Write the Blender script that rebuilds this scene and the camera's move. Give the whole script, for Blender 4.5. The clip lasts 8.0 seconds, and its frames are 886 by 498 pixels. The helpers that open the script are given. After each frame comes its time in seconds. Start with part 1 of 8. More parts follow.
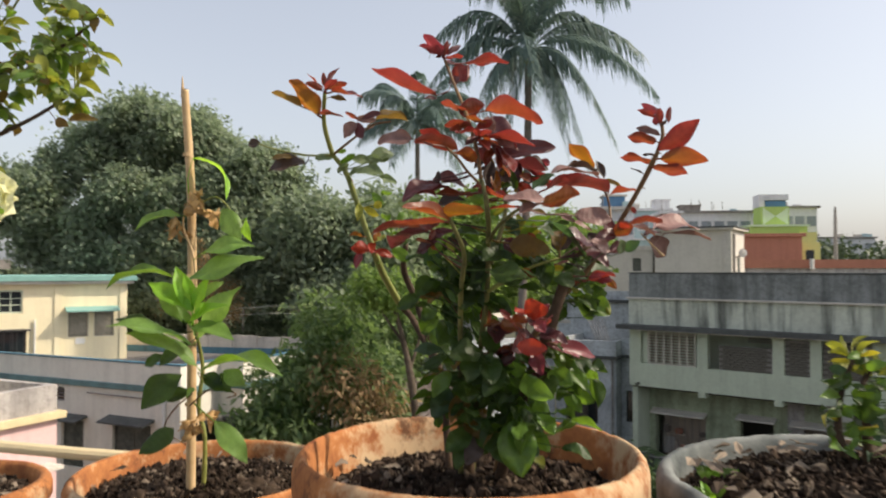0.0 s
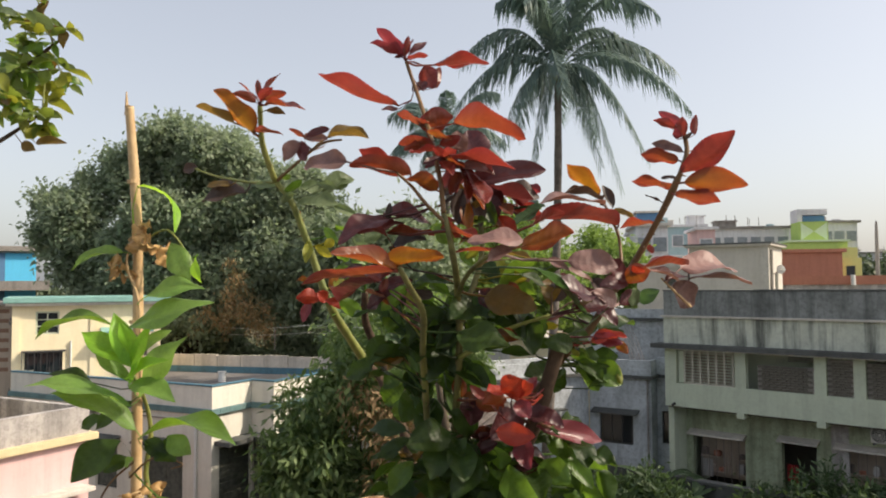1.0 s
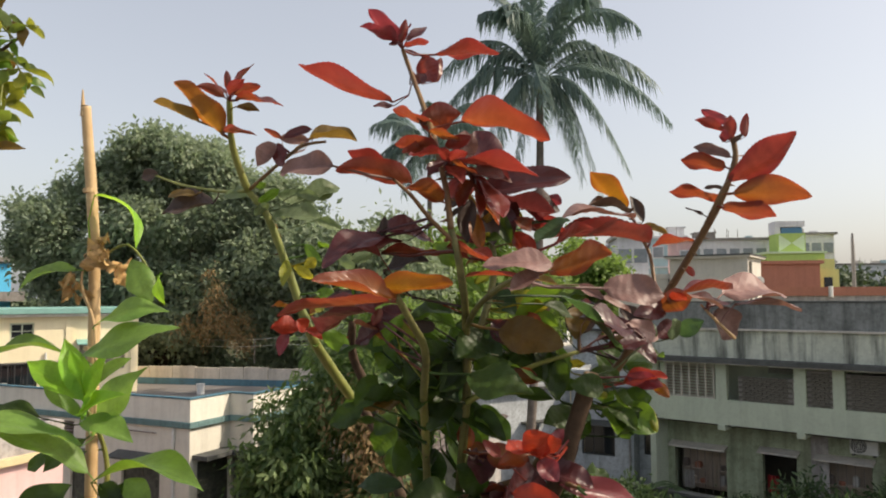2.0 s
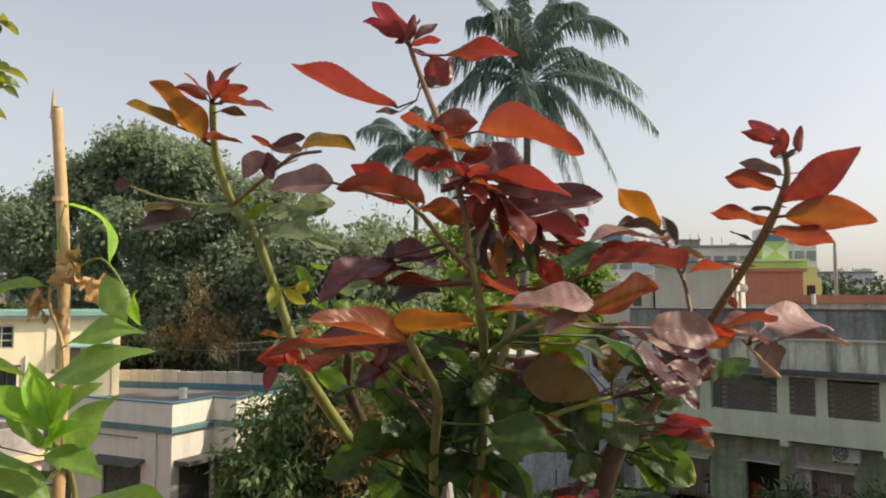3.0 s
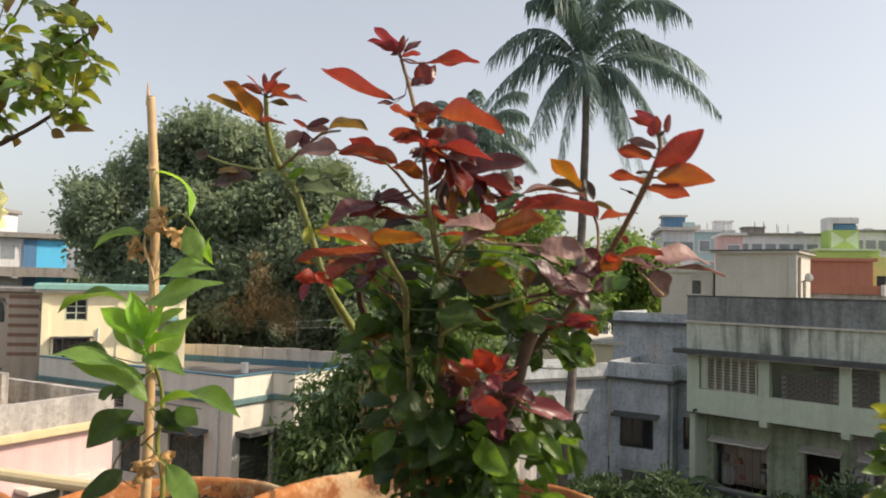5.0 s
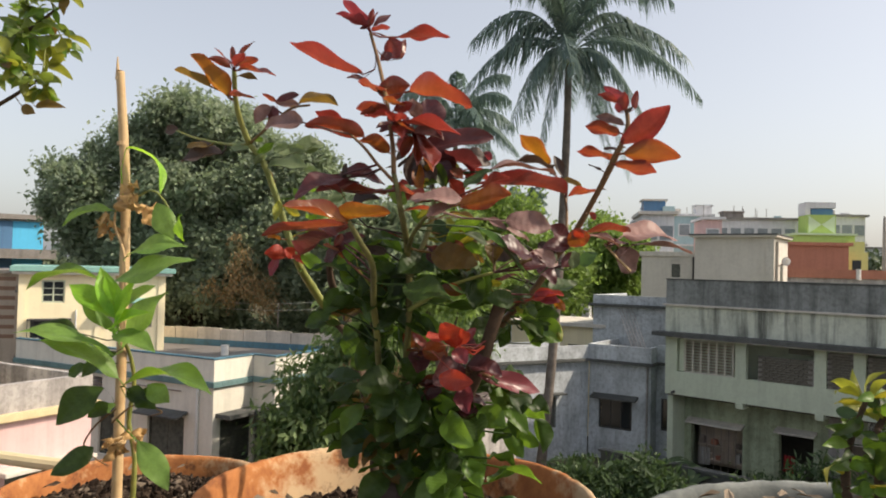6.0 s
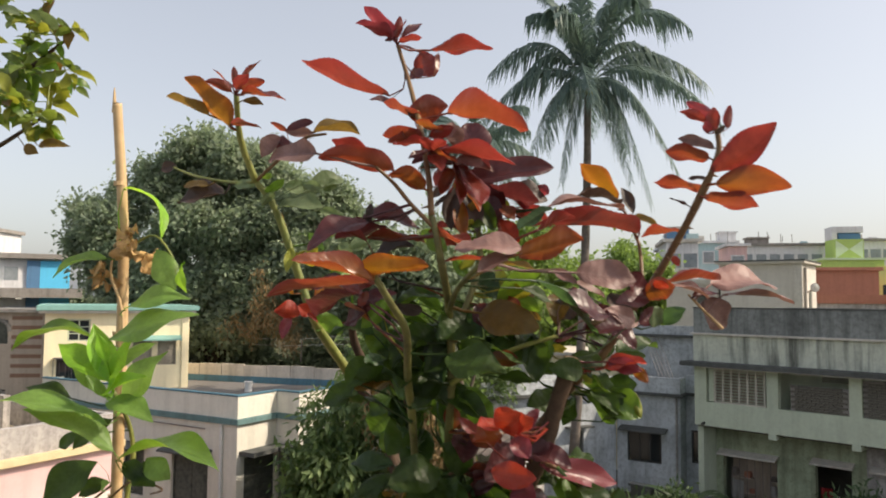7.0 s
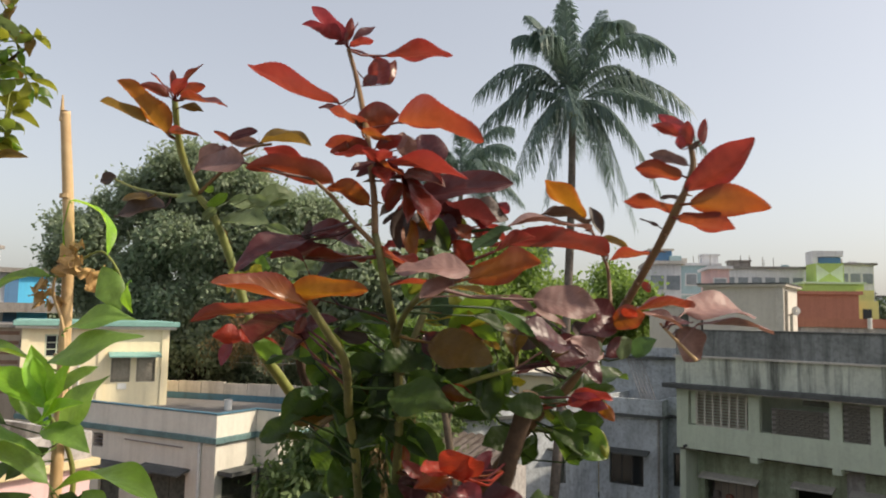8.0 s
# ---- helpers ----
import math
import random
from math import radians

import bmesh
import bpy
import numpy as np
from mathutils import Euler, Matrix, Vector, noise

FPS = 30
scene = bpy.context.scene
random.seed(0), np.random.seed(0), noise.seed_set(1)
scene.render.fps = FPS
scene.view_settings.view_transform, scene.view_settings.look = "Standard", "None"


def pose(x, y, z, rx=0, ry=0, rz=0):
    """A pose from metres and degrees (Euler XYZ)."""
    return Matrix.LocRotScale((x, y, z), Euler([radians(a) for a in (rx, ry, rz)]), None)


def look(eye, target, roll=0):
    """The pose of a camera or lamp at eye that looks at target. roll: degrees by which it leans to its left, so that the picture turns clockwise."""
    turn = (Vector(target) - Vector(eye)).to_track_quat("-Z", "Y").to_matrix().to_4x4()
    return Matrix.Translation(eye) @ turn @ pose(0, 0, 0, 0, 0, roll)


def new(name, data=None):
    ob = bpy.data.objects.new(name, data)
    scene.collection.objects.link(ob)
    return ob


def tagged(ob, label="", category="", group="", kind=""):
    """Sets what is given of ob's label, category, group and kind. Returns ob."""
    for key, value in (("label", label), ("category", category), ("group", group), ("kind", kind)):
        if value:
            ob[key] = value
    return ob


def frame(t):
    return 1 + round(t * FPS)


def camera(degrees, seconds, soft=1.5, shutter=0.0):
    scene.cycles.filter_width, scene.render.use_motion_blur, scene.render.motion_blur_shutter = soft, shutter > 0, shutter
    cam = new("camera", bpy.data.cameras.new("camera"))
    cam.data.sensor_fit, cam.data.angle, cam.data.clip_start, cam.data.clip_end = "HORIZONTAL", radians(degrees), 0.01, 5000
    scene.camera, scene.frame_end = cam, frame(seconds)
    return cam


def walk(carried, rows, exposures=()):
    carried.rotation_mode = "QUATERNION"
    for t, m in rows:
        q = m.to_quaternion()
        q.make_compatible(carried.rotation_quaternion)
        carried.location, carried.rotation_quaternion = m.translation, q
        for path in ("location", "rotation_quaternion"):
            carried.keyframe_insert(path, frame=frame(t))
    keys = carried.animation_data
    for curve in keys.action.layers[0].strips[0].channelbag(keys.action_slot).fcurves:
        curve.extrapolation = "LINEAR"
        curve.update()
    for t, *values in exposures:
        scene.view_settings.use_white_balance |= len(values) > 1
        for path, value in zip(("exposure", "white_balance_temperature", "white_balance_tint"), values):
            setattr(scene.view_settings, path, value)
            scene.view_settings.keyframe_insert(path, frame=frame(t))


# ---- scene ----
cam = camera(61.0, 8.0, 1.9, 0.4)
METRES, EYE, TILT, LEAN, TURN = 1.0000, 8.0, 1.4, 0.0, 0.0
ROWS = [
    (0.0, 0.0000, 0.0000, 0.0000, -0.00, 0.00, 0.00),
    (0.3, 0.0258, 0.0585, 0.0101, 1.93, 0.68, 0.90),
    (0.5, 0.0358, 0.0955, 0.0103, 2.03, 0.68, 0.84),
    (0.8, 0.0458, 0.1302, 0.0213, 2.18, 1.08, 0.63),
    (1.0, 0.0516, 0.1545, 0.0244, 2.43, 1.39, 0.41),
    (1.2, 0.0578, 0.1778, 0.0239, 2.86, 1.58, 0.32),
    (2.3, 0.0295, 0.2564, 0.0392, 0.27, 2.36, 0.03),
    (2.5, 0.0302, 0.2667, 0.0425, 0.06, 2.42, -0.22),
    (3.0, 0.0197, 0.2953, 0.0473, -0.08, 2.57, -0.10),
    (3.5, 0.0160, 0.3173, 0.0473, 0.65, 2.79, -0.23),
    (4.0, 0.0343, 0.2682, 0.0455, 0.73, 2.87, -1.04),
    (4.2, 0.0446, 0.2358, 0.0423, 1.45, 2.74, -1.48),
    (4.5, 0.0619, 0.1869, 0.0305, 2.76, 2.15, -1.59),
    (4.7, 0.0691, 0.1602, 0.0242, 3.78, 1.59, -1.37),
    (5.0, 0.0825, 0.1173, 0.0135, 4.25, 1.27, -1.18),
    (5.2, 0.0892, 0.1010, 0.0075, 4.10, 0.97, -1.09),
    (6.3, 0.0929, 0.1433, 0.0082, 2.67, -0.09, -1.49),
    (6.5, 0.0855, 0.1703, 0.0127, 3.44, 0.52, -1.38),
    (6.8, 0.0788, 0.2044, 0.0187, 4.07, 2.14, -1.10),
    (7.0, 0.0708, 0.2247, 0.0233, 4.52, 2.40, -0.37),
    (7.2, 0.0651, 0.2444, 0.0290, 4.47, 2.59, -0.25),
    (7.5, 0.0670, 0.2750, 0.0292, 4.19, 3.01, -0.38),
    (7.8, 0.0773, 0.2752, 0.0299, 3.43, 3.34, -0.65),
    (8.0, 0.0873, 0.2661, 0.0270, 3.31, 3.87, -1.04),
]
walk(cam, [(t, pose(0, 0, EYE, TILT, LEAN, TURN) @ pose(METRES * x, METRES * y, METRES * z, 90 + pitch, roll, yaw)) for t, x, y, z, yaw, pitch, roll in ROWS],
     [(0.0, 0.40, 7190, 12), (0.5, 0.41, 7310, 12), (1.2, 0.41, 7340, 12), (2.5, 0.34, 7560, 12), (4.0, 0.33, 7680, 12), (5.0, 0.40, 7460, 12), (6.5, 0.41, 7360, 12), (7.0, 0.43, 7390, 12), (7.5, 0.45, 7610, 12), (8.0, 0.33, 7420, 12)])

# ---------------------------------------------------------------- light
SUN_AZ, SUN_EL = 91.0, 43.0          # degrees clockwise from +y, degrees up
world = bpy.data.worlds.new("hazy_sky")
scene.world = world
world.use_nodes = True
wn = world.node_tree
sky = wn.nodes.new("ShaderNodeTexSky")
sky.sky_type, sky.sun_disc = "NISHITA", False
sky.sun_elevation, sky.sun_rotation = radians(SUN_EL), radians(SUN_AZ)
sky.air_density, sky.dust_density, sky.ozone_density, sky.altitude = 1.0, 2.9, 1.5, 0.0
haze = wn.nodes.new("ShaderNodeHueSaturation")       # a hazy winter sky is nearly colourless
haze.inputs["Saturation"].default_value = 0.66
wn.links.new(sky.outputs[0], haze.inputs["Color"])
veil = wn.nodes.new("ShaderNodeMix")                  # thin even haze over the whole sky
veil.data_type = "RGBA"
veil.inputs[0].default_value = 0.25
veil.inputs[7].default_value = (3.9, 4.5, 5.55, 1)
wn.links.new(haze.outputs[0], veil.inputs[6])
wn.links.new(veil.outputs[2], wn.nodes["Background"].inputs[0])
wn.nodes["Background"].inputs[1].default_value = 0.15
sun = new("sun", bpy.data.lights.new("sun", "SUN"))
sun.data.energy, sun.data.angle, sun.data.color = 3.5, radians(1.2), (1.0, 0.93, 0.82)
sd = Vector((math.sin(radians(SUN_AZ)) * math.cos(radians(SUN_EL)), math.cos(radians(SUN_AZ)) * math.cos(radians(SUN_EL)), math.sin(radians(SUN_EL))))
sun.matrix_world = look(sd * 60 + Vector((0, 10, 8)), (0, 10, 8))

# ---------------------------------------------------------------- materials


def mat(name, rough=0.8, spec=0.3, metal=0.0):
    m = bpy.data.materials.new(name)
    m.use_nodes = True
    b = m.node_tree.nodes["Principled BSDF"]
    b.inputs["Roughness"].default_value = rough
    b.inputs["Specular IOR Level"].default_value = spec
    b.inputs["Metallic"].default_value = metal
    return m, m.node_tree, b


def mapping(nt, scale=(1, 1, 1), world_space=False):
    n = nt.nodes
    if world_space:
        src = n.new("ShaderNodeNewGeometry").outputs["Position"]
    else:
        src = n.new("ShaderNodeTexCoord").outputs["Object"]
    mp = n.new("ShaderNodeMapping")
    mp.inputs["Scale"].default_value = scale
    nt.links.new(src, mp.inputs[0])
    return mp.outputs[0]


def noise_node(nt, vec, scale, detail=4.0, rough=0.6):
    t = nt.nodes.new("ShaderNodeTexNoise")
    t.inputs["Scale"].default_value, t.inputs["Detail"].default_value, t.inputs["Roughness"].default_value = scale, detail, rough
    nt.links.new(vec, t.inputs["Vector"])
    return t.outputs[0]


def ramp(nt, fac, *stops):
    r = nt.nodes.new("ShaderNodeValToRGB")
    e = r.color_ramp.elements
    while len(e) < len(stops):
        e.new(0.5)
    for el, (p, c) in zip(e, stops):
        el.position = p
        el.color = (*c, 1) if len(c) == 3 else c
    nt.links.new(fac, r.inputs[0])
    return r.outputs[0]


def mix(nt, a, b, fac, kind="MIX"):
    m = nt.nodes.new("ShaderNodeMix")
    m.data_type, m.blend_type = "RGBA", kind
    for key, v in ((0, fac), (6, a), (7, b)):
        if isinstance(v, (int, float)):
            m.inputs[key].default_value = v
        elif isinstance(v, tuple):
            m.inputs[key].default_value = (*v, 1)
        else:
            nt.links.new(v, m.inputs[key])
    return m.outputs[2]


def bump(nt, b, height, strength=0.4, dist=0.01):
    n = nt.nodes.new("ShaderNodeBump")
    n.inputs["Strength"].default_value, n.inputs["Distance"].default_value = strength, dist
    nt.links.new(height, n.inputs["Height"])
    nt.links.new(n.outputs[0], b.inputs["Normal"])


def plaster(name, colour, stain=(0.08, 0.08, 0.075), amount=0.5, streak=0.5, rough=0.85):
    """Painted plaster with blotches, vertical water streaks and a fine grain."""
    m, nt, b = mat(name, rough, 0.2)
    v = mapping(nt)
    blotch = ramp(nt, noise_node(nt, v, 0.9, 6, 0.65), (0.42, (0, 0, 0)), (0.75, (1, 1, 1)))
    vs = mapping(nt, (2.6, 2.6, 0.22))
    drip = ramp(nt, noise_node(nt, vs, 1.0, 5, 0.6), (0.47, (0, 0, 0)), (0.64, (1, 1, 1)))
    pale = tuple(min(1, c * 1.08) for c in colour)
    base = mix(nt, colour, pale, noise_node(nt, v, 3.5, 3))
    base = mix(nt, base, mix(nt, base, stain, amount * 0.75), blotch)
    base = mix(nt, base, mix(nt, base, stain, streak * 0.85), drip)
    grime = ramp(nt, mix(nt, noise_node(nt, v, 7.0, 8, 0.75), noise_node(nt, vs, 3.4, 6, 0.7), 0.25), (0.47, (0, 0, 0)), (0.66, (1, 1, 1)))
    base = mix(nt, base, mix(nt, base, stain, min(0.6, amount * 0.8)), grime)
    nt.links.new(base, b.inputs["Base Color"])
    bump(nt, b, noise_node(nt, v, 30, 5), 0.25, 0.01)
    return m


def speckled(name, c1, c2, scale=20.0, rough=0.8, spec=0.2, bump_s=0.3, bump_d=0.004, metal=0.0):
    m, nt, b = mat(name, rough, spec, metal)
    v = mapping(nt)
    n1, n2 = noise_node(nt, v, scale, 5, 0.65), noise_node(nt, v, scale * 0.13, 3)
    f = mix(nt, n1, n2, 0.45)
    nt.links.new(ramp(nt, f, (0.36, c1), (0.66, c2)), b.inputs["Base Color"])
    bump(nt, b, n1, bump_s, bump_d)
    return m


def leafy(name, c, trans, rough=0.42, spec=0.38, thin=0.34, vein=0.16, vary=0.5, rim=0.0, coat=0.0):
    """A thin leaf: glossy skin over a body that lets light through; veins from the leaf's own coordinates."""
    m, nt, b = mat(name, rough, spec)
    b.inputs["Coat Weight"].default_value, b.inputs["Coat Roughness"].default_value = coat, 0.28
    n, l = nt.nodes, nt.links
    uv = n.new("ShaderNodeUVMap").outputs[0]
    sp = n.new("ShaderNodeSeparateXYZ")
    l.new(uv, sp.inputs[0])
    ab = n.new("ShaderNodeMath"); ab.operation = "ABSOLUTE"; l.new(sp.outputs[0], ab.inputs[0])
    ml = n.new("ShaderNodeMath"); ml.operation = "MULTIPLY_ADD"; ml.inputs[1].default_value = -0.32
    l.new(ab.outputs[0], ml.inputs[0]); l.new(sp.outputs[1], ml.inputs[2])
    fr = n.new("ShaderNodeMath"); fr.operation = "PINGPONG"; fr.inputs[1].default_value = 0.055; l.new(ml.outputs[0], fr.inputs[0])
    veins = ramp(nt, fr.outputs[0], (0.0, (1, 1, 1)), (0.018, (0, 0, 0)))
    rib = ramp(nt, ab.outputs[0], (0.03, (1, 1, 1)), (0.10, (0, 0, 0)))
    both = mix(nt, veins, rib, 1.0, "LIGHTEN")
    info = n.new("ShaderNodeObjectInfo").outputs["Random"]
    v = mapping(nt)
    blot = ramp(nt, mix(nt, noise_node(nt, v, 48, 4), noise_node(nt, v, 260, 3), 0.35), (0.34, (0, 0, 0)), (0.66, (1, 1, 1)))
    dark, lite = tuple(x * (1 - vary) for x in c), tuple(min(1, x * (1 + vary)) for x in c)
    col = mix(nt, dark, lite, mix(nt, blot, info, 0.5))
    col = mix(nt, col, tuple(min(1, x * 1.5 + 0.03) for x in c), mix(nt, (0, 0, 0), both, vein))
    if rim:                              # young leaves redden towards the edge
        edge = ramp(nt, ab.outputs[0], (0.35, (0, 0, 0)), (0.95, (rim, rim, rim)))
        edge = mix(nt, edge, ramp(nt, sp.outputs[1], (0.30, (0, 0, 0)), (1.0, (rim * 0.8,) * 3)), 1.0, "LIGHTEN")
        col = mix(nt, col, (c[0] * 0.85, c[1] * 0.40, c[2] * 0.8), edge)
    l.new(col, b.inputs["Base Color"])
    crinkle = mix(nt, noise_node(nt, v, 150, 3), noise_node(nt, v, 420, 2), 0.4)
    bump(nt, b, mix(nt, crinkle, both, 0.22), 0.42, 0.0009)
    tr = n.new("ShaderNodeBsdfTranslucent")
    tcol = mix(nt, tuple(x * 0.75 for x in trans), trans, blot)
    if rim:
        tcol = mix(nt, tcol, (trans[0] * 0.85, trans[1] * 0.50, trans[2]), edge)
    l.new(tcol, tr.inputs[0])
    ms = n.new("ShaderNodeMixShader")
    ms.inputs[0].default_value = thin
    l.new(b.outputs[0], ms.inputs[1]); l.new(tr.outputs[0], ms.inputs[2])
    l.new(ms.outputs[0], n["Material Output"].inputs[0])
    return m


def foliage(name, c1, c2, trans, thin=0.3, scale=0.45, rough=0.5):
    """Tree leaves: colour varies leaf by leaf and clump by clump."""
    m, nt, b = mat(name, rough, 0.25)
    n, l = nt.nodes, nt.links
    isl = n.new("ShaderNodeNewGeometry").outputs["Random Per Island"]
    clump = noise_node(nt, mapping(nt), scale, 3)
    col = ramp(nt, mix(nt, isl, clump, 0.5), (0.3, c1), (0.7, c2))
    l.new(col, b.inputs["Base Color"])
    tr = n.new("ShaderNodeBsdfTranslucent")
    tr.inputs[0].default_value = (*trans, 1)
    ms = n.new("ShaderNodeMixShader")
    ms.inputs[0].default_value = thin
    l.new(b.outputs[0], ms.inputs[1]); l.new(tr.outputs[0], ms.inputs[2])
    l.new(ms.outputs[0], n["Material Output"].inputs[0])
    return m


M = {
    "p": leafy("leaf_pink_red", (0.18, 0.042, 0.046), (0.40, 0.065, 0.066), 0.34, 0.5, 0.42, vary=0.75, coat=0.2, rim=0.5),
    "r": leafy("leaf_red", (0.17, 0.038, 0.026), (0.42, 0.062, 0.034), 0.32, 0.55, 0.42, vary=0.85, coat=0.35, rim=0.7),
    "R": leafy("leaf_rust", (0.15, 0.043, 0.023), (0.45, 0.098, 0.030), 0.34, 0.55, 0.42, vary=0.85, coat=0.35, rim=0.9),
    "o": leafy("leaf_orange", (0.20, 0.070, 0.019), (0.46, 0.14, 0.022), 0.34, 0.55, 0.42, vary=0.85, coat=0.35, rim=1.0),
    "O": leafy("leaf_amber", (0.25, 0.10, 0.016), (0.54, 0.23, 0.02), 0.36, 0.5, 0.42, vary=0.7, coat=0.2, rim=0.8),
    "d": leafy("leaf_maroon", (0.078, 0.024, 0.026), (0.22, 0.038, 0.035), 0.36, 0.5, 0.32, coat=0.16),
    "k": leafy("leaf_dark_brown", (0.055, 0.038, 0.032), (0.10, 0.06, 0.04), 0.45, 0.4, 0.25),
    # mauve for upper leaf faces: sky sheen put into the base colour
    "m": leafy("leaf_mauve_sheen", (0.20, 0.115, 0.100), (0.34, 0.15, 0.10), 0.46, 0.42, 0.25, 0.12, vary=0.7),
    "x": leafy("leaf_scarlet", (0.36, 0.045, 0.022), (0.62, 0.075, 0.028), 0.38, 0.5, rim=0.4),
    "g": leafy("leaf_dark_green", (0.030, 0.058, 0.014), (0.13, 0.24, 0.022), 0.44, 0.35, 0.36, vary=0.7),
    "G": leafy("leaf_green", (0.075, 0.145, 0.024), (0.30, 0.52, 0.045), 0.36),
    "H": leafy("leaf_bright_green", (0.13, 0.30, 0.03), (0.45, 0.85, 0.05), 0.34),
    "S": leafy("leaf_seedling", (0.125, 0.225, 0.055), (0.44, 0.70, 0.11), 0.44, thin=0.42, vary=0.6),
    "h": leafy("leaf_seedling_shoot", (0.16, 0.34, 0.035), (0.52, 0.90, 0.06), 0.42, thin=0.42),
    "y": leafy("leaf_yellow_green", (0.20, 0.215, 0.035), (0.52, 0.54, 0.06), 0.36),
    "Y": leafy("leaf_yellow", (0.33, 0.29, 0.03), (0.66, 0.58, 0.05), 0.42),
    "u": leafy("leaf_olive_green", (0.125, 0.175, 0.045), (0.38, 0.50, 0.07), 0.38),
    "b": leafy("leaf_olive_bronze", (0.13, 0.085, 0.025), (0.42, 0.24, 0.04), 0.36),
    "T": leafy("leaf_blue_green", (0.040, 0.078, 0.036), (0.11, 0.22, 0.06), 0.40),
    "q": leafy("leaf_grey_green", (0.13, 0.175, 0.09), (0.25, 0.34, 0.12), 0.5, 0.4, 0.35),
    "dry": leafy("leaf_dry", (0.46, 0.29, 0.13), (0.6, 0.38, 0.16), 0.7, 0.2, 0.25),
}
GREEN_STEM = speckled("stem_green", (0.11, 0.14, 0.03), (0.26, 0.26, 0.07), 90, 0.5, 0.4, 0.2, 0.001)
RED_STEM = speckled("stem_reddish", (0.11, 0.05, 0.022), (0.20, 0.12, 0.045), 90, 0.5, 0.4, 0.2, 0.001)
WOOD_STEM = speckled("stem_woody", (0.035, 0.024, 0.016), (0.11, 0.07, 0.045), 120, 0.8, 0.2, 0.6, 0.002)
BAMBOO = speckled("bamboo_cane", (0.42, 0.27, 0.13), (0.60, 0.43, 0.24), 60, 0.55, 0.35, 0.2, 0.001)
TERRACOTTA, tnt, tb = mat("terracotta", 0.88, 0.2)
tv = mapping(tnt)
tn1, tn2, tn3 = noise_node(tnt, tv, 28, 7, 0.72), noise_node(tnt, tv, 7, 6, 0.7), noise_node(tnt, tv, 12, 7, 0.78)
tc = ramp(tnt, tn1, (0.34, (0.25, 0.090, 0.036)), (0.64, (0.47, 0.19, 0.066)))
tc = mix(tnt, tc, (0.52, 0.40, 0.25), ramp(tnt, tn2, (0.49, (0, 0, 0)), (0.57, (0.8, 0.8, 0.8))))       # lime bloom
tc = mix(tnt, tc, (0.10, 0.048, 0.026), ramp(tnt, tn3, (0.54, (0, 0, 0)), (0.62, (0.85, 0.85, 0.85))))      # damp and moss
tnt.links.new(tc, tb.inputs["Base Color"])
bump(tnt, tb, mix(tnt, tn1, tn3, 0.5), 0.45, 0.002)
CONCRETE = speckled("cast_concrete", (0.075, 0.086, 0.086), (0.31, 0.325, 0.305), 16, 0.95, 0.15, 0.8, 0.004)
SOIL = speckled("potting_soil", (0.010, 0.007, 0.005), (0.075, 0.052, 0.036), 45, 0.95, 0.1, 0.8, 0.004)
CLOD, cnt, cb_ = mat("soil_clod", 0.95, 0.1)
ci = cnt.nodes.new("ShaderNodeNewGeometry").outputs["Random Per Island"]
cn = noise_node(cnt, mapping(cnt), 160, 4)
# dark soil, darkened further with the plants' shadow put into the colour
cc = ramp(cnt, ci, (0.0, (0.009, 0.006, 0.004)), (0.55, (0.048, 0.032, 0.022)), (0.90, (0.13, 0.092, 0.066)), (1.0, (0.30, 0.24, 0.18)))
cnt.links.new(mix(cnt, cc, mix(cnt, cc, (0.008, 0.006, 0.005), 0.7), cn), cb_.inputs["Base Color"])
bump(cnt, cb_, cn, 0.9, 0.003)
CREAM_PAINT = plaster("cream_painted_rail", (0.66, 0.55, 0.34), (0.3, 0.22, 0.12), 0.3, 0.2, 0.5)
BARK = speckled("tree_bark", (0.05, 0.038, 0.028), (0.15, 0.12, 0.09), 6, 0.9, 0.1, 0.8, 0.03)
# bark darkened: shade on the lower trunk is put into the colour
PALM_BARK = speckled("palm_bark", (0.10, 0.085, 0.072), (0.24, 0.205, 0.18), 5, 0.9, 0.1, 0.8, 0.03)
WHITE_WALL = plaster("white_house_plaster", (0.72, 0.69, 0.605), (0.20, 0.185, 0.15), 0.20, 0.16)
TEAL = plaster("teal_band_paint", (0.15, 0.26, 0.26), (0.07, 0.09, 0.09), 0.6, 0.4, 0.7)
BLUE_PROOF = plaster("blue_waterproofing", (0.09, 0.21, 0.28), (0.06, 0.08, 0.09), 0.6, 0.4, 0.6)
ROOF_SLAB = plaster("roof_screed", (0.17, 0.165, 0.165), (0.10, 0.09, 0.08), 0.6, 0.0)
PARAPET_BACK = plaster("bare_concrete_panel", (0.62, 0.56, 0.49), (0.18, 0.15, 0.12), 0.4, 0.4)
YELLOW_WALL = plaster("pale_yellow_plaster", (0.84, 0.75, 0.52), (0.35, 0.27, 0.15), 0.15, 0.15)
MINT = plaster("mint_fascia", (0.22, 0.42, 0.38), (0.12, 0.2, 0.18), 0.35, 0.2, 0.6)
PINK_WALL = plaster("pink_plaster", (0.66, 0.45, 0.44), (0.25, 0.18, 0.17), 0.2, 0.2)
GREY_PARAPET = plaster("weathered_parapet", (0.47, 0.44, 0.42), (0.08, 0.075, 0.07), 0.75, 0.5)
SAGE = plaster("pale_sage_plaster", (0.55, 0.61, 0.48), (0.12, 0.13, 0.10), 0.25, 0.15)
STAINED = plaster("streaked_band_plaster", (0.60, 0.63, 0.53), (0.035, 0.037, 0.035), 0.35, 0.95)
BLACKENED = plaster("blackened_parapet", (0.27, 0.285, 0.275), (0.060, 0.063, 0.060), 0.8, 0.7)
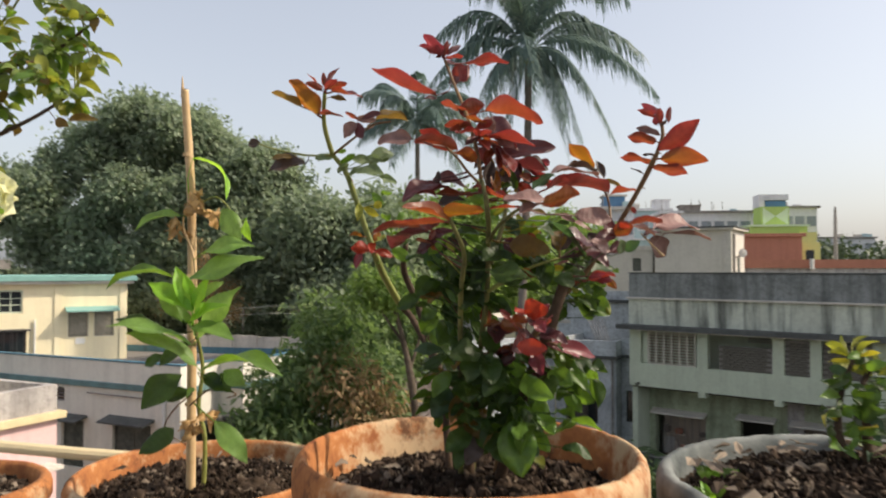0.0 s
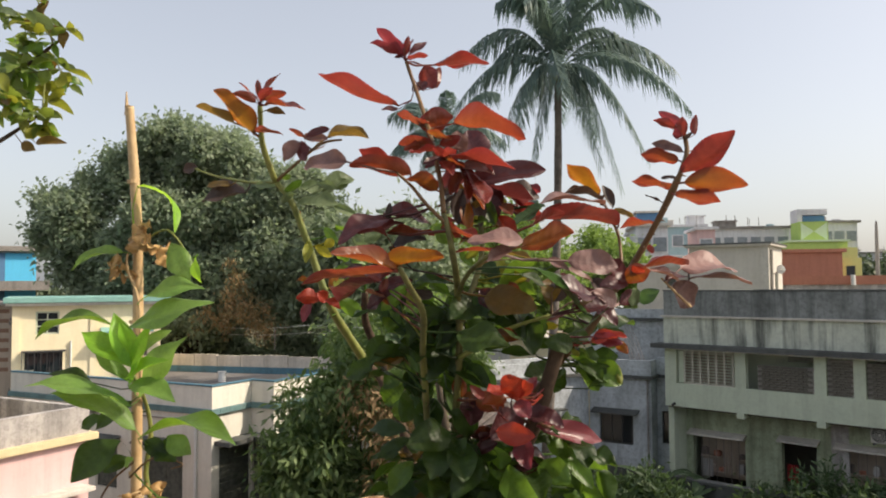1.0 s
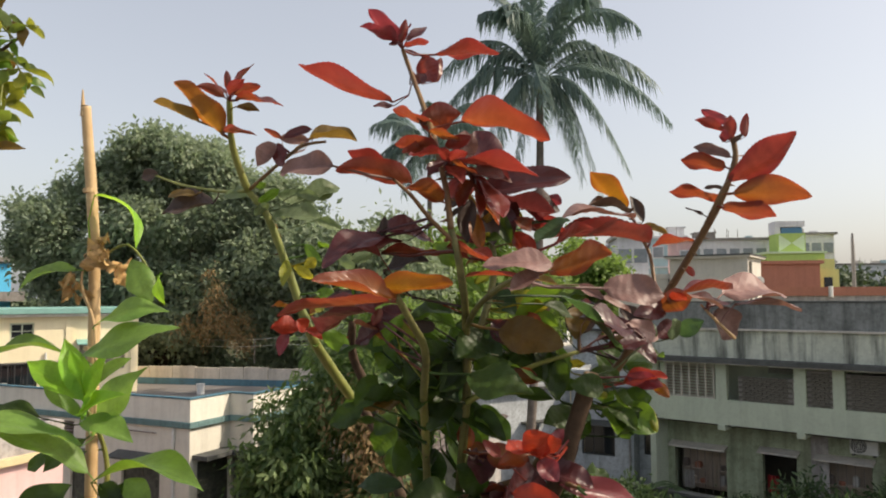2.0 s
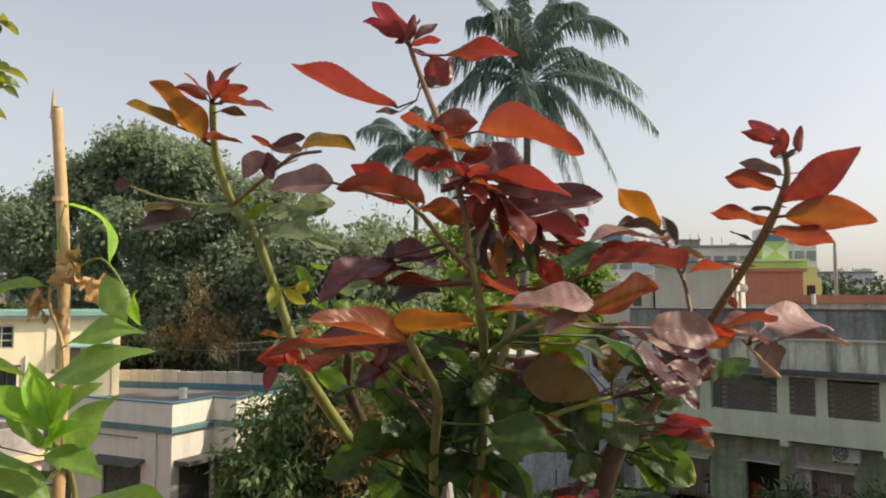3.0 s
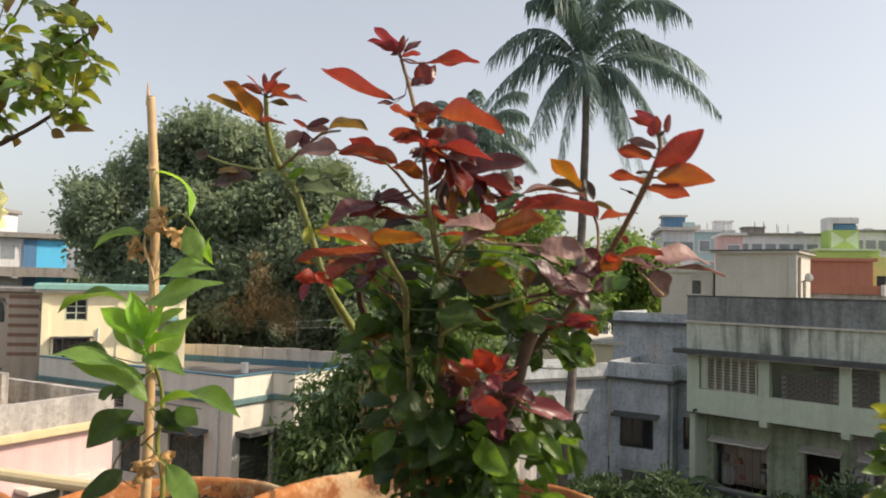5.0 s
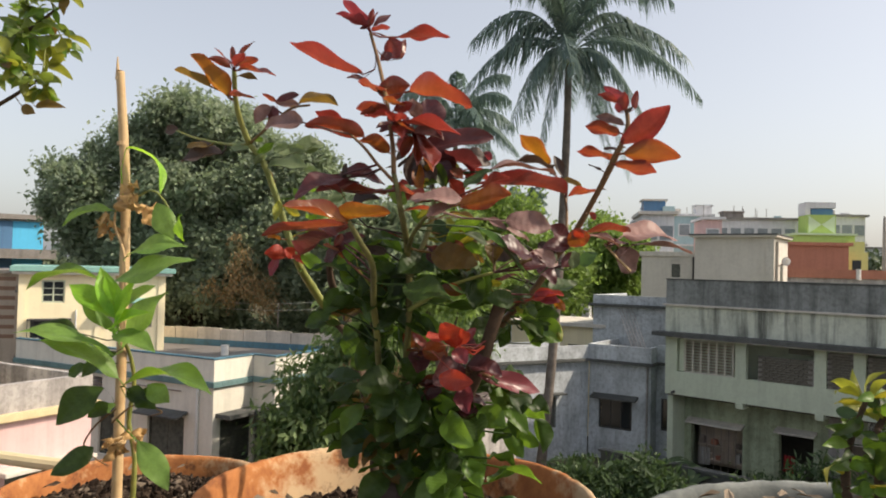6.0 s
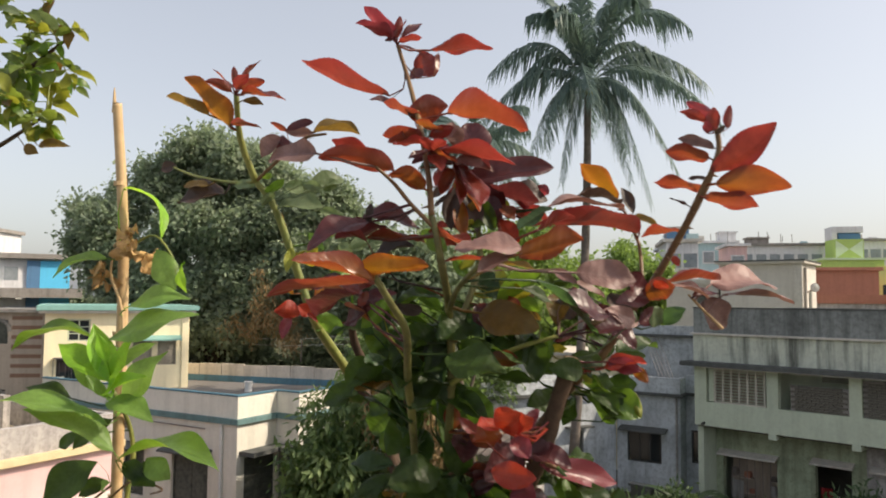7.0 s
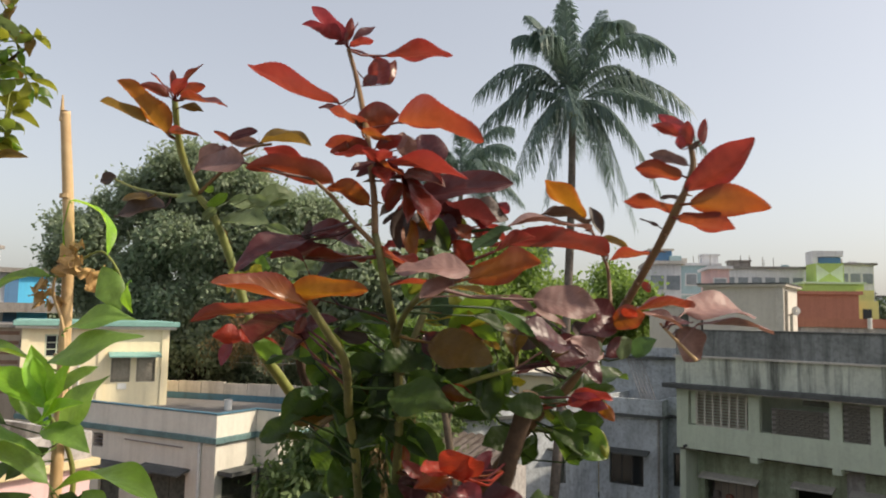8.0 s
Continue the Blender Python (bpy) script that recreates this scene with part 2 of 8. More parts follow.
# darker sage for the ground floor: the overhang's shade is in the paint
SHADED_SAGE = plaster("shaded_sage_plaster", (0.40, 0.45, 0.31), (0.10, 0.11, 0.07), 0.7, 0.5)
DARK_LEDGE = plaster("mossy_ledge", (0.12, 0.125, 0.12), (0.03, 0.03, 0.03), 0.6, 0.3)
WHITE_TRIM = plaster("off_white_trim", (0.62, 0.58, 0.52), (0.2, 0.18, 0.15), 0.4, 0.2)
BLUEGREY = plaster("blue_grey_plaster", (0.58, 0.62, 0.65), (0.085, 0.09, 0.095), 0.8, 0.2)
CREAM_WALL = plaster("cream_block_plaster", (0.60, 0.56, 0.50), (0.22, 0.19, 0.16), 0.25, 0.10)
# red paled a little, with haze put into the paint
BRICK_RED = plaster("brick_red_paint", (0.44, 0.19, 0.13), (0.2, 0.08, 0.06), 0.3, 0.2)
BLUE_WALL = plaster("sky_blue_paint", (0.10, 0.53, 0.82), (0.05, 0.15, 0.22), 0.15, 0.1)
RAW_GREY = plaster("raw_grey_concrete", (0.30, 0.28, 0.26), (0.1, 0.09, 0.08), 0.5, 0.4)
# far white kept very pale to carry the haze in its colour
FAR_WHITE = plaster("far_white_plaster", (0.70, 0.70, 0.71), (0.3, 0.3, 0.3), 0.4, 0.3)
FAR_TEAL = plaster("far_teal_plaster", (0.36, 0.50, 0.53), (0.2, 0.25, 0.26), 0.3, 0.3)
# lime lightened, some haze mixed into the colour
LIME = plaster("lime_green_paint", (0.45, 0.60, 0.18), (0.2, 0.3, 0.1), 0.2, 0.1)
PALE_LIME = plaster("pale_lime_paint", (0.62, 0.74, 0.50), (0.3, 0.4, 0.25), 0.2, 0.1)
YELLOW_FAR = plaster("far_yellow_paint", (0.70, 0.66, 0.25), (0.3, 0.3, 0.15), 0.2, 0.1)
TANK_BLUE = plaster("tank_blue", (0.10, 0.22, 0.38), (0.06, 0.1, 0.15), 0.3, 0.2, 0.5)
STRIPE = plaster("striped_brown_band", (0.30, 0.18, 0.13), (0.15, 0.1, 0.08), 0.3, 0.2)
SAND_WALL = plaster("sand_plaster", (0.52, 0.43, 0.35), (0.2, 0.16, 0.13), 0.3, 0.3)
# interiors behind openings: the rooms' dimness is put into this dark colour
DARK_ROOM = plaster("room_shade_plaster", (0.16, 0.15, 0.13), (0.05, 0.05, 0.05), 0.4, 0.2)
BRICK = speckled("fired_brick", (0.095, 0.09, 0.078), (0.22, 0.20, 0.165), 9, 0.9, 0.1, 0.5, 0.01)
WOOD_DARK = speckled("dark_shutter_wood", (0.05, 0.055, 0.048), (0.15, 0.155, 0.13), 8, 0.7, 0.3, 0.3, 0.005)
IRON = speckled("painted_iron", (0.03, 0.03, 0.032), (0.07, 0.07, 0.07), 30, 0.6, 0.4, 0.2, 0.002)
GRILLE_SLAT = speckled("brown_louvre_wood", (0.24, 0.215, 0.17), (0.42, 0.38, 0.31), 20, 0.7, 0.2, 0.2, 0.002)
GRILLE = speckled("cream_painted_grille", (0.42, 0.40, 0.34), (0.58, 0.55, 0.47), 20, 0.6, 0.3, 0.2, 0.002)
PLASTIC = speckled("white_plastic", (0.60, 0.60, 0.57), (0.75, 0.75, 0.72), 10, 0.5, 0.4, 0.1, 0.001)
CLOTH_RED = speckled("red_cloth", (0.35, 0.03, 0.04), (0.5, 0.06, 0.06), 20, 0.9, 0.1)
CLOTH_PALE = speckled("pale_cloth", (0.5, 0.48, 0.46), (0.66, 0.64, 0.62), 20, 0.9, 0.1)
TIN = speckled("rusty_tin", (0.16, 0.12, 0.10), (0.34, 0.30, 0.28), 5, 0.6, 0.4, 0.3, 0.01)
PETAL = leafy("petal_pale_yellow", (0.93, 0.91, 0.60), (0.98, 0.97, 0.62), 0.6, 0.2, 0.55, 0.05, 0.1)
# far panes greyed and lightened: haze in the colour of the glass
FAR_PANE = speckled("far_hazed_glass", (0.17, 0.20, 0.22), (0.30, 0.33, 0.35), 3, 0.3, 0.5, 0.0, 0.001)
GLASS_M, gnt, gb = mat("window_glass", 0.05, 0.6)
gb.inputs["Base Color"].default_value = (0.02, 0.025, 0.028, 1)
GROUND_M, ggt, ggb = mat("earth_and_grass", 0.95, 0.1)
gv = mapping(ggt, (1, 1, 1), True)
ggt.links.new(ramp(ggt, mix(ggt, noise_node(ggt, gv, 0.25, 6), noise_node(ggt, gv, 3.0, 5), 0.4), (0.38, (0.035, 0.05, 0.018)), (0.6, (0.12, 0.10, 0.07))), ggb.inputs["Base Color"])
bump(ggt, ggb, noise_node(ggt, gv, 2.0, 6), 0.6, 0.1)
# banyan greens lifted and greyed, with distance haze put into the colour
F_BANYAN = foliage("hazed_banyan_leaves", (0.150, 0.190, 0.145), (0.29, 0.34, 0.23), (0.36, 0.46, 0.26), 0.42, 0.4, 0.7)
F_MANGO = foliage("mango_leaves", (0.034, 0.066, 0.032), (0.21, 0.275, 0.12), (0.26, 0.40, 0.11), 0.38, 1.1)
F_LIGHT = foliage("light_green_leaves", (0.08, 0.13, 0.04), (0.22, 0.31, 0.09), (0.32, 0.48, 0.10), 0.40, 0.8)
# shrub and banana leaves darkened: the shade they stand in is in the colour
F_SHRUB = foliage("shaded_shrub_leaves", (0.028, 0.055, 0.026), (0.085, 0.13, 0.058), (0.10, 0.17, 0.05), 0.3, 0.9)
F_DRY = foliage("dry_brown_leaves", (0.16, 0.13, 0.06), (0.40, 0.27, 0.15), (0.40, 0.28, 0.12), 0.35, 0.9, 0.8)
# bluish, lightened fronds: the air's haze is painted into the leaflets
F_PALM = foliage("hazed_palm_leaflets", (0.085, 0.135, 0.135), (0.17, 0.235, 0.20), (0.18, 0.28, 0.20), 0.34, 0.8, 0.5)
F_FAR = foliage("far_leaves", (0.05, 0.075, 0.045), (0.11, 0.14, 0.08), (0.1, 0.15, 0.05), 0.2, 0.2)

# ---------------------------------------------------------------- mesh helpers


def mesh_of(name, verts, faces, material, smooth=False):
    me = bpy.data.meshes.new(name)
    me.from_pydata(verts, [], faces)
    me.materials.append(material)
    if smooth:
        me.polygons.foreach_set("use_smooth", [True] * len(me.polygons))
    return me


def part(name, bm, material, parent=None, label="", smooth=False):
    """Links a bmesh, or a ready mesh, as one object under a thing or a part."""
    if isinstance(bm, bmesh.types.BMesh):
        me = bpy.data.meshes.new(name)
        bm.to_mesh(me)
        bm.free()
        me.materials.append(material)
        if smooth:
            me.polygons.foreach_set("use_smooth", [True] * len(me.polygons))
    else:
        me = bm
    ob = new(name, me)
    ob.parent = parent
    if label:
        tagged(ob, label)
    return ob


def thing(name, at, label, category, group="", kind="", turn=0.0):
    e = new(name)
    e.matrix_world = pose(*at, 0, 0, turn)
    e.empty_display_size = 0.1
    return tagged(e, label, category, group, kind)


def box(bm, x0, y0, z0, x1, y1, z1, bevel=0.0):
    r = bmesh.ops.create_cube(bm, size=1.0, matrix=Matrix.Translation(((x0 + x1) / 2, (y0 + y1) / 2, (z0 + z1) / 2)) @ Matrix.Diagonal((abs(x1 - x0), abs(y1 - y0), abs(z1 - z0), 1)))
    if bevel:
        es = list({e for v in r["verts"] for e in v.link_edges})
        bmesh.ops.bevel(bm, geom=es, offset=bevel, segments=2, affect="EDGES")
    return bm


def boxes(*bs, bevel=0.0):
    bm = bmesh.new()
    for b in bs:
        box(bm, *b, bevel=bevel)
    return bm


def tube(points, radii, sides=8, wobble=0.0, seed=0):
    """A bent, tapering tube through points, closed at both ends."""
    rnd = random.Random(seed)
    pts = [Vector(p) for p in points]
    if not isinstance(radii, (list, tuple)):
        radii = [radii] * len(pts)
    # smooth the line
    fine, fr = [], []
    for i in range(len(pts) - 1):
        p0, p1, p2, p3 = pts[max(i - 1, 0)], pts[i], pts[i + 1], pts[min(i + 2, len(pts) - 1)]
        for k in range(4):
            s = k / 4
            fine.append(0.5 * ((2 * p1) + (p2 - p0) * s + (2 * p0 - 5 * p1 + 4 * p2 - p3) * s * s + (3 * p1 - p0 - 3 * p2 + p3) * s ** 3))
            fr.append(radii[i] * (1 - s) + radii[i + 1] * s)
    fine.append(pts[-1]); fr.append(radii[-1])
    bm = bmesh.new()
    rings, ref = [], Vector((0.31, 0.95, 0.1))
    for i, p in enumerate(fine):
        d = (fine[min(i + 1, len(fine) - 1)] - fine[max(i - 1, 0)]).normalized()
        a = d.cross(ref).normalized()
        b = d.cross(a)
        r = fr[i] * (1 + wobble * (rnd.random() - 0.5))
        rings.append([bm.verts.new(p + r * (a * math.cos(6.2832 * k / sides) + b * math.sin(6.2832 * k / sides))) for k in range(sides)])
    for i in range(len(rings) - 1):
        for k in range(sides):
            bm.faces.new((rings[i][k], rings[i][(k + 1) % sides], rings[i + 1][(k + 1) % sides], rings[i + 1][k]))
    bm.faces.new(rings[0][::-1]); bm.faces.new(rings[-1])
    bmesh.ops.recalc_face_normals(bm, faces=bm.faces[:])
    return bm


def lathe(profile, steps=64, wob=0.0, seed=1):
    """Turns a closed profile of (radius, height) round the z axis."""
    bm = bmesh.new()
    rows = []
    for k in range(steps):
        a = 6.28318 * k / steps
        row = []
        for r, z in profile:
            q = 1 + wob * noise.noise(Vector((math.cos(a) * 1.5 + seed, math.sin(a) * 1.5, z * 6)))
            row.append(bm.verts.new((r * q * math.cos(a), r * q * math.sin(a), z + wob * 0.1 * noise.noise(Vector((math.cos(a) * 3, math.sin(a) * 3, seed))))))
        rows.append(row)
    n = len(profile)
    for k in range(steps):
        A, B = rows[k], rows[(k + 1) % steps]
        for i in range(n):
            j = (i + 1) % n
            bm.faces.new((A[i], B[i], B[j], A[j]))
    bmesh.ops.recalc_face_normals(bm, faces=bm.faces[:])
    return bm


def wall(u0, u1, z0, z1, y0, y1, holes):
    """A wall along local x with openings (u0, z0, u1, z1) cut right through it."""
    us = sorted({u0, u1, *[h[0] for h in holes], *[h[2] for h in holes]})
    zs = sorted({z0, z1, *[h[1] for h in holes], *[h[3] for h in holes]})
    us, zs = [u for u in us if u0 <= u <= u1], [z for z in zs if z0 <= z <= z1]
    solid = {}
    for i in range(len(us) - 1):
        for j in range(len(zs) - 1):
            cu, cz = (us[i] + us[i + 1]) / 2, (zs[j] + zs[j + 1]) / 2
            solid[i, j] = not any(h[0] < cu < h[2] and h[1] < cz < h[3] for h in holes)
    bm = bmesh.new()
    cache = {}

    def v(i, j, y):
        k = (i, j, y)
        if k not in cache:
            cache[k] = bm.verts.new((us[i], y, zs[j]))
        return cache[k]
    for (i, j), s in solid.items():
        if not s:
            continue
        bm.faces.new((v(i, j, y0), v(i + 1, j, y0), v(i + 1, j + 1, y0), v(i, j + 1, y0)))
        bm.faces.new((v(i, j, y1), v(i, j + 1, y1), v(i + 1, j + 1, y1), v(i + 1, j, y1)))
        if not solid.get((i - 1, j)):
            bm.faces.new((v(i, j, y0), v(i, j + 1, y0), v(i, j + 1, y1), v(i, j, y1)))
        if not solid.get((i + 1, j)):
            bm.faces.new((v(i + 1, j, y0), v(i + 1, j, y1), v(i + 1, j + 1, y1), v(i + 1, j + 1, y0)))
        if not solid.get((i, j - 1)):
            bm.faces.new((v(i, j, y0), v(i, j, y1), v(i + 1, j, y1), v(i + 1, j, y0)))
        if not solid.get((i, j + 1)):
            bm.faces.new((v(i, j + 1, y0), v(i + 1, j + 1, y0), v(i + 1, j + 1, y1), v(i, j + 1, y1)))
    return bm


def side_wall(y0, y1, z0, z1, x0, x1, holes):
    """The same along local y."""
    bm = wall(y0, y1, z0, z1, -x1, -x0, holes)
    bmesh.ops.rotate(bm, verts=bm.verts[:], cent=(0, 0, 0), matrix=Matrix.Rotation(radians(90), 3, "Z"))
    return bm


def leaf_mesh(base, tip, width, facing, fold=0.25, droop=0.06, wave=0.06, teeth=0.0, seed=0, shape=0.9, n=22, stalk=None, arch=0.0, full=0.76):
    """One leaf blade from base to tip: pointed oval, toothed, folded on its midrib, bent and gently rippled; with its stalk."""
    rnd = random.Random(seed)
    base, tip = Vector(base), Vector(tip)
    ax = tip - base
    L = ax.length
    ax.normalize()
    nor = (facing - ax * facing.dot(ax)).normalized()
    side = ax.cross(nor)
    verts, faces, uvs = [], [], []
    ph, amp = rnd.random() * 6.28, wave * width
    bend = droop * L * (0.5 + 1.0 * rnd.random())
    sway = (rnd.random() - 0.5) * 0.10 * L
    tw = (rnd.random() - 0.5) * 0.5
    full = full * rnd.uniform(0.88, 1.14)
    fold = fold * rnd.uniform(0.3, 1.7)
    hook, curl, lop = rnd.uniform(-0.04, 0.10) * L * min(1, droop * 10), rnd.uniform(-0.30, 0.12), rnd.uniform(0.86, 1.14)
    lift = arch * L * (1 - 0.8 * abs(ax.z)) * rnd.uniform(0.4, 1.5)
    cols = (-1.0, -0.55, 0.0, 0.55, 1.0)
    for i in range(n + 1):
        s = i / n
        w = 0.5 * width * max(0.0, math.sin(math.pi * s ** shape)) ** full * (1.0 - 0.30 * s ** 5) * (1 + teeth * (1 if i % 2 else -1))
        if i == n:
            w = 0.0
        w = max(w, 0.010 * width)
        c = base + ax * (L * s) + nor * (bend * (4 * s * (1 - s)) - bend * 0.6 * s * s - hook * s ** 4) + side * (sway * 4 * s * (1 - s)) + Vector((0, 0, lift * 4 * s * (1 - s)))
        a = tw * (s - 0.3)
        sd2, nr2 = side * math.cos(a) + nor * math.sin(a), nor * math.cos(a) - side * math.sin(a)
        for q in cols:
            ripple = amp * q * q * math.sin(ph + s * 7.0 + (2.1 if q > 0 else 0))
            verts.append(c + sd2 * (w * q * (lop if q > 0 else 2 - lop)) + nr2 * (fold * w * abs(q) ** 1.3 + curl * w * q ** 4 + ripple * min(1, w / (0.3 * width))))
            uvs.append((q, s))
    for i in range(n):
        for j in range(4):
            faces.append((i * 5 + j, i * 5 + j + 1, i * 5 + 5 + j + 1, i * 5 + 5 + j))
    if stalk is not None:
        foot = Vector(stalk)
        mid_p = (foot + base) / 2 - ax * 0.12 * (base - foot).length + Vector((0, 0, 0.06)) * (base - foot).length
        r = min(0.0009, 0.045 * width)
        for p, k in ((foot, 1.3), (mid_p, 1.0), (base, 0.9), (base + ax * L * 0.06, 0.5)):
            verts += [p + side * r * k, p + nor * r * k, p - side * r * k, p - nor * r * k]
            uvs += [(0.5, 0.03)] * 4
        o = (n + 1) * 5
        for i in range(3):
            faces += [(o + 4 * i + k, o + 4 * i + (k + 1) % 4, o + 4 * i + 4 + (k + 1) % 4, o + 4 * i + 4 + k) for k in range(4)]
    me = bpy.data.meshes.new("leaf")
    me.from_pydata(verts, [], faces)
    lay = me.uv_layers.new(name="UVMap")
    lay.data.foreach_set("uv", [x for p in me.polygons for vi in p.vertices for x in uvs[vi]])
    me.polygons.foreach_set("use_smooth", [True] * len(me.polygons))
    return me


def rose_blade(base, tip, width, facing, fold, bend, seed, stalk=None, n=38, teeth=0.022, full=(0.56, 0.70), crumple=0.06):
    """The blade of one rose leaf with fine teeth along its edges, puckered between the side veins."""
    rnd = random.Random(seed)
    ax = tip - base
    L = ax.length
    ax.normalize()
    nor = (facing - ax * facing.dot(ax)).normalized()
    side = ax.cross(nor)
    verts, faces, uvs = [], [], []
    ph, tw = rnd.random() * 6.28, rnd.uniform(-0.35, 0.35)
    sway, hook = rnd.uniform(-0.05, 0.05) * L, rnd.uniform(-0.02, 0.07) * L
    curl, lop, full = rnd.uniform(-0.28, 0.06), rnd.uniform(0.9, 1.1), rnd.uniform(*full)
    cols = (-1.0, -0.7, -0.35, 0.0, 0.35, 0.7, 1.0)
    C = len(cols)
    for i in range(n + 1):
        s = i / n
        w = 0.5 * width * max(0.0, math.sin(math.pi * s ** 0.94)) ** full * (1 - 0.22 * s ** 6)
        w = max(w * (1 + teeth * (1 if i % 2 else -1)), 0.012 * width) if i < n else 0.004 * width
        c = base + ax * (L * s) + nor * (bend * L * 4 * s * (1 - s) - hook * s ** 4) + side * (sway * 4 * s * (1 - s))
        a = tw * (s - 0.3)
        sd2, nr2 = side * math.cos(a) + nor * math.sin(a), nor * math.cos(a) - side * math.sin(a)
        for q in cols:
            r = abs(q)
            pucker = 0.011 * width * math.sin(s * 44 - r * 5) * r * (1 - r) * 4 + crumple * width * noise.noise(Vector((q * 1.6 + seed, s * 3.2, 0.3)))
            ripple = 0.09 * width * r ** 3 * math.sin(ph + s * 8.5 + (2.3 if q > 0 else 0))
            verts.append(c + sd2 * (w * q * (lop if q > 0 else 2 - lop)) + nr2 * (fold * w * r ** 1.2 + curl * w * r ** 4 + (pucker + ripple) * min(1, w / (0.25 * width))))
            uvs.append((q, s))
    for i in range(n):
        faces += [(i * C + j, i * C + j + 1, i * C + C + j + 1, i * C + C + j) for j in range(C - 1)]
    if stalk is not None:
        mid_p = (stalk + base) / 2 - ax * 0.12 * (base - stalk).length - Vector((0, 0, 0.05)) * (base - stalk).length
        r = min(0.0009, 0.045 * width + 0.0002)
        o = len(verts)
        for p, k in ((stalk, 1.3), (mid_p, 1.0), (base, 0.9), (base + ax * L * 0.06, 0.5)):
            verts += [p + side * r * k, p + nor * r * k, p - side * r * k, p - nor * r * k]
            uvs += [(0.5, 0.03)] * 4
        for i in range(3):
            faces += [(o + 4 * i + k, o + 4 * i + (k + 1) % 4, o + 4 * i + 4 + (k + 1) % 4, o + 4 * i + 4 + k) for k in range(4)]
    me = bpy.data.meshes.new("leaf")
    me.from_pydata(verts, [], faces)
    lay = me.uv_layers.new(name="UVMap")
    lay.data.foreach_set("uv", [x for p in me.polygons for vi in p.vertices for x in uvs[vi]])
    me.polygons.foreach_set("use_smooth", [True] * len(me.polygons))
    return me


leaf_count = [0]
stem_points = {}


def add_leaf(parent, b, t, w, key, tilt, teeth=0.03, fold=0.28, droop=0.05, wave=0.06, shape=0.9, name="leaf", stalked=True, arch=0.02, full=0.76):
    """A leaf under parent; its face leans from the viewer's side towards the sky by tilt degrees. Its stalk runs to the nearest stem."""
    leaf_count[0] += 1
    facing = Vector((0, -math.cos(radians(tilt)), math.sin(radians(tilt))))
    foot = None
    if stalked and parent.name in stem_points:
        bv = Vector(b)
        foot = min(stem_points[parent.name], key=lambda p: (p - bv).length + (0.6 * (p.z - bv.z) if p.z > bv.z else 0))
        if (foot - bv).length > 0.07:
            foot = None
    me = leaf_mesh(b, t, w, facing, fold, droop, wave, teeth, leaf_count[0], shape, 22, foot, arch, full)
    me.materials.append(M[key])
    return part(name, me, None, parent)


def leaf_cloud(blobs, count, size, seed, slim=0.45, hang=0.35, shell=0.55, tufts=0, spread=0.3):
    """Thousands of single leaves on and in a set of uneven lumps (x, y, z, rx, ry, rz)."""
    rng = np.random.default_rng(seed)
    bl = np.array(blobs, float)
    vol = (bl[:, 3] * bl[:, 4] + bl[:, 4] * bl[:, 5] + bl[:, 3] * bl[:, 5])
    pick = rng.choice(len(bl), count, p=vol / vol.sum())
    d = rng.normal(size=(count, 3))
    d /= np.linalg.norm(d, axis=1)[:, None]
    rad = 1 - (1 - shell) * rng.random(count) ** 1.6
    rad *= 1 + 0.16 * np.sin(d[:, 0] * 7 + pick) * np.cos(d[:, 2] * 6 + 2 * pick) + 0.10 * rng.normal(size=count) * (rng.random(count) < 0.3)
    c = bl[pick, :3] + d * bl[pick, 3:] * rad[:, None]
    if tufts:                            # leaves gather in tufts at the ends of twigs
        own_t = rng.integers(0, tufts, count)
        c, d = c[own_t], d[own_t]
        off = rng.normal(size=(count, 3)) * spread * (0.6 + 0.8 * rng.random(tufts))[own_t][:, None]
        c = c + off + d * spread * 0.4
        d = d + off / spread * 0.6
        d /= np.linalg.norm(d, axis=1)[:, None] + 1e-6
    ax = rng.normal(size=(count, 3)) + d * 0.8
    ax[:, 2] -= hang * 2
    ax /= np.linalg.norm(ax, axis=1)[:, None]
    ref = rng.normal(size=(count, 3)) * 0.6 + d * 0.9 + np.array([0, 0, 0.6])
    sd = np.cross(ax, ref)
    sd /= np.linalg.norm(sd, axis=1)[:, None]
    nr = np.cross(sd, ax)
    L = size * (0.6 + 0.8 * rng.random(count))[:, None]
    W = L * slim
    v = np.stack([c, c + ax * L * 0.45 + sd * W * 0.5 + nr * W * 0.15, c + ax * L, c + ax * L * 0.45 - sd * W * 0.5 + nr * W * 0.15], 1).reshape(-1, 3)
    k = np.arange(count)[:, None] * 4
    f = np.concatenate([k + [[0, 1, 2]], k + [[0, 2, 3]]])
    me = bpy.data.meshes.new("crown")
    me.vertices.add(len(v)); me.vertices.foreach_set("co", v.ravel())
    me.loops.add(f.size); me.loops.foreach_set("vertex_index", f.ravel())
    me.polygons.add(len(f)); me.polygons.foreach_set("loop_start", np.arange(0, f.size, 3)); me.polygons.foreach_set("loop_total", np.full(len(f), 3))
    me.update(calc_edges=True)
    return me


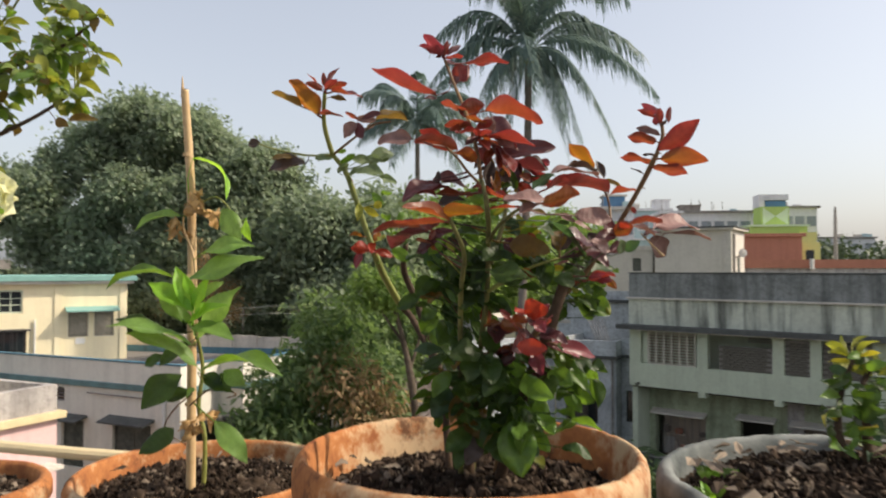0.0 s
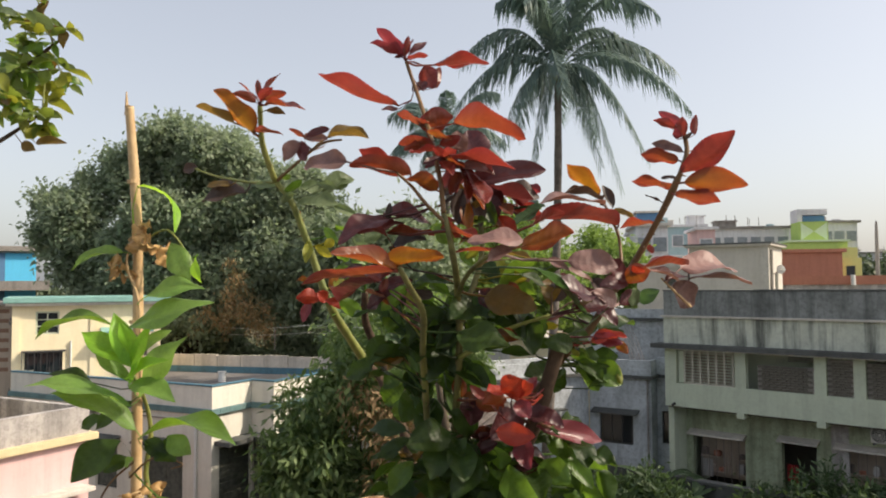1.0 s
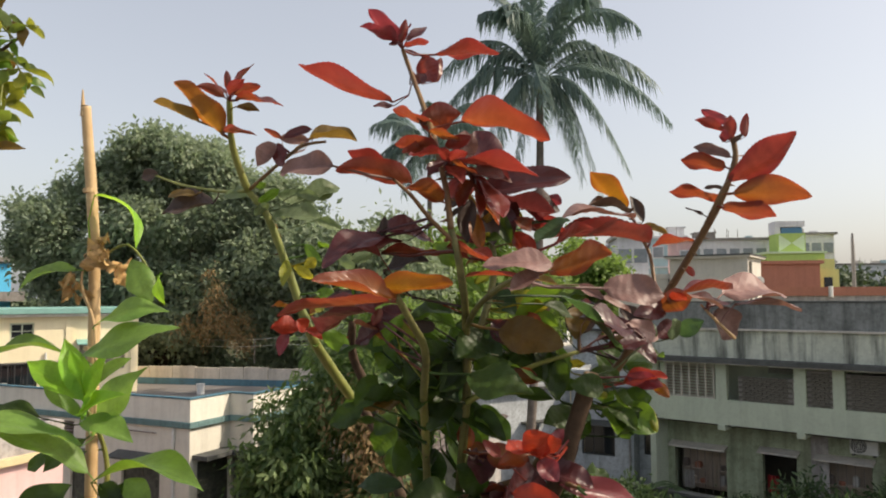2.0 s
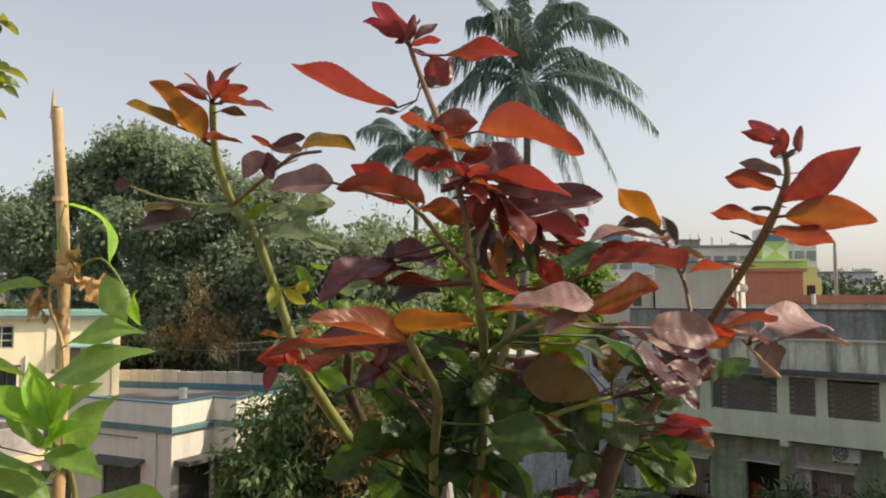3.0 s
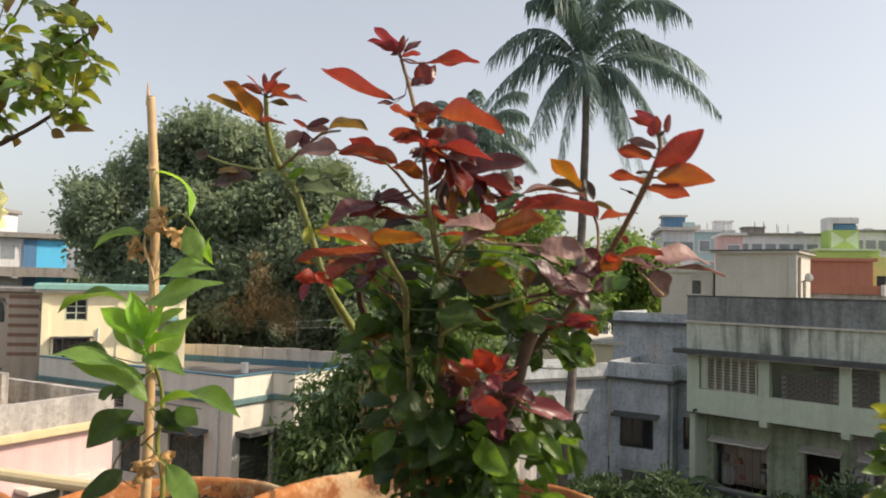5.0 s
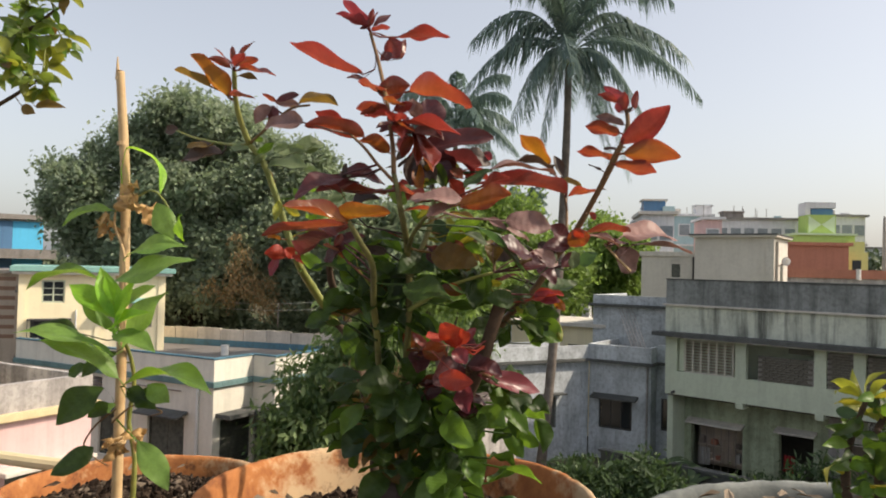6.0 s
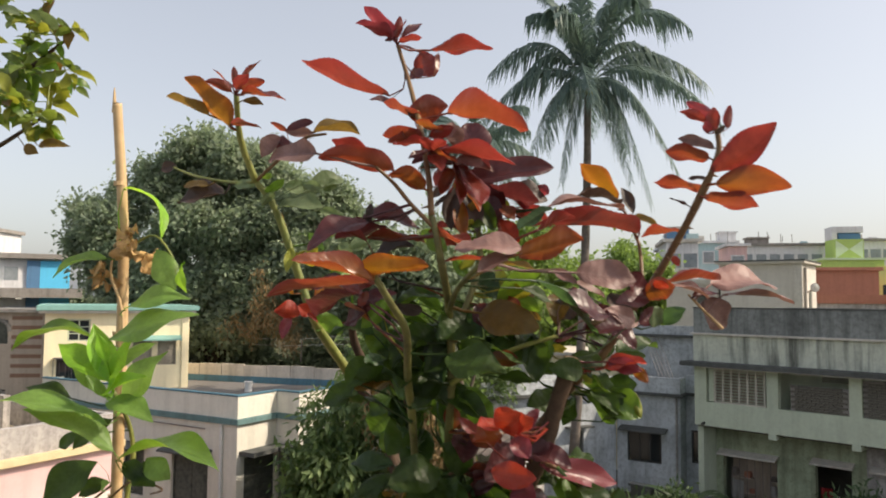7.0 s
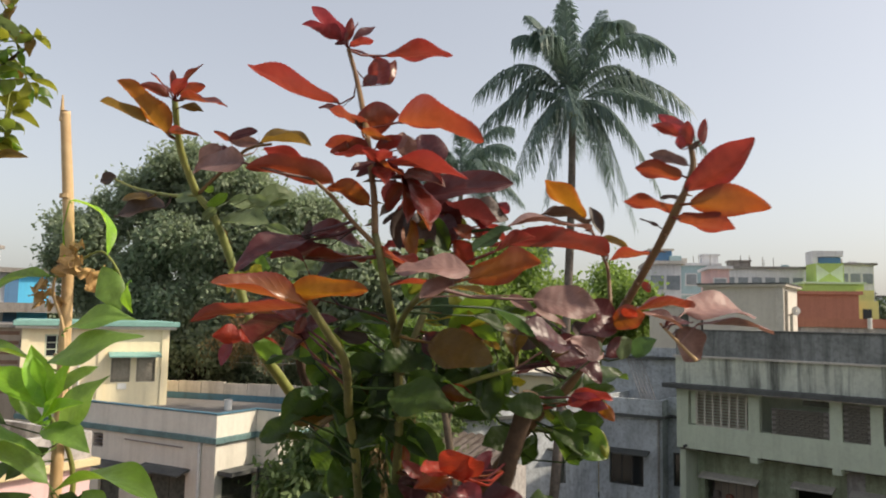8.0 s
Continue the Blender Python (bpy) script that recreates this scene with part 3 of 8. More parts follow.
def lumps(centre, radii, count, size, seed, flat=0.8):
    """Uneven lumps over an ellipsoid's upper and outer parts."""
    rnd = random.Random(seed)
    out = []
    for i in range(count):
        a, u = rnd.random() * 6.2832, rnd.uniform(-0.75, 0.95)
        h = math.sqrt(1 - u * u)
        k = rnd.uniform(0.62, 0.95)
        s = size * rnd.uniform(0.65, 1.35)
        out.append((centre[0] + radii[0] * h * math.cos(a) * k, centre[1] + radii[1] * h * math.sin(a) * k, centre[2] + radii[2] * u * k, s, s, s * flat))
    out.append((*centre, radii[0] * 0.62, radii[1] * 0.62, radii[2] * 0.62))
    return out

# ---------------------------------------------------------------- ground and own terrace
bm = bmesh.new()
bmesh.ops.create_grid(bm, x_segments=60, y_segments=60, size=2500)
ground = part("ground", bm, GROUND_M)
ground.location = (0, 0, 0.9)
tagged(ground, "bare earth and grass between the houses", "ground", kind="structure")

own = thing("terrace", (0, 0, 0), "roof terrace with a low plastered parapet shelf under the pots", "terrace", kind="structure")
part("terrace_floor", boxes((-6, -6, 6.3, 6, 0.45, 6.5)), ROOF_SLAB, own)
part("parapet_shelf", boxes((-6, 0.45, 6.3, 6, 1.32, 7.47), bevel=0.012), GREY_PARAPET, own, "weathered plaster parapet shelf")
part("house_body", boxes((-6, -6, 0.3, 6, 1.26, 6.3)), GREY_PARAPET, own)
rail = part("rail", tube([(-1.6, 1.50, 7.70), (-1.13, 1.42, 7.692), (-0.77, 1.36, 7.676), (-0.51, 1.33, 7.664), (-0.1, 1.30, 7.655)], 0.011, 10), CREAM_PAINT)
tagged(rail, "cream painted thin rail behind the clay pots", "rail", kind="structure")
for x in (-1.45, -0.12):
    part("rail_post", tube([(x, 1.30, 7.40), (x, 1.36, 7.56), (x, 1.48 if x < -1 else 1.302, 7.69 if x < -1 else 7.65)], 0.009, 8), CREAM_PAINT, rail)


# ---------------------------------------------------------------- pots


def soil_disc(r, seed, rise):
    """Loose soil: a lumpy mound, rough at three scales."""
    bm = bmesh.new()
    rings, R, K = [], 46, 150
    for i in range(R + 1):
        q = i / R
        row = []
        for k in range(K):
            a = 6.2832 * k / K
            p = Vector((r * q * math.cos(a), r * q * math.sin(a), 0))
            o = Vector((seed * 3.1, 0, 0))
            h = rise * (1 - q * q) + 0.012 * noise.noise(p * 16 + o) + 0.011 * abs(noise.noise(p * 48 + o)) + 0.007 * abs(noise.noise(p * 110 - o)) + 0.003 * noise.noise(p * 260)
            row.append(bm.verts.new((p.x, p.y, h)))
        rings.append(row)
    for i in range(R):
        for k in range(K):
            bm.faces.new((rings[i][k], rings[i + 1][k], rings[i + 1][(k + 1) % K], rings[i][(k + 1) % K]))
    bmesh.ops.remove_doubles(bm, verts=rings[0], dist=0.0001)
    return bm


def clods(r, count, seed, rise, big=0.0085):
    """Loose crumbs of soil: uneven little polyhedra, in one mesh."""
    rnd = random.Random(seed)
    tmp = bmesh.new()
    bmesh.ops.create_icosphere(tmp, subdivisions=1, radius=1.0)
    tv = [v.co.copy() for v in tmp.verts]
    tf = [[v.index for v in f.verts] for f in tmp.faces]
    tmp.free()
    verts, faces = [], []
    for i in range(count):
        q, a = math.sqrt(rnd.random()) * 0.97, rnd.random() * 6.2832
        s = big * (0.08 + 0.24 * rnd.random() + 0.9 * rnd.random() ** 11)
        e = Euler((rnd.random() * 6, rnd.random() * 6, rnd.random() * 6)).to_matrix()
        c = Vector((r * q * math.cos(a), r * q * math.sin(a), rise * (1 - q * q) + 0.008 + s * 0.2))
        k = len(verts)
        sc = Vector((1, rnd.uniform(0.5, 1), rnd.uniform(0.3, 0.8)))
        for v in tv:
            w = Vector((v.x * sc.x, v.y * sc.y, v.z * sc.z)) * (s * rnd.uniform(0.45, 1.35))
            verts.append(c + e @ w)
        faces += [[k + x for x in f] for f in tf]
    return mesh_of("clods", verts, faces, CLOD)


def pot(name, at, r, h, label, material, lip, group="", wob=0.0, soil_down=0.05, rise=0.02, seed=1, t=0.017, chip=0.0):
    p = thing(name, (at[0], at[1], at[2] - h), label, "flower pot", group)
    prof = [(0.01, 0.012), (r * 0.62, 0.012), (r - t - 0.006, h - 0.05), (r - t - 0.001, h - 0.014), (r - t + 0.001, h - 0.006), (r - t * 0.75, h - 0.0015), (r - t * 0.45, h), (r - 0.002, h - 0.002), (r + 0.002, h - 0.007), (r + 0.004, h - 0.014),
            (r + 0.004, h - lip), (r - 0.006, h - lip - 0.006), (r * 0.66, 0.004), (r * 0.64, 0.0), (0.01, 0.0)]
    shell = lathe(prof, 180, wob, seed)
    for v in shell.verts:               # chips and dents, most along the rim
        if v.co.z > h - lip - 0.02:
            v.co += Vector((noise.noise(v.co * 110), noise.noise(v.co * 110 + Vector((7, 0, 0))), min(0.2, 1.6 * noise.noise(v.co * 70 + Vector((0, 9, 0)))))) * chip
    part("body", shell, material, p, smooth=True)
    s = part("soil", soil_disc(r - t - 0.003, seed * 7, rise), SOIL, p, "dark crumbly soil", smooth=True)
    s.location.z = h - soil_down
    cm = clods(r - t - 0.008, 7600, seed * 5, rise, 0.0078)
    c = part("crumb_layer", cm, CLOD, p)
    tagged(c, kind="stuff")
    c.location.z = h - soil_down
    litter(p, (r - t) * 0.9, h - soil_down + rise * 0.6 + 0.010, 40 if rise < 0.027 else 150, seed)
    return p


def litter(parent, r, z, n, seed):
    """Dry leaf scraps and pale chips lying on the soil, in one mesh."""
    rnd = random.Random(seed)
    vs, fs = [], []
    for i in range(n):
        q, a, b = math.sqrt(rnd.random()) * r, rnd.random() * 6.2832, rnd.random() * 6.2832
        L, W = rnd.uniform(0.004, 0.010 + 0.00007 * n), rnd.uniform(0.002, 0.005 + 0.00003 * n)
        c = Vector((q * math.cos(a), q * math.sin(a), z + rnd.uniform(0.0, 0.006)))
        x, y = Vector((math.cos(b), math.sin(b), rnd.uniform(-0.4, 0.4))), Vector((-math.sin(b), math.cos(b), rnd.uniform(-0.4, 0.4)))
        k = len(vs)
        vs += [c - x * L, c - x * L * 0.4 + y * W, c + x * L * 0.5 + y * W * 0.8 + Vector((0, 0, W * 0.6)), c + x * L, c + x * L * 0.4 - y * W, c - x * L * 0.5 - y * W * 0.9 + Vector((0, 0, W * 0.5))]
        fs += [(k, k + 1, k + 2, k + 3), (k, k + 3, k + 4, k + 5)]
    c = part("litter", mesh_of("litter", vs, fs, LITTER), None, parent, "dry leaf scraps on the soil")
    tagged(c, kind="stuff")


LITTER = foliage("dry_litter", (0.06, 0.042, 0.028), (0.30, 0.24, 0.18), (0.2, 0.15, 0.1), 0.1, 30, 0.9)
TERRA = "terracotta pots"
pot("flower_pot", (0.028, 0.764, 7.818), 0.172, 0.348, "large round terracotta pot with a rose bush in dark soil", TERRACOTTA, 0.035, TERRA, 0.014, 0.054, 0.022, 1, 0.0105, 0.0010)
pot("flower_pot", (-0.332, 1.064, 7.719), 0.178, 0.249, "wide terracotta pot holding a seedling tied to a stick", TERRACOTTA, 0.03, TERRA, 0.014, 0.040, 0.026, 2, 0.011, 0.0008)
pot("flower_pot", (-0.74, 1.10, 7.685), 0.150, 0.215, "terracotta pot with pale soil beside the cream rail", TERRACOTTA, 0.03, TERRA, 0.012, 0.032, 0.020, 3)
pot("concrete_pot", (0.432, 0.752, 7.790), 0.208, 0.320, "grey cast concrete pot with rough rim and leafy shrub", CONCRETE, 0.05, "", 0.02, 0.034, 0.034, 4, 0.015, 0.0016)

# ---------------------------------------------------------------- the rose bush
RO = (0.028, 0.764, 7.818)
OLD_GREEN = speckled("stem_old_green", (0.055, 0.05, 0.018), (0.19, 0.19, 0.055), 110, 0.5, 0.4, 0.35, 0.0015)
rose = thing("rose_bush", RO, "rose bush with young red, orange and maroon leaves", "rose bush")


def stem(points, r0, r1, material, parent, name="stem", sides=8, label=""):
    n = len(points)
    line = stem_points.setdefault(parent.name, [])
    for i in range(n - 1):
        line += [Vector(points[i]).lerp(Vector(points[i + 1]), k / 5) for k in range(6)]
    return part(name, tube(points, [r0 + (r1 - r0) * i / (n - 1) for i in range(n)], sides, 0.12, n), material, parent, label, True)


stem([(-0.020, 0.005, -0.05), (-0.030, 0.030, 0.06), (-0.059, 0.072, 0.120), (-0.074, 0.074, 0.138)], 0.0042, 0.0036, WOOD_STEM, rose)
stem([(-0.074, 0.074, 0.138), (-0.091, 0.046, 0.172), (-0.098, 0.018, 0.194), (-0.111, 0.016, 0.230), (-0.121, 0.011, 0.261), (-0.129, 0.006, 0.282), (-0.141, 0.004, 0.297)], 0.0042, 0.0024, GREEN_STEM, rose)
stem([(-0.141, 0.004, 0.297), (-0.147, -0.014, 0.325), (-0.143, -0.036, 0.352)], 0.0028, 0.0019, GREEN_STEM, rose)
stem([(-0.002, -0.010, -0.05), (-0.004, -0.014, 0.016), (-0.025, 0.006, 0.057), (-0.045, 0.026, 0.113), (-0.057, 0.036, 0.148), (-0.069, 0.026, 0.178), (-0.066, 0.000, 0.205)], 0.0052, 0.0028, WOOD_STEM, rose, "old_stem", 9)
stem([(0.000, 0.000, -0.05), (0.006, -0.040, 0.08), (0.012, -0.080, 0.160), (0.012, -0.100, 0.201), (0.011, -0.120, 0.219), (0.009, -0.132, 0.233), (0.007, -0.134, 0.245), (0.004, -0.133, 0.256)], 0.0030, 0.0019, OLD_GREEN, rose)
stem([(0.004, -0.133, 0.256), (0.002, -0.126, 0.275), (-0.001, -0.120, 0.291), (-0.006, -0.105, 0.313), (-0.012, -0.088, 0.333), (-0.019, -0.070, 0.355), (-0.026, -0.062, 0.376)], 0.0019, 0.0014, RED_STEM, rose)
stem([(0.020, 0.000, -0.05), (0.050, -0.020, 0.09), (0.085, -0.035, 0.150), (0.107, -0.044, 0.175), (0.123, -0.049, 0.201), (0.140, -0.051, 0.225), (0.161, -0.074, 0.270), (0.170, -0.079, 0.293), (0.173, -0.079, 0.306), (0.169, -0.079, 0.325)], 0.0036, 0.0014, RED_STEM, rose)
stem([(0.1515, -0.0637, 0.249), (0.160, -0.0755, 0.272), (0.167, -0.080, 0.287), (0.178, -0.084, 0.300)], 0.0014, 0.0011, RED_STEM, rose)
stem([(0.022, -0.01, -0.05), (0.050, -0.060, 0.070), (0.067, -0.079, 0.121), (0.074, -0.084, 0.145), (0.083, -0.089, 0.175)], 0.0058, 0.0050, WOOD_STEM, rose, "pruned_stem", 10, "thick brown pruned stem with a cut end")
part("cut_face", tube([(0.0830, -0.089, 0.1745), (0.0835, -0.0893, 0.1772)], [0.0047, 0.0042], 12), BAMBOO, rose, "pale dry cut wood")
stem([(-0.010, -0.01, -0.05), (-0.012, -0.064, 0.117), (-0.012, -0.100, 0.163), (-0.010, -0.126, 0.192), (-0.016, -0.144, 0.208), (-0.023, -0.156, 0.222)], 0.0029, 0.0017, OLD_GREEN, rose)
stem([(0.006, -0.134, 0.249), (-0.007, -0.135, 0.262), (-0.016, -0.140, 0.273), (-0.025, -0.146, 0.281)], 0.0014, 0.0009, RED_STEM, rose, "twig")
stem([(0.133, -0.044, 0.224), (0.134, -0.029, 0.247), (0.130, -0.022, 0.261), (0.123, -0.022, 0.277)], 0.0014, 0.0009, RED_STEM, rose, "twig")
stem([(0.012, -0.104, 0.204), (0.018, -0.124, 0.216), (0.030, -0.154, 0.227), (0.040, -0.168, 0.231)], 0.0020, 0.0010, OLD_GREEN, rose, "twig")
stem([(-0.141, 0.004, 0.297), (-0.117, -0.012, 0.312), (-0.096, -0.029, 0.322), (-0.079, -0.034, 0.324)], 0.0016, 0.0009, RED_STEM, rose, "twig", 6)
stem([(-0.141, 0.004, 0.297), (-0.169, 0.026, 0.300), (-0.204, 0.046, 0.308), (-0.233, 0.066, 0.319)], 0.0014, 0.0008, GREEN_STEM, rose, "twig")
stem([(0.085, -0.035, 0.150), (0.110, -0.020, 0.150), (0.135, -0.010, 0.165)], 0.0022, 0.0012, GREEN_STEM, rose, "twig")
stem([(0.010, -0.060, 0.10), (0.050, -0.075, 0.115), (0.075, -0.085, 0.112)], 0.0022, 0.0012, RED_STEM, rose, "twig")
stem([(0.012, -0.085, 0.160), (0.045, -0.095, 0.180), (0.075, -0.10, 0.190)], 0.0020, 0.0010, GREEN_STEM, rose, "twig")
stem([(0.014, -0.098, 0.186), (0.024, -0.088, 0.214), (0.029, -0.082, 0.238), (0.026, -0.080, 0.262), (0.022, -0.078, 0.278)], 0.0026, 0.0014, OLD_GREEN, rose, "twig")
stem([(0.1640, -0.036, 0.2150), (0.1740, -0.034, 0.2050), (0.1860, -0.034, 0.1930)], 0.0007, 0.0012, BAMBOO, rose, "dry_stalk")


def rl(bx, by, bz, tx, ty, tz, w, key, tilt, fold=0.45, bend=0.03, crumple=0.08):
    """A rose leaf: short-pointed oval, finely toothed, folded on its midrib, with the quilted blade of a young leaf."""
    leaf_count[0] += 1
    b, t = Vector((bx, by, bz)), Vector((tx, ty, tz))
    foot = min(stem_points[rose.name], key=lambda p: (p - b).length + (0.6 * (p.z - b.z) if p.z > b.z else 0))
    me = rose_blade(b, t, w, Vector((0, -math.cos(radians(tilt)), math.sin(radians(tilt)))), fold, bend, leaf_count[0], foot if (foot - b).length < 0.06 else None, crumple=crumple)
    me.materials.append(M[key])
    return part("leaf", me, None, rose)


rl(-0.0280, -0.062, 0.3810, -0.0460, -0.076, 0.3970, 0.0150, "p", 102, 0.5, -0.035)
rl(-0.0300, -0.062, 0.3810, -0.0510, -0.078, 0.3850, 0.0144, "p", 101, 0.5, -0.005)
rl(-0.0270, -0.064, 0.3800, -0.0240, -0.066, 0.3940, 0.0058, "r", 115, 0.4, -0.035)
rl(-0.0260, -0.064, 0.3800, -0.0210, -0.060, 0.3940, 0.0062, "r", 101, 0.4, -0.035)
rl(-0.0240, -0.060, 0.3820, -0.0110, -0.054, 0.3940, 0.0075, "d", 33, 0.4, 0.03)
rl(-0.0250, -0.062, 0.3780, -0.0090, -0.074, 0.3770, 0.0080, "r", 104, 0.5, 0.005)
rl(-0.0290, -0.058, 0.3820, -0.0350, -0.060, 0.3800, 0.0031, "d", -7, 0.3, 0)
rl(-0.0070, -0.042, 0.3790, 0.0360, -0.039, 0.3820, 0.0233, "r", 96, 0.6, 0.005)
rl(-0.0150, -0.030, 0.3820, -0.0060, -0.034, 0.3630, 0.0166, "r", 147, 0.45, -0.035)
rl(-0.0200, -0.040, 0.3600, -0.0130, -0.034, 0.3690, 0.0082, "d", -4, 0.4, 0)
rl(-0.0060, -0.028, 0.3650, -0.0030, -0.020, 0.3840, 0.0083, "R", 142, 0.5, -0.035)
rl(-0.0340, -0.042, 0.3480, -0.0990, -0.030, 0.3770, 0.0260, "r", 98, 0.95, -0.055)
rl(-0.0330, -0.044, 0.3450, -0.0460, -0.050, 0.3440, 0.0057, "d", 34, 0.4, 0)
rl(-0.0050, -0.098, 0.3160, -0.0290, -0.090, 0.3320, 0.0162, "R", 107, 0.5, -0.015)
rl(-0.0140, -0.098, 0.3210, 0.0100, -0.094, 0.3270, 0.0181, "R", 151, 0.35, -0.005)
rl(-0.0080, -0.112, 0.3130, 0.0100, -0.124, 0.3060, 0.0091, "o", 120, 0.5, -0.055)
rl(0.0100, -0.100, 0.3210, 0.0570, -0.130, 0.3040, 0.0256, "R", 118, 0.75, -0.005)
rl(-0.0030, -0.116, 0.3030, -0.0270, -0.113, 0.3050, 0.0131, "R", 118, 0.6, -0.005)
rl(0.0020, -0.124, 0.2980, -0.0180, -0.134, 0.2960, 0.0121, "r", 102, 0.5, -0.005)
rl(0.0020, -0.126, 0.2930, -0.0090, -0.134, 0.2880, 0.0058, "d", 36, 0.5, 0)
rl(0.0080, -0.122, 0.2940, 0.0500, -0.137, 0.2840, 0.0201, "r", 96, 0.7, -0.005)
rl(0.0030, -0.126, 0.2930, -0.0020, -0.142, 0.2980, 0.0070, "r", 129, 0.6, -0.035)
rl(0.0040, -0.126, 0.2930, 0.0120, -0.144, 0.2950, 0.0079, "r", 116, 0.6, -0.035)
rl(0.0030, -0.126, 0.2910, 0.0100, -0.144, 0.2800, 0.0089, "r", 46, 0.6, 0)
rl(0.0050, -0.124, 0.2930, 0.0180, -0.140, 0.2840, 0.0090, "o", 108, 0.6, -0.035)
rl(0.0290, -0.070, 0.2990, 0.0190, -0.060, 0.3250, 0.0237, "d", 2, 0.35, 0.03)
rl(0.0170, -0.092, 0.3030, 0.0090, -0.092, 0.3160, 0.0113, "m", 1, 0.4, 0)
rl(0.0210, -0.096, 0.2810, 0.0730, -0.094, 0.2890, 0.0190, "d", 32, 0.65, 0.05)
rl(0.0270, -0.076, 0.2840, 0.0400, -0.070, 0.2580, 0.0231, "d", 7, 0.5, 0)
rl(0.0460, -0.066, 0.2780, 0.0720, -0.056, 0.2750, 0.0168, "k", 27, 0.5, 0.03)
rl(0.0100, -0.102, 0.2890, 0.0020, -0.094, 0.2780, 0.0099, "d", 4, 0.4, 0)
rl(0.0120, -0.096, 0.2800, -0.0010, -0.090, 0.2710, 0.0068, "k", 27, 0.5, 0)
rl(0.0130, -0.096, 0.2720, 0.0020, -0.094, 0.2660, 0.0051, "k", 36, 0.5, 0)
rl(0.0140, -0.104, 0.2900, 0.0370, -0.118, 0.2840, 0.0166, "m", 52, 0.6, 0.04)
rl(0.0120, -0.106, 0.2930, 0.0250, -0.124, 0.2720, 0.0122, "r", 108, 0.6, -0.035)
rl(0.0180, -0.102, 0.2790, 0.0310, -0.118, 0.2610, 0.0109, "o", 111, 0.6, -0.035)
rl(0.0210, -0.088, 0.2880, 0.0100, -0.100, 0.2730, 0.0089, "r", 114, 0.6, -0.035)
rl(0.0490, -0.070, 0.2740, 0.0620, -0.080, 0.2610, 0.0084, "p", 118, 0.6, -0.035)
rl(0.0400, -0.086, 0.2580, 0.0530, -0.096, 0.2450, 0.0105, "x", 155, 0.6, -0.035)
rl(0.0590, -0.070, 0.2690, 0.0720, -0.084, 0.2550, 0.0095, "r", 131, 0.6, -0.005)
rl(0.0620, -0.110, 0.2500, 0.0850, -0.090, 0.2610, 0.0175, "r", 115, 0.6, -0.005)
rl(0.0650, -0.056, 0.2840, 0.0720, -0.060, 0.2780, 0.0075, "p", 157, 0.5, -0.035)
rl(0.0200, -0.092, 0.2560, 0.0260, -0.100, 0.2690, 0.0066, "b", 139, 0.5, -0.035)
rl(0.0190, -0.092, 0.2530, 0.0330, -0.108, 0.2530, 0.0085, "g", 46, 0.5, 0.05)
rl(0.0180, -0.090, 0.2600, 0.0080, -0.084, 0.2680, 0.0057, "b", 144, 0.5, -0.035)
rl(0.0190, -0.090, 0.2500, 0.0250, -0.106, 0.2580, 0.0075, "y", 119, 0.5, -0.035)
rl(0.0160, -0.090, 0.2660, 0.0140, -0.098, 0.2800, 0.0065, "b", 116, 0.5, -0.035)
rl(-0.0530, -0.163, 0.2850, -0.0820, -0.150, 0.2840, 0.0191, "m", 37, 0.3, 0.04)
rl(-0.0160, -0.140, 0.2800, -0.0520, -0.165, 0.2840, 0.0158, "R", 134, 0.45, 0.015)
rl(-0.0270, -0.145, 0.2870, -0.0470, -0.155, 0.2940, 0.0127, "r", 119, 0.4, 0.015)
rl(0.0000, -0.130, 0.2710, -0.0170, -0.149, 0.2780, 0.0143, "o", 124, 0.55, 0.025)
rl(-0.0970, 0.000, 0.3330, -0.0640, 0.011, 0.3340, 0.0209, "b", 67, 0.7, 0.06)
rl(-0.0960, -0.004, 0.3310, -0.1170, -0.006, 0.3330, 0.0085, "m", 1, 0.5, 0.05)
rl(-0.1150, -0.006, 0.3320, -0.1270, -0.008, 0.3390, 0.0056, "R", 128, 0.5, -0.035)
rl(-0.1690, -0.019, 0.3420, -0.1970, -0.027, 0.3550, 0.0172, "b", 98, 0.7, -0.065)
rl(-0.1520, -0.022, 0.3320, -0.1750, -0.048, 0.3620, 0.0248, "O", 101, 0.6, -0.005)
rl(-0.1450, -0.039, 0.3530, -0.1600, -0.050, 0.3580, 0.0077, "R", 149, 0.6, -0.005)
rl(-0.1440, -0.039, 0.3550, -0.1600, -0.034, 0.3720, 0.0095, "R", 96, 0.5, -0.035)
rl(-0.1420, -0.039, 0.3570, -0.1440, -0.040, 0.3710, 0.0057, "R", 138, 0.5, -0.035)
rl(-0.1410, -0.039, 0.3570, -0.1310, -0.024, 0.3810, 0.0120, "R", 102, 0.6, -0.015)
rl(-0.1390, -0.039, 0.3550, -0.1200, -0.044, 0.3590, 0.0080, "R", 143, 0.6, -0.005)
rl(-0.1420, -0.039, 0.3540, -0.1280, -0.054, 0.3610, 0.0087, "r", 106, 0.5, -0.035)
rl(-0.1380, -0.039, 0.3510, -0.1050, -0.044, 0.3460, 0.0182, "R", 86, 0.6, 0.015)
rl(-0.1370, -0.039, 0.3470, -0.1210, -0.044, 0.3430, 0.0069, "b", 30, 0.6, 0.04)
rl(-0.1510, -0.024, 0.3330, -0.1250, -0.034, 0.3290, 0.0113, "R", 104, 0.6, 0.015)
rl(-0.2310, 0.066, 0.3210, -0.2440, 0.066, 0.3170, 0.0105, "k", 4, 0.6, 0)
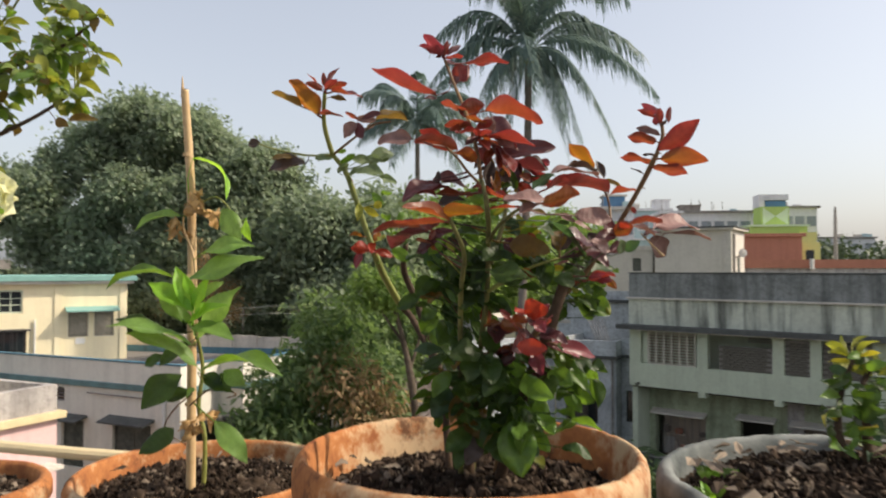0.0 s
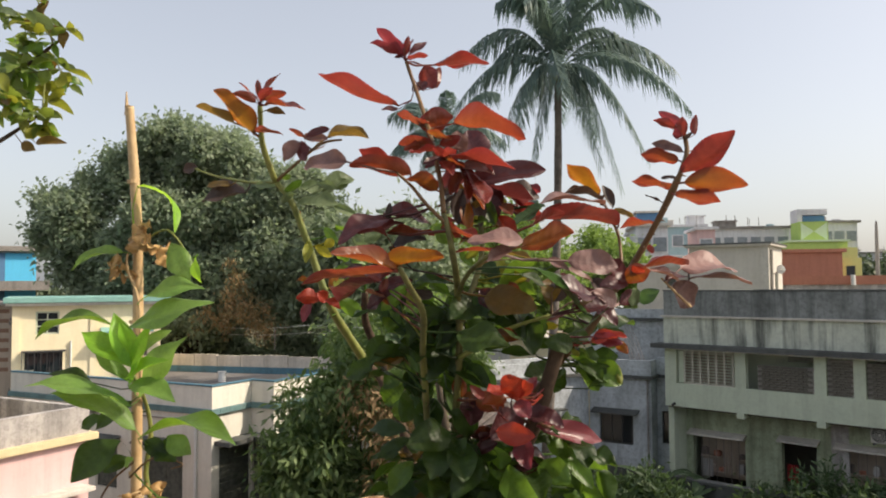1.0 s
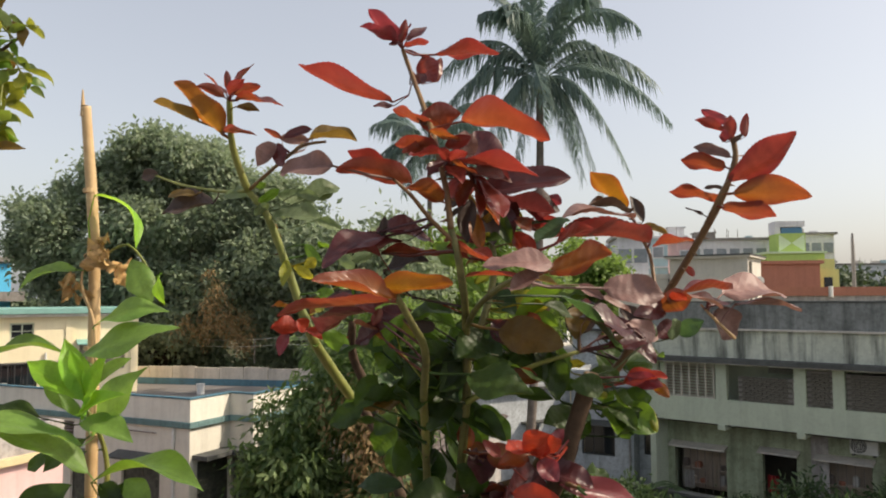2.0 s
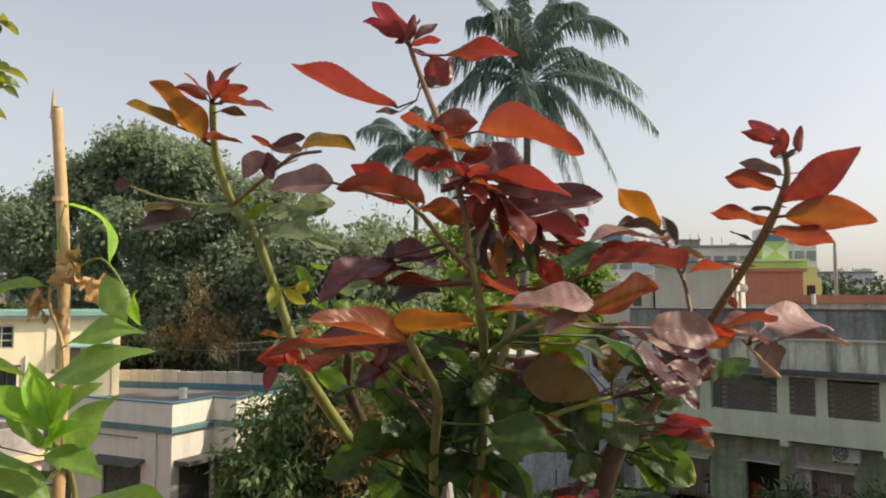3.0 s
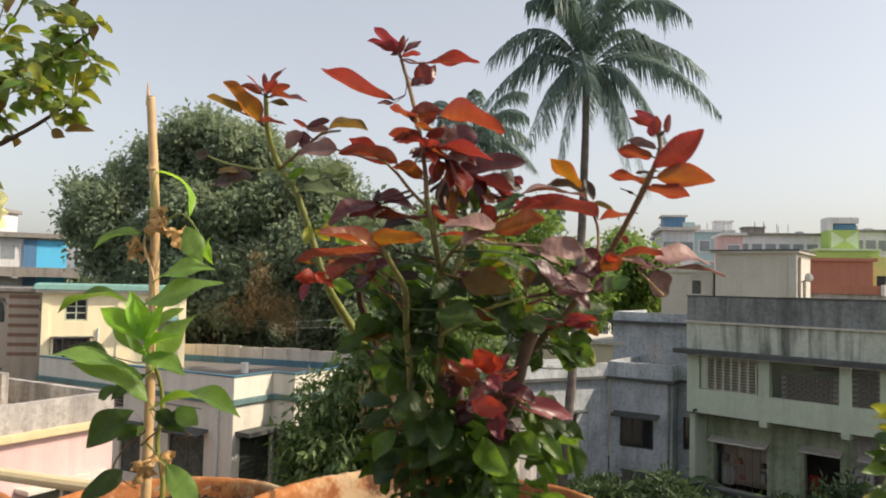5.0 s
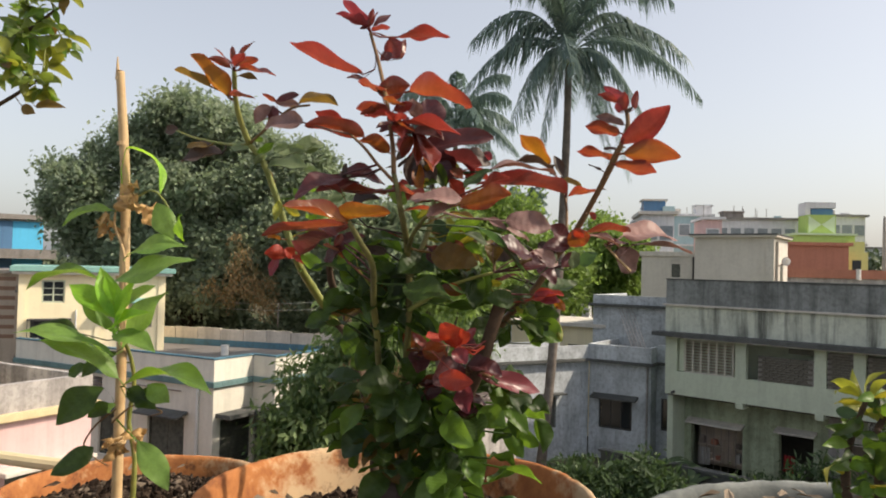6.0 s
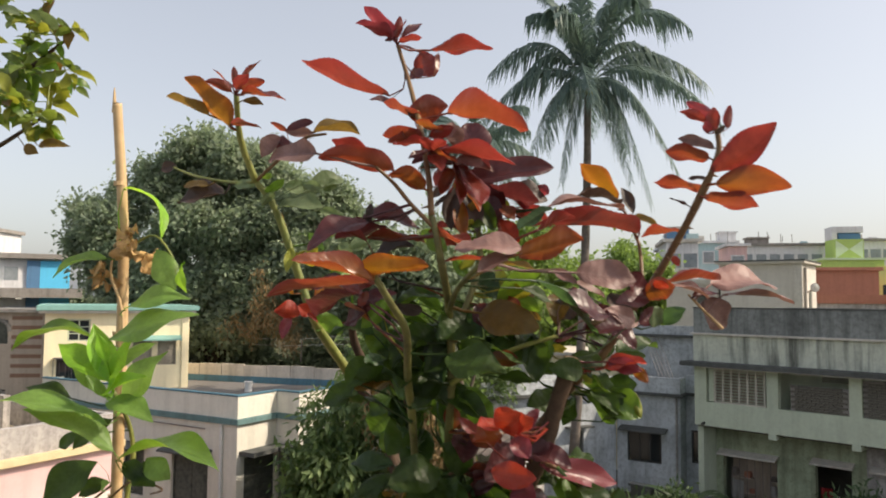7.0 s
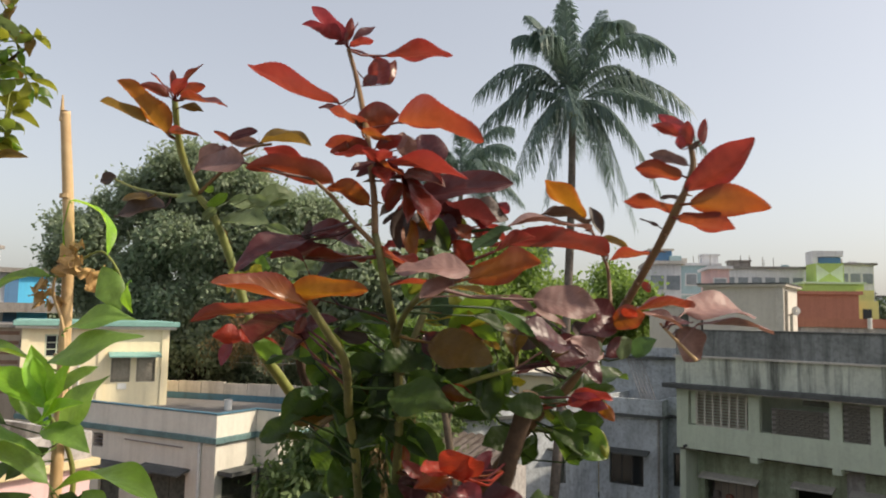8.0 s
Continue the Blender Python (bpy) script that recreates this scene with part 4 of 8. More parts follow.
rl(-0.1730, 0.026, 0.2910, -0.2150, 0.036, 0.2850, 0.0262, "k", 47, 0.4, 0.03)
rl(-0.1880, 0.030, 0.2980, -0.2110, 0.036, 0.2990, 0.0095, "b", 45, 0.5, 0.03)
rl(-0.1400, 0.006, 0.2950, -0.1620, 0.016, 0.2960, 0.0097, "q", 21, 0.6, 0)
rl(-0.1230, 0.015, 0.2940, -0.1040, 0.025, 0.2940, 0.0107, "q", 5, 0.5, 0.05)
rl(-0.1050, 0.020, 0.2890, -0.0800, 0.032, 0.3040, 0.0189, "q", 33, 0.6, 0.06)
rl(-0.0990, 0.020, 0.2950, -0.0840, 0.030, 0.3000, 0.0105, "q", 5, 0.6, 0)
rl(-0.1240, 0.006, 0.2780, -0.0880, -0.004, 0.2770, 0.0224, "q", 53, 0.45, 0.05)
rl(-0.0950, 0.015, 0.2770, -0.0760, 0.020, 0.2700, 0.0083, "q", 15, 0.8, 0)
rl(-0.1070, 0.010, 0.2960, -0.0900, 0.004, 0.2910, 0.0075, "q", 5, 0.5, 0)
rl(-0.1380, 0.004, 0.3000, -0.1260, -0.006, 0.3010, 0.0063, "G", 137, 0.5, -0.035)
rl(-0.1340, 0.004, 0.2870, -0.1170, -0.004, 0.2980, 0.0087, "G", 118, 0.6, -0.035)
rl(-0.1360, 0.004, 0.2790, -0.1230, -0.006, 0.2870, 0.0073, "q", 128, 0.6, -0.035)
rl(-0.1230, 0.012, 0.2650, -0.1240, 0.008, 0.2750, 0.0043, "O", 146, 0.5, -0.035)
rl(-0.0320, -0.120, 0.2540, -0.0610, -0.148, 0.2380, 0.0191, "d", 56, 0.5, 0.05)
rl(-0.0370, -0.118, 0.2560, -0.0060, -0.100, 0.2520, 0.0216, "d", 54, 0.45, 0.06)
rl(-0.0330, -0.120, 0.2530, -0.0320, -0.120, 0.2650, 0.0048, "k", 27, 0.5, 0)
rl(-0.0340, -0.120, 0.2450, -0.0020, -0.120, 0.2440, 0.0173, "R", 93, 0.6, 0.005)
rl(-0.0340, -0.120, 0.2430, -0.0500, -0.126, 0.2490, 0.0072, "r", 119, 0.6, -0.005)
rl(0.1340, -0.030, 0.2560, 0.0600, -0.090, 0.2600, 0.0301, "r", 91, 0.95, -0.005)
rl(0.0720, -0.086, 0.2660, 0.0520, -0.100, 0.2510, 0.0172, "T", 77, 0.5, 0)
rl(0.1220, -0.034, 0.2710, 0.0700, -0.076, 0.2690, 0.0294, "m", 73, 0.4, 0.04)
rl(0.1200, -0.028, 0.2790, 0.0950, -0.035, 0.3030, 0.0191, "O", 108, 0.5, -0.005)
rl(0.1310, -0.024, 0.2700, 0.1240, -0.019, 0.2880, 0.0080, "k", 18, 0.4, 0)
rl(0.1220, -0.026, 0.2750, 0.0920, -0.046, 0.2800, 0.0218, "k", 75, 0.5, 0.04)
rl(0.1310, -0.022, 0.2680, 0.1470, -0.026, 0.2610, 0.0072, "b", 44, 0.6, 0.03)
rl(0.1570, -0.050, 0.2550, 0.1350, -0.030, 0.2540, 0.0161, "R", 100, 0.5, 0.005)
rl(0.0510, -0.168, 0.2330, 0.0840, -0.148, 0.2420, 0.0214, "o", 137, 0.45, 0.015)
rl(0.0520, -0.171, 0.2360, 0.0190, -0.171, 0.2360, 0.0198, "m", 55, 0.45, 0.05)
rl(0.0450, -0.172, 0.2310, 0.0310, -0.182, 0.2240, 0.0093, "m", 37, 0.6, 0)
rl(0.0020, -0.118, 0.2480, 0.0260, -0.140, 0.2390, 0.0182, "R", 94, 0.5, -0.005)
rl(0.0110, -0.122, 0.2320, 0.0420, -0.140, 0.2310, 0.0096, "R", 81, 0.5, 0.02)
rl(0.0420, -0.120, 0.2310, 0.0600, -0.130, 0.2270, 0.0084, "b", 67, 0.6, 0)
rl(-0.0230, -0.158, 0.2200, -0.0600, -0.180, 0.2290, 0.0158, "o", 49, 0.95, 0.03)
rl(-0.0260, -0.150, 0.2190, -0.0880, -0.130, 0.2140, 0.0208, "R", 97, 0.5, 0.005)
rl(-0.0310, -0.160, 0.2260, 0.0050, -0.156, 0.2290, 0.0160, "O", 132, 0.45, -0.075)
rl(-0.0410, -0.104, 0.2130, -0.0760, -0.066, 0.2010, 0.0318, "d", 83, 0.5, 0.03)
rl(-0.0330, -0.104, 0.1970, -0.0520, -0.090, 0.2080, 0.0104, "o", 127, 0.5, -0.005)
rl(-0.0330, -0.106, 0.2050, -0.0520, -0.090, 0.1950, 0.0134, "d", 34, 0.4, 0)
rl(-0.0350, -0.110, 0.2150, -0.0400, -0.112, 0.2060, 0.0060, "R", 167, 0.5, -0.035)
rl(-0.1030, -0.002, 0.1990, -0.1210, -0.009, 0.2010, 0.0137, "x", 168, 0.45, -0.005)
rl(-0.0980, 0.004, 0.1990, -0.1040, -0.006, 0.2050, 0.0105, "x", 16, 0.45, 0)
rl(-0.0800, 0.006, 0.1930, -0.0980, -0.004, 0.1990, 0.0086, "x", 16, 0.5, 0.04)
rl(-0.1110, 0.000, 0.1980, -0.1160, -0.004, 0.1810, 0.0085, "p", 17, 0.5, 0)
rl(0.0300, -0.110, 0.2030, 0.0630, -0.126, 0.1950, 0.0225, "b", 25, 0.3, 0.03)
rl(0.0380, -0.100, 0.2080, 0.0540, -0.112, 0.2050, 0.0101, "o", 167, 0.6, 0.005)
rl(0.0360, -0.094, 0.1780, 0.0540, -0.098, 0.1740, 0.0094, "o", 20, 0.5, 0.03)
rl(0.0270, -0.098, 0.2070, 0.0390, -0.104, 0.1930, 0.0142, "d", 16, 0.5, 0)
rl(0.0810, -0.141, 0.2250, 0.1120, -0.141, 0.2210, 0.0188, "m", 33, 0.3, 0.04)
rl(0.0810, -0.134, 0.2200, 0.0980, -0.128, 0.2120, 0.0079, "m", 56, 0.6, 0)
rl(0.0700, -0.134, 0.2270, 0.0820, -0.140, 0.2190, 0.0062, "m", 28, 0.6, 0.03)
rl(0.1010, -0.108, 0.2030, 0.0710, -0.128, 0.2090, 0.0219, "d", 47, 0.45, 0.04)
rl(0.1120, -0.100, 0.1980, 0.0890, -0.112, 0.1940, 0.0157, "d", 48, 0.45, 0)
rl(0.1020, -0.104, 0.2000, 0.0910, -0.112, 0.1970, 0.0056, "b", 150, 0.5, -0.035)
rl(0.1030, -0.100, 0.2060, 0.1230, -0.088, 0.1980, 0.0123, "m", 22, 0.4, 0.03)
rl(0.1140, -0.090, 0.1940, 0.1210, -0.086, 0.2050, 0.0083, "q", 16, 0.4, 0)
rl(0.1270, -0.066, 0.1960, 0.1420, -0.060, 0.2050, 0.0115, "d", 16, 0.5, 0)
rl(0.1330, -0.060, 0.2180, 0.1160, -0.070, 0.2260, 0.0141, "d", 13, 0.4, 0)
rl(0.1330, -0.062, 0.2120, 0.1120, -0.076, 0.2100, 0.0127, "d", 30, 0.5, 0.03)
rl(0.1310, -0.062, 0.2130, 0.1480, -0.070, 0.2200, 0.0154, "o", 166, 0.5, -0.005)
rl(0.1360, -0.064, 0.2190, 0.1420, -0.080, 0.2210, 0.0086, "x", 165, 0.5, -0.035)
rl(0.1500, -0.052, 0.2390, 0.1540, -0.056, 0.2330, 0.0048, "r", 163, 0.5, -0.035)
rl(0.1390, -0.066, 0.1960, 0.1330, -0.080, 0.2070, 0.0119, "q", 16, 0.35, 0)
rl(0.1410, -0.064, 0.1980, 0.1530, -0.074, 0.2060, 0.0106, "T", 16, 0.4, 0.03)
rl(0.1470, -0.052, 0.2230, 0.1850, -0.034, 0.2270, 0.0228, "R", 96, 0.5, 0.005)
rl(0.1800, -0.030, 0.2220, 0.2300, -0.006, 0.2200, 0.0333, "m", 57, 0.4, 0.06)
rl(0.1880, -0.030, 0.2150, 0.2440, -0.002, 0.2130, 0.0182, "m", 83, 0.5, 0.02)
rl(0.1760, -0.026, 0.2110, 0.1950, -0.016, 0.1940, 0.0219, "m", 16, 0.35, 0.03)
rl(0.1490, -0.060, 0.2200, 0.1760, -0.040, 0.2140, 0.0137, "m", 60, 0.5, 0.03)
rl(0.1650, -0.044, 0.2130, 0.1850, -0.030, 0.2160, 0.0098, "d", 61, 0.5, 0.03)
rl(0.0900, -0.090, 0.1690, 0.0700, -0.100, 0.1720, 0.0144, "g", 20, 0.5, 0.05)
rl(0.0840, -0.084, 0.1780, 0.1040, -0.070, 0.1720, 0.0126, "g", 20, 0.5, 0.06)
rl(0.1060, 0.000, 0.1690, 0.1190, 0.010, 0.1860, 0.0189, "g", 18, 0.4, 0)
rl(0.1240, 0.010, 0.1730, 0.1570, 0.030, 0.1780, 0.0233, "g", 66, 0.5, 0.05)
rl(0.1230, 0.010, 0.1700, 0.1470, 0.020, 0.1710, 0.0104, "g", 32, 0.5, 0.03)
rl(0.0610, -0.130, 0.2210, 0.0960, -0.110, 0.1900, 0.0183, "T", 70, 0.6, 0.03)
rl(0.0530, -0.120, 0.2170, 0.0710, -0.110, 0.2090, 0.0088, "g", 44, 0.6, 0.03)
rl(0.1030, -0.080, 0.1700, 0.1270, -0.090, 0.1740, 0.0158, "x", 60, 0.5, 0.05)
rl(0.1060, -0.080, 0.1740, 0.1240, -0.090, 0.1700, 0.0105, "p", 20, 0.4, 0.03)
rl(0.1200, -0.080, 0.1710, 0.1280, -0.088, 0.1630, 0.0071, "O", 173, 0.4, -0.035)
rl(0.0940, -0.050, 0.1630, 0.0990, -0.054, 0.1580, 0.0055, "y", 173, 0.5, -0.035)
rl(0.1100, -0.045, 0.1530, 0.1310, -0.050, 0.1370, 0.0196, "G", 23, 0.6, 0.03)
rl(0.1090, -0.040, 0.1550, 0.1290, -0.045, 0.1570, 0.0163, "g", 22, 0.6, 0.04)
rl(0.1260, -0.048, 0.1530, 0.1300, -0.052, 0.1370, 0.0068, "y", 175, 0.6, -0.035)
rl(0.1080, -0.045, 0.1530, 0.1150, -0.052, 0.1350, 0.0153, "g", 23, 0.5, 0)
rl(0.0130, -0.120, 0.1800, 0.0450, -0.142, 0.1730, 0.0237, "g", 46, 0.35, 0.05)
rl(0.0240, -0.094, 0.2010, 0.0060, -0.110, 0.1880, 0.0197, "g", 17, 0.4, 0.03)
rl(-0.0020, -0.070, 0.1900, -0.0160, -0.084, 0.1740, 0.0189, "g", 19, 0.5, 0.03)
rl(0.0110, -0.080, 0.1850, -0.0030, -0.094, 0.1680, 0.0157, "g", 19, 0.4, 0)
rl(0.0170, -0.090, 0.2010, 0.0310, -0.110, 0.1900, 0.0134, "T", 17, 0.5, 0)
rl(0.0410, -0.080, 0.1640, 0.0620, -0.088, 0.1620, 0.0090, "g", 33, 0.5, 0.04)
rl(0.0490, -0.130, 0.1380, 0.0420, -0.155, 0.1570, 0.0161, "x", 165, 0.4, -0.035)
rl(0.0470, -0.130, 0.1390, 0.0300, -0.150, 0.1460, 0.0136, "x", 62, 0.5, 0.04)
rl(0.0520, -0.130, 0.1390, 0.0540, -0.145, 0.1530, 0.0103, "x", 177, 0.5, -0.035)
rl(0.0420, -0.128, 0.1390, 0.0270, -0.142, 0.1370, 0.0103, "o", 30, 0.5, 0.03)
rl(0.0290, -0.125, 0.1380, 0.0200, -0.130, 0.1470, 0.0063, "r", 25, 0.5, 0)
rl(0.0550, -0.125, 0.1410, 0.0630, -0.120, 0.1510, 0.0070, "p", 25, 0.5, 0)
rl(0.0490, -0.130, 0.1370, 0.0570, -0.138, 0.1280, 0.0113, "p", 27, 0.4, 0)
rl(0.0160, -0.070, 0.1540, 0.0370, -0.084, 0.1380, 0.0179, "G", 67, 0.6, 0.03)
rl(0.0090, -0.070, 0.1590, 0.0240, -0.080, 0.1430, 0.0145, "g", 23, 0.5, 0)
rl(-0.0220, -0.040, 0.1670, -0.0230, -0.056, 0.1490, 0.0147, "T", 21, 0.6, 0.03)
rl(-0.0210, -0.036, 0.1620, -0.0050, -0.050, 0.1530, 0.0115, "T", 21, 0.6, 0)
rl(-0.0190, -0.034, 0.1530, -0.0150, -0.044, 0.1340, 0.0087, "q", 38, 0.5, 0.03)
rl(-0.0350, -0.010, 0.1430, -0.0490, -0.014, 0.1290, 0.0151, "g", 23, 0.5, 0.03)
rl(-0.0350, -0.080, 0.2030, -0.0240, -0.090, 0.1980, 0.0077, "g", 168, 0.5, -0.035)
rl(-0.0900, -0.010, 0.2480, -0.0980, -0.010, 0.2420, 0.0080, "Y", 162, 0.5, -0.035)
rl(-0.0650, -0.020, 0.2380, -0.0690, -0.030, 0.2260, 0.0125, "G", 164, 0.5, -0.035)
rl(-0.0120, -0.070, 0.2160, 0.0060, -0.080, 0.2040, 0.0095, "G", 38, 0.6, 0)
rl(0.0060, -0.080, 0.2040, 0.0200, -0.094, 0.2010, 0.0080, "y", 59, 0.6, 0)
rl(0.0300, -0.070, 0.2290, 0.0410, -0.086, 0.2110, 0.0132, "T", 13, 0.4, 0.03)
rl(0.0410, -0.100, 0.2080, 0.0650, -0.120, 0.2260, 0.0195, "G", 101, 0.6, -0.035)
rl(0.0430, -0.100, 0.2170, 0.0560, -0.116, 0.2170, 0.0082, "Y", 125, 0.5, -0.035)
rl(0.0660, -0.070, 0.1920, 0.0720, -0.080, 0.1740, 0.0086, "G", 136, 0.5, -0.035)
rl(0.0710, -0.070, 0.1790, 0.0810, -0.084, 0.1820, 0.0070, "Y", 160, 0.5, -0.035)
rl(-0.0080, -0.082, 0.2510, 0.0100, -0.098, 0.2400, 0.0132, "G", 154, 0.5, -0.035)
rl(-0.0480, -0.030, 0.2510, -0.0620, -0.034, 0.2450, 0.0094, "q", 162, 0.5, -0.035)
rl(-0.0720, -0.024, 0.2470, -0.0600, -0.030, 0.2400, 0.0095, "q", 163, 0.5, -0.035)
rl(0.1680, -0.081, 0.2880, 0.1980, -0.104, 0.3130, 0.0199, "r", 150, 0.4, -0.015)
rl(0.1700, -0.081, 0.2810, 0.2080, -0.099, 0.2770, 0.0186, "o", 157, 0.35, -0.005)
rl(0.1640, -0.079, 0.2730, 0.1940, -0.084, 0.2670, 0.0167, "R", 119, 0.35, 0.025)
rl(0.1650, -0.074, 0.2790, 0.1370, -0.064, 0.2850, 0.0164, "R", 111, 0.5, -0.005)
rl(0.1670, -0.079, 0.2970, 0.1420, -0.074, 0.3030, 0.0141, "R", 126, 0.45, 0.015)
rl(0.1700, -0.079, 0.3030, 0.1500, -0.074, 0.3110, 0.0088, "m", 26, 0.5, 0.05)
rl(0.1670, -0.079, 0.3190, 0.1510, -0.074, 0.3270, 0.0074, "r", 134, 0.5, -0.005)
rl(0.1700, -0.079, 0.3240, 0.1550, -0.074, 0.3330, 0.0073, "p", 151, 0.5, -0.005)
rl(0.1680, -0.079, 0.3130, 0.1690, -0.084, 0.3270, 0.0087, "r", 0, 0.4, 0)
rl(0.1670, -0.079, 0.3120, 0.1620, -0.090, 0.3180, 0.0054, "p", 131, 0.4, -0.035)
rl(0.1770, -0.084, 0.3140, 0.1780, -0.084, 0.3280, 0.0056, "r", 132, 0.5, -0.035)
rl(0.1710, -0.080, 0.3110, 0.1760, -0.084, 0.3160, 0.0032, "k", 26, 0.5, 0)
rl(0.1810, -0.074, 0.3050, 0.1960, -0.064, 0.3000, 0.0075, "R", 150, 0.5, -0.035)
rl(0.1660, -0.076, 0.2850, 0.1560, -0.072, 0.2860, 0.0043, "k", 39, 0.5, 0)
rl(0.1550, -0.074, 0.2690, 0.1450, -0.070, 0.2740, 0.0047, "k", 66, 0.5, 0)
rl(-0.013, -0.044, 0.139, -0.024, -0.024, 0.152, 0.0113, "G", 0)
rl(0.016, -0.064, 0.133, 0.027, -0.074, 0.120, 0.0116, "o", 0)
rl(0.024, -0.084, 0.131, 0.043, -0.094, 0.128, 0.0147, "o", 20)
rl(-0.006, -0.024, 0.139, 0.020, -0.034, 0.135, 0.0194, "g", 10)
rl(0.022, -0.064, 0.129, 0.020, -0.084, 0.113, 0.0176, "d", 0)
rl(0.051, -0.084, 0.122, 0.033, -0.104, 0.108, 0.0237, "d", 0)
rl(0.037, -0.104, 0.113, 0.062, -0.114, 0.112, 0.0153, "x", 10)
rl(0.066, -0.084, 0.113, 0.114, -0.064, 0.099, 0.0155, "p", 25)
rl(0.055, -0.084, 0.103, 0.059, -0.104, 0.089, 0.0149, "p", 0)
rl(0.012, -0.064, 0.129, 0.010, -0.064, 0.145, 0.0108, "o", 0)
rl(-0.019, -0.024, 0.131, -0.032, -0.044, 0.109, 0.0231, "g", 10)
rl(-0.008, -0.044, 0.126, -0.013, -0.064, 0.097, 0.0219, "g", 0)
rl(0.005, -0.084, 0.109, -0.022, -0.104, 0.104, 0.0234, "g", 30)
rl(-0.002, -0.084, 0.101, -0.007, -0.104, 0.082, 0.0206, "g", 10)
rl(0.013, -0.084, 0.101, 0.015, -0.104, 0.080, 0.0203, "g", 0)
rl(0.021, -0.084, 0.094, 0.008, -0.104, 0.069, 0.0192, "g", 10)
rl(0.067, -0.084, 0.088, 0.085, -0.104, 0.079, 0.0180, "G", 20)
rl(0.074, -0.064, 0.100, 0.098, -0.074, 0.087, 0.0205, "G", 30)
rl(0.082, -0.064, 0.104, 0.103, -0.084, 0.071, 0.0165, "G", 20)
rl(0.059, -0.084, 0.080, 0.066, -0.124, 0.073, 0.0212, "g", 20)
rl(0.044, -0.084, 0.084, 0.063, -0.144, 0.075, 0.0185, "G", 10)
rl(0.041, -0.034, 0.058, 0.072, -0.054, 0.033, 0.0281, "G", 30)
rl(0.028, -0.054, 0.041, 0.062, -0.074, 0.032, 0.0306, "G", 30)
rl(0.035, -0.069, 0.041, 0.043, -0.089, -0.004, 0.0358, "G", 25)
rl(0.009, -0.014, 0.077, -0.030, -0.044, 0.092, 0.0317, "g", 20)
rl(0.003, -0.014, 0.061, -0.025, -0.044, 0.039, 0.0303, "g", 10)
rl(0.020, -0.024, 0.090, 0.045, -0.044, 0.065, 0.0351, "g", 10)
rl(-0.002, -0.024, 0.134, 0.027, -0.004, 0.110, 0.0309, "g", 10)
rl(0.052, -0.034, 0.058, 0.072, -0.044, 0.060, 0.0209, "G", 20)
rl(0.061, -0.084, 0.001, 0.050, -0.044, 0.007, 0.0130, "y", 128)
rl(-0.033, -0.014, 0.133, -0.050, -0.004, 0.116, 0.0207, "g", 10)
rl(-0.041, -0.014, 0.117, -0.019, -0.024, 0.112, 0.0214, "G", 20)
rl(0.051, -0.064, 0.137, 0.064, -0.074, 0.127, 0.0144, "d", 40)
rl(-0.1140, -0.028, 0.3240, -0.1240, -0.036, 0.3080, 0.0127, "m", 4, 0.5, 0.03)
rl(-0.1120, -0.030, 0.3240, -0.1050, -0.040, 0.3060, 0.0109, "d", 156, 0.5, -0.035)
rl(-0.0890, -0.032, 0.3330, -0.1070, -0.036, 0.3270, 0.0078, "d", 21, 0.5, 0.03)
rl(0.0140, -0.112, 0.2900, 0.0210, -0.130, 0.2630, 0.0133, "R", 117, 0.5, -0.005)
rl(0.0170, -0.110, 0.2890, 0.0310, -0.132, 0.2620, 0.0203, "r", 104, 0.6, -0.005)
rl(0.0150, -0.108, 0.2860, 0.0080, -0.120, 0.2690, 0.0088, "R", 30, 0.5, 0.03)
rl(0.0190, -0.100, 0.2980, 0.0370, -0.118, 0.2860, 0.0141, "d", 125, 0.5, -0.005)
rl(0.0120, -0.120, 0.2980, 0.0060, -0.130, 0.2840, 0.0073, "p", 149, 0.5, -0.035)
rl(0.0160, -0.118, 0.2890, 0.0320, -0.134, 0.2830, 0.0094, "m", 28, 0.5, 0.03)
rl(0.0150, -0.096, 0.2770, 0.0130, -0.104, 0.2510, 0.0109, "k", 25, 0.5, 0.03)
rl(0.0210, -0.092, 0.2730, 0.0280, -0.100, 0.2500, 0.0127, "k", 32, 0.5, 0.03)
rl(0.0180, -0.098, 0.2680, 0.0210, -0.106, 0.2470, 0.0091, "O", 46, 0.5, 0.03)
rl(0.0260, -0.086, 0.2710, 0.0380, -0.092, 0.2520, 0.0116, "g", 13, 0.5, 0.03)
rl(0.0320, -0.070, 0.2770, 0.0650, -0.088, 0.2700, 0.0206, "d", 122, 0.5, -0.005)
rl(0.0340, -0.074, 0.2750, 0.0380, -0.090, 0.2530, 0.0137, "d", 9, 0.4, 0.03)
rl(0.0470, -0.070, 0.2660, 0.0630, -0.084, 0.2570, 0.0092, "r", 132, 0.5, -0.005)
rl(0.0400, -0.074, 0.2600, 0.0470, -0.088, 0.2440, 0.0090, "R", 153, 0.5, -0.005)
rl(-0.0060, -0.112, 0.3070, -0.0230, -0.120, 0.3000, 0.0080, "R", 140, 0.5, -0.015)
rl(0.0050, -0.108, 0.2970, -0.0090, -0.118, 0.2880, 0.0078, "d", 27, 0.5, 0.02)
rl(0.0010, -0.118, 0.3030, 0.0150, -0.124, 0.3070, 0.0078, "r", 155, 0.5, -0.015)
rl(0.0110, -0.104, 0.3050, 0.0120, -0.096, 0.3170, 0.0074, "m", 3, 0.4, 0)
rl(0.0750, -0.052, 0.2020, 0.0940, -0.060, 0.2130, 0.0186, "k", 15, 0.5, 0.04)
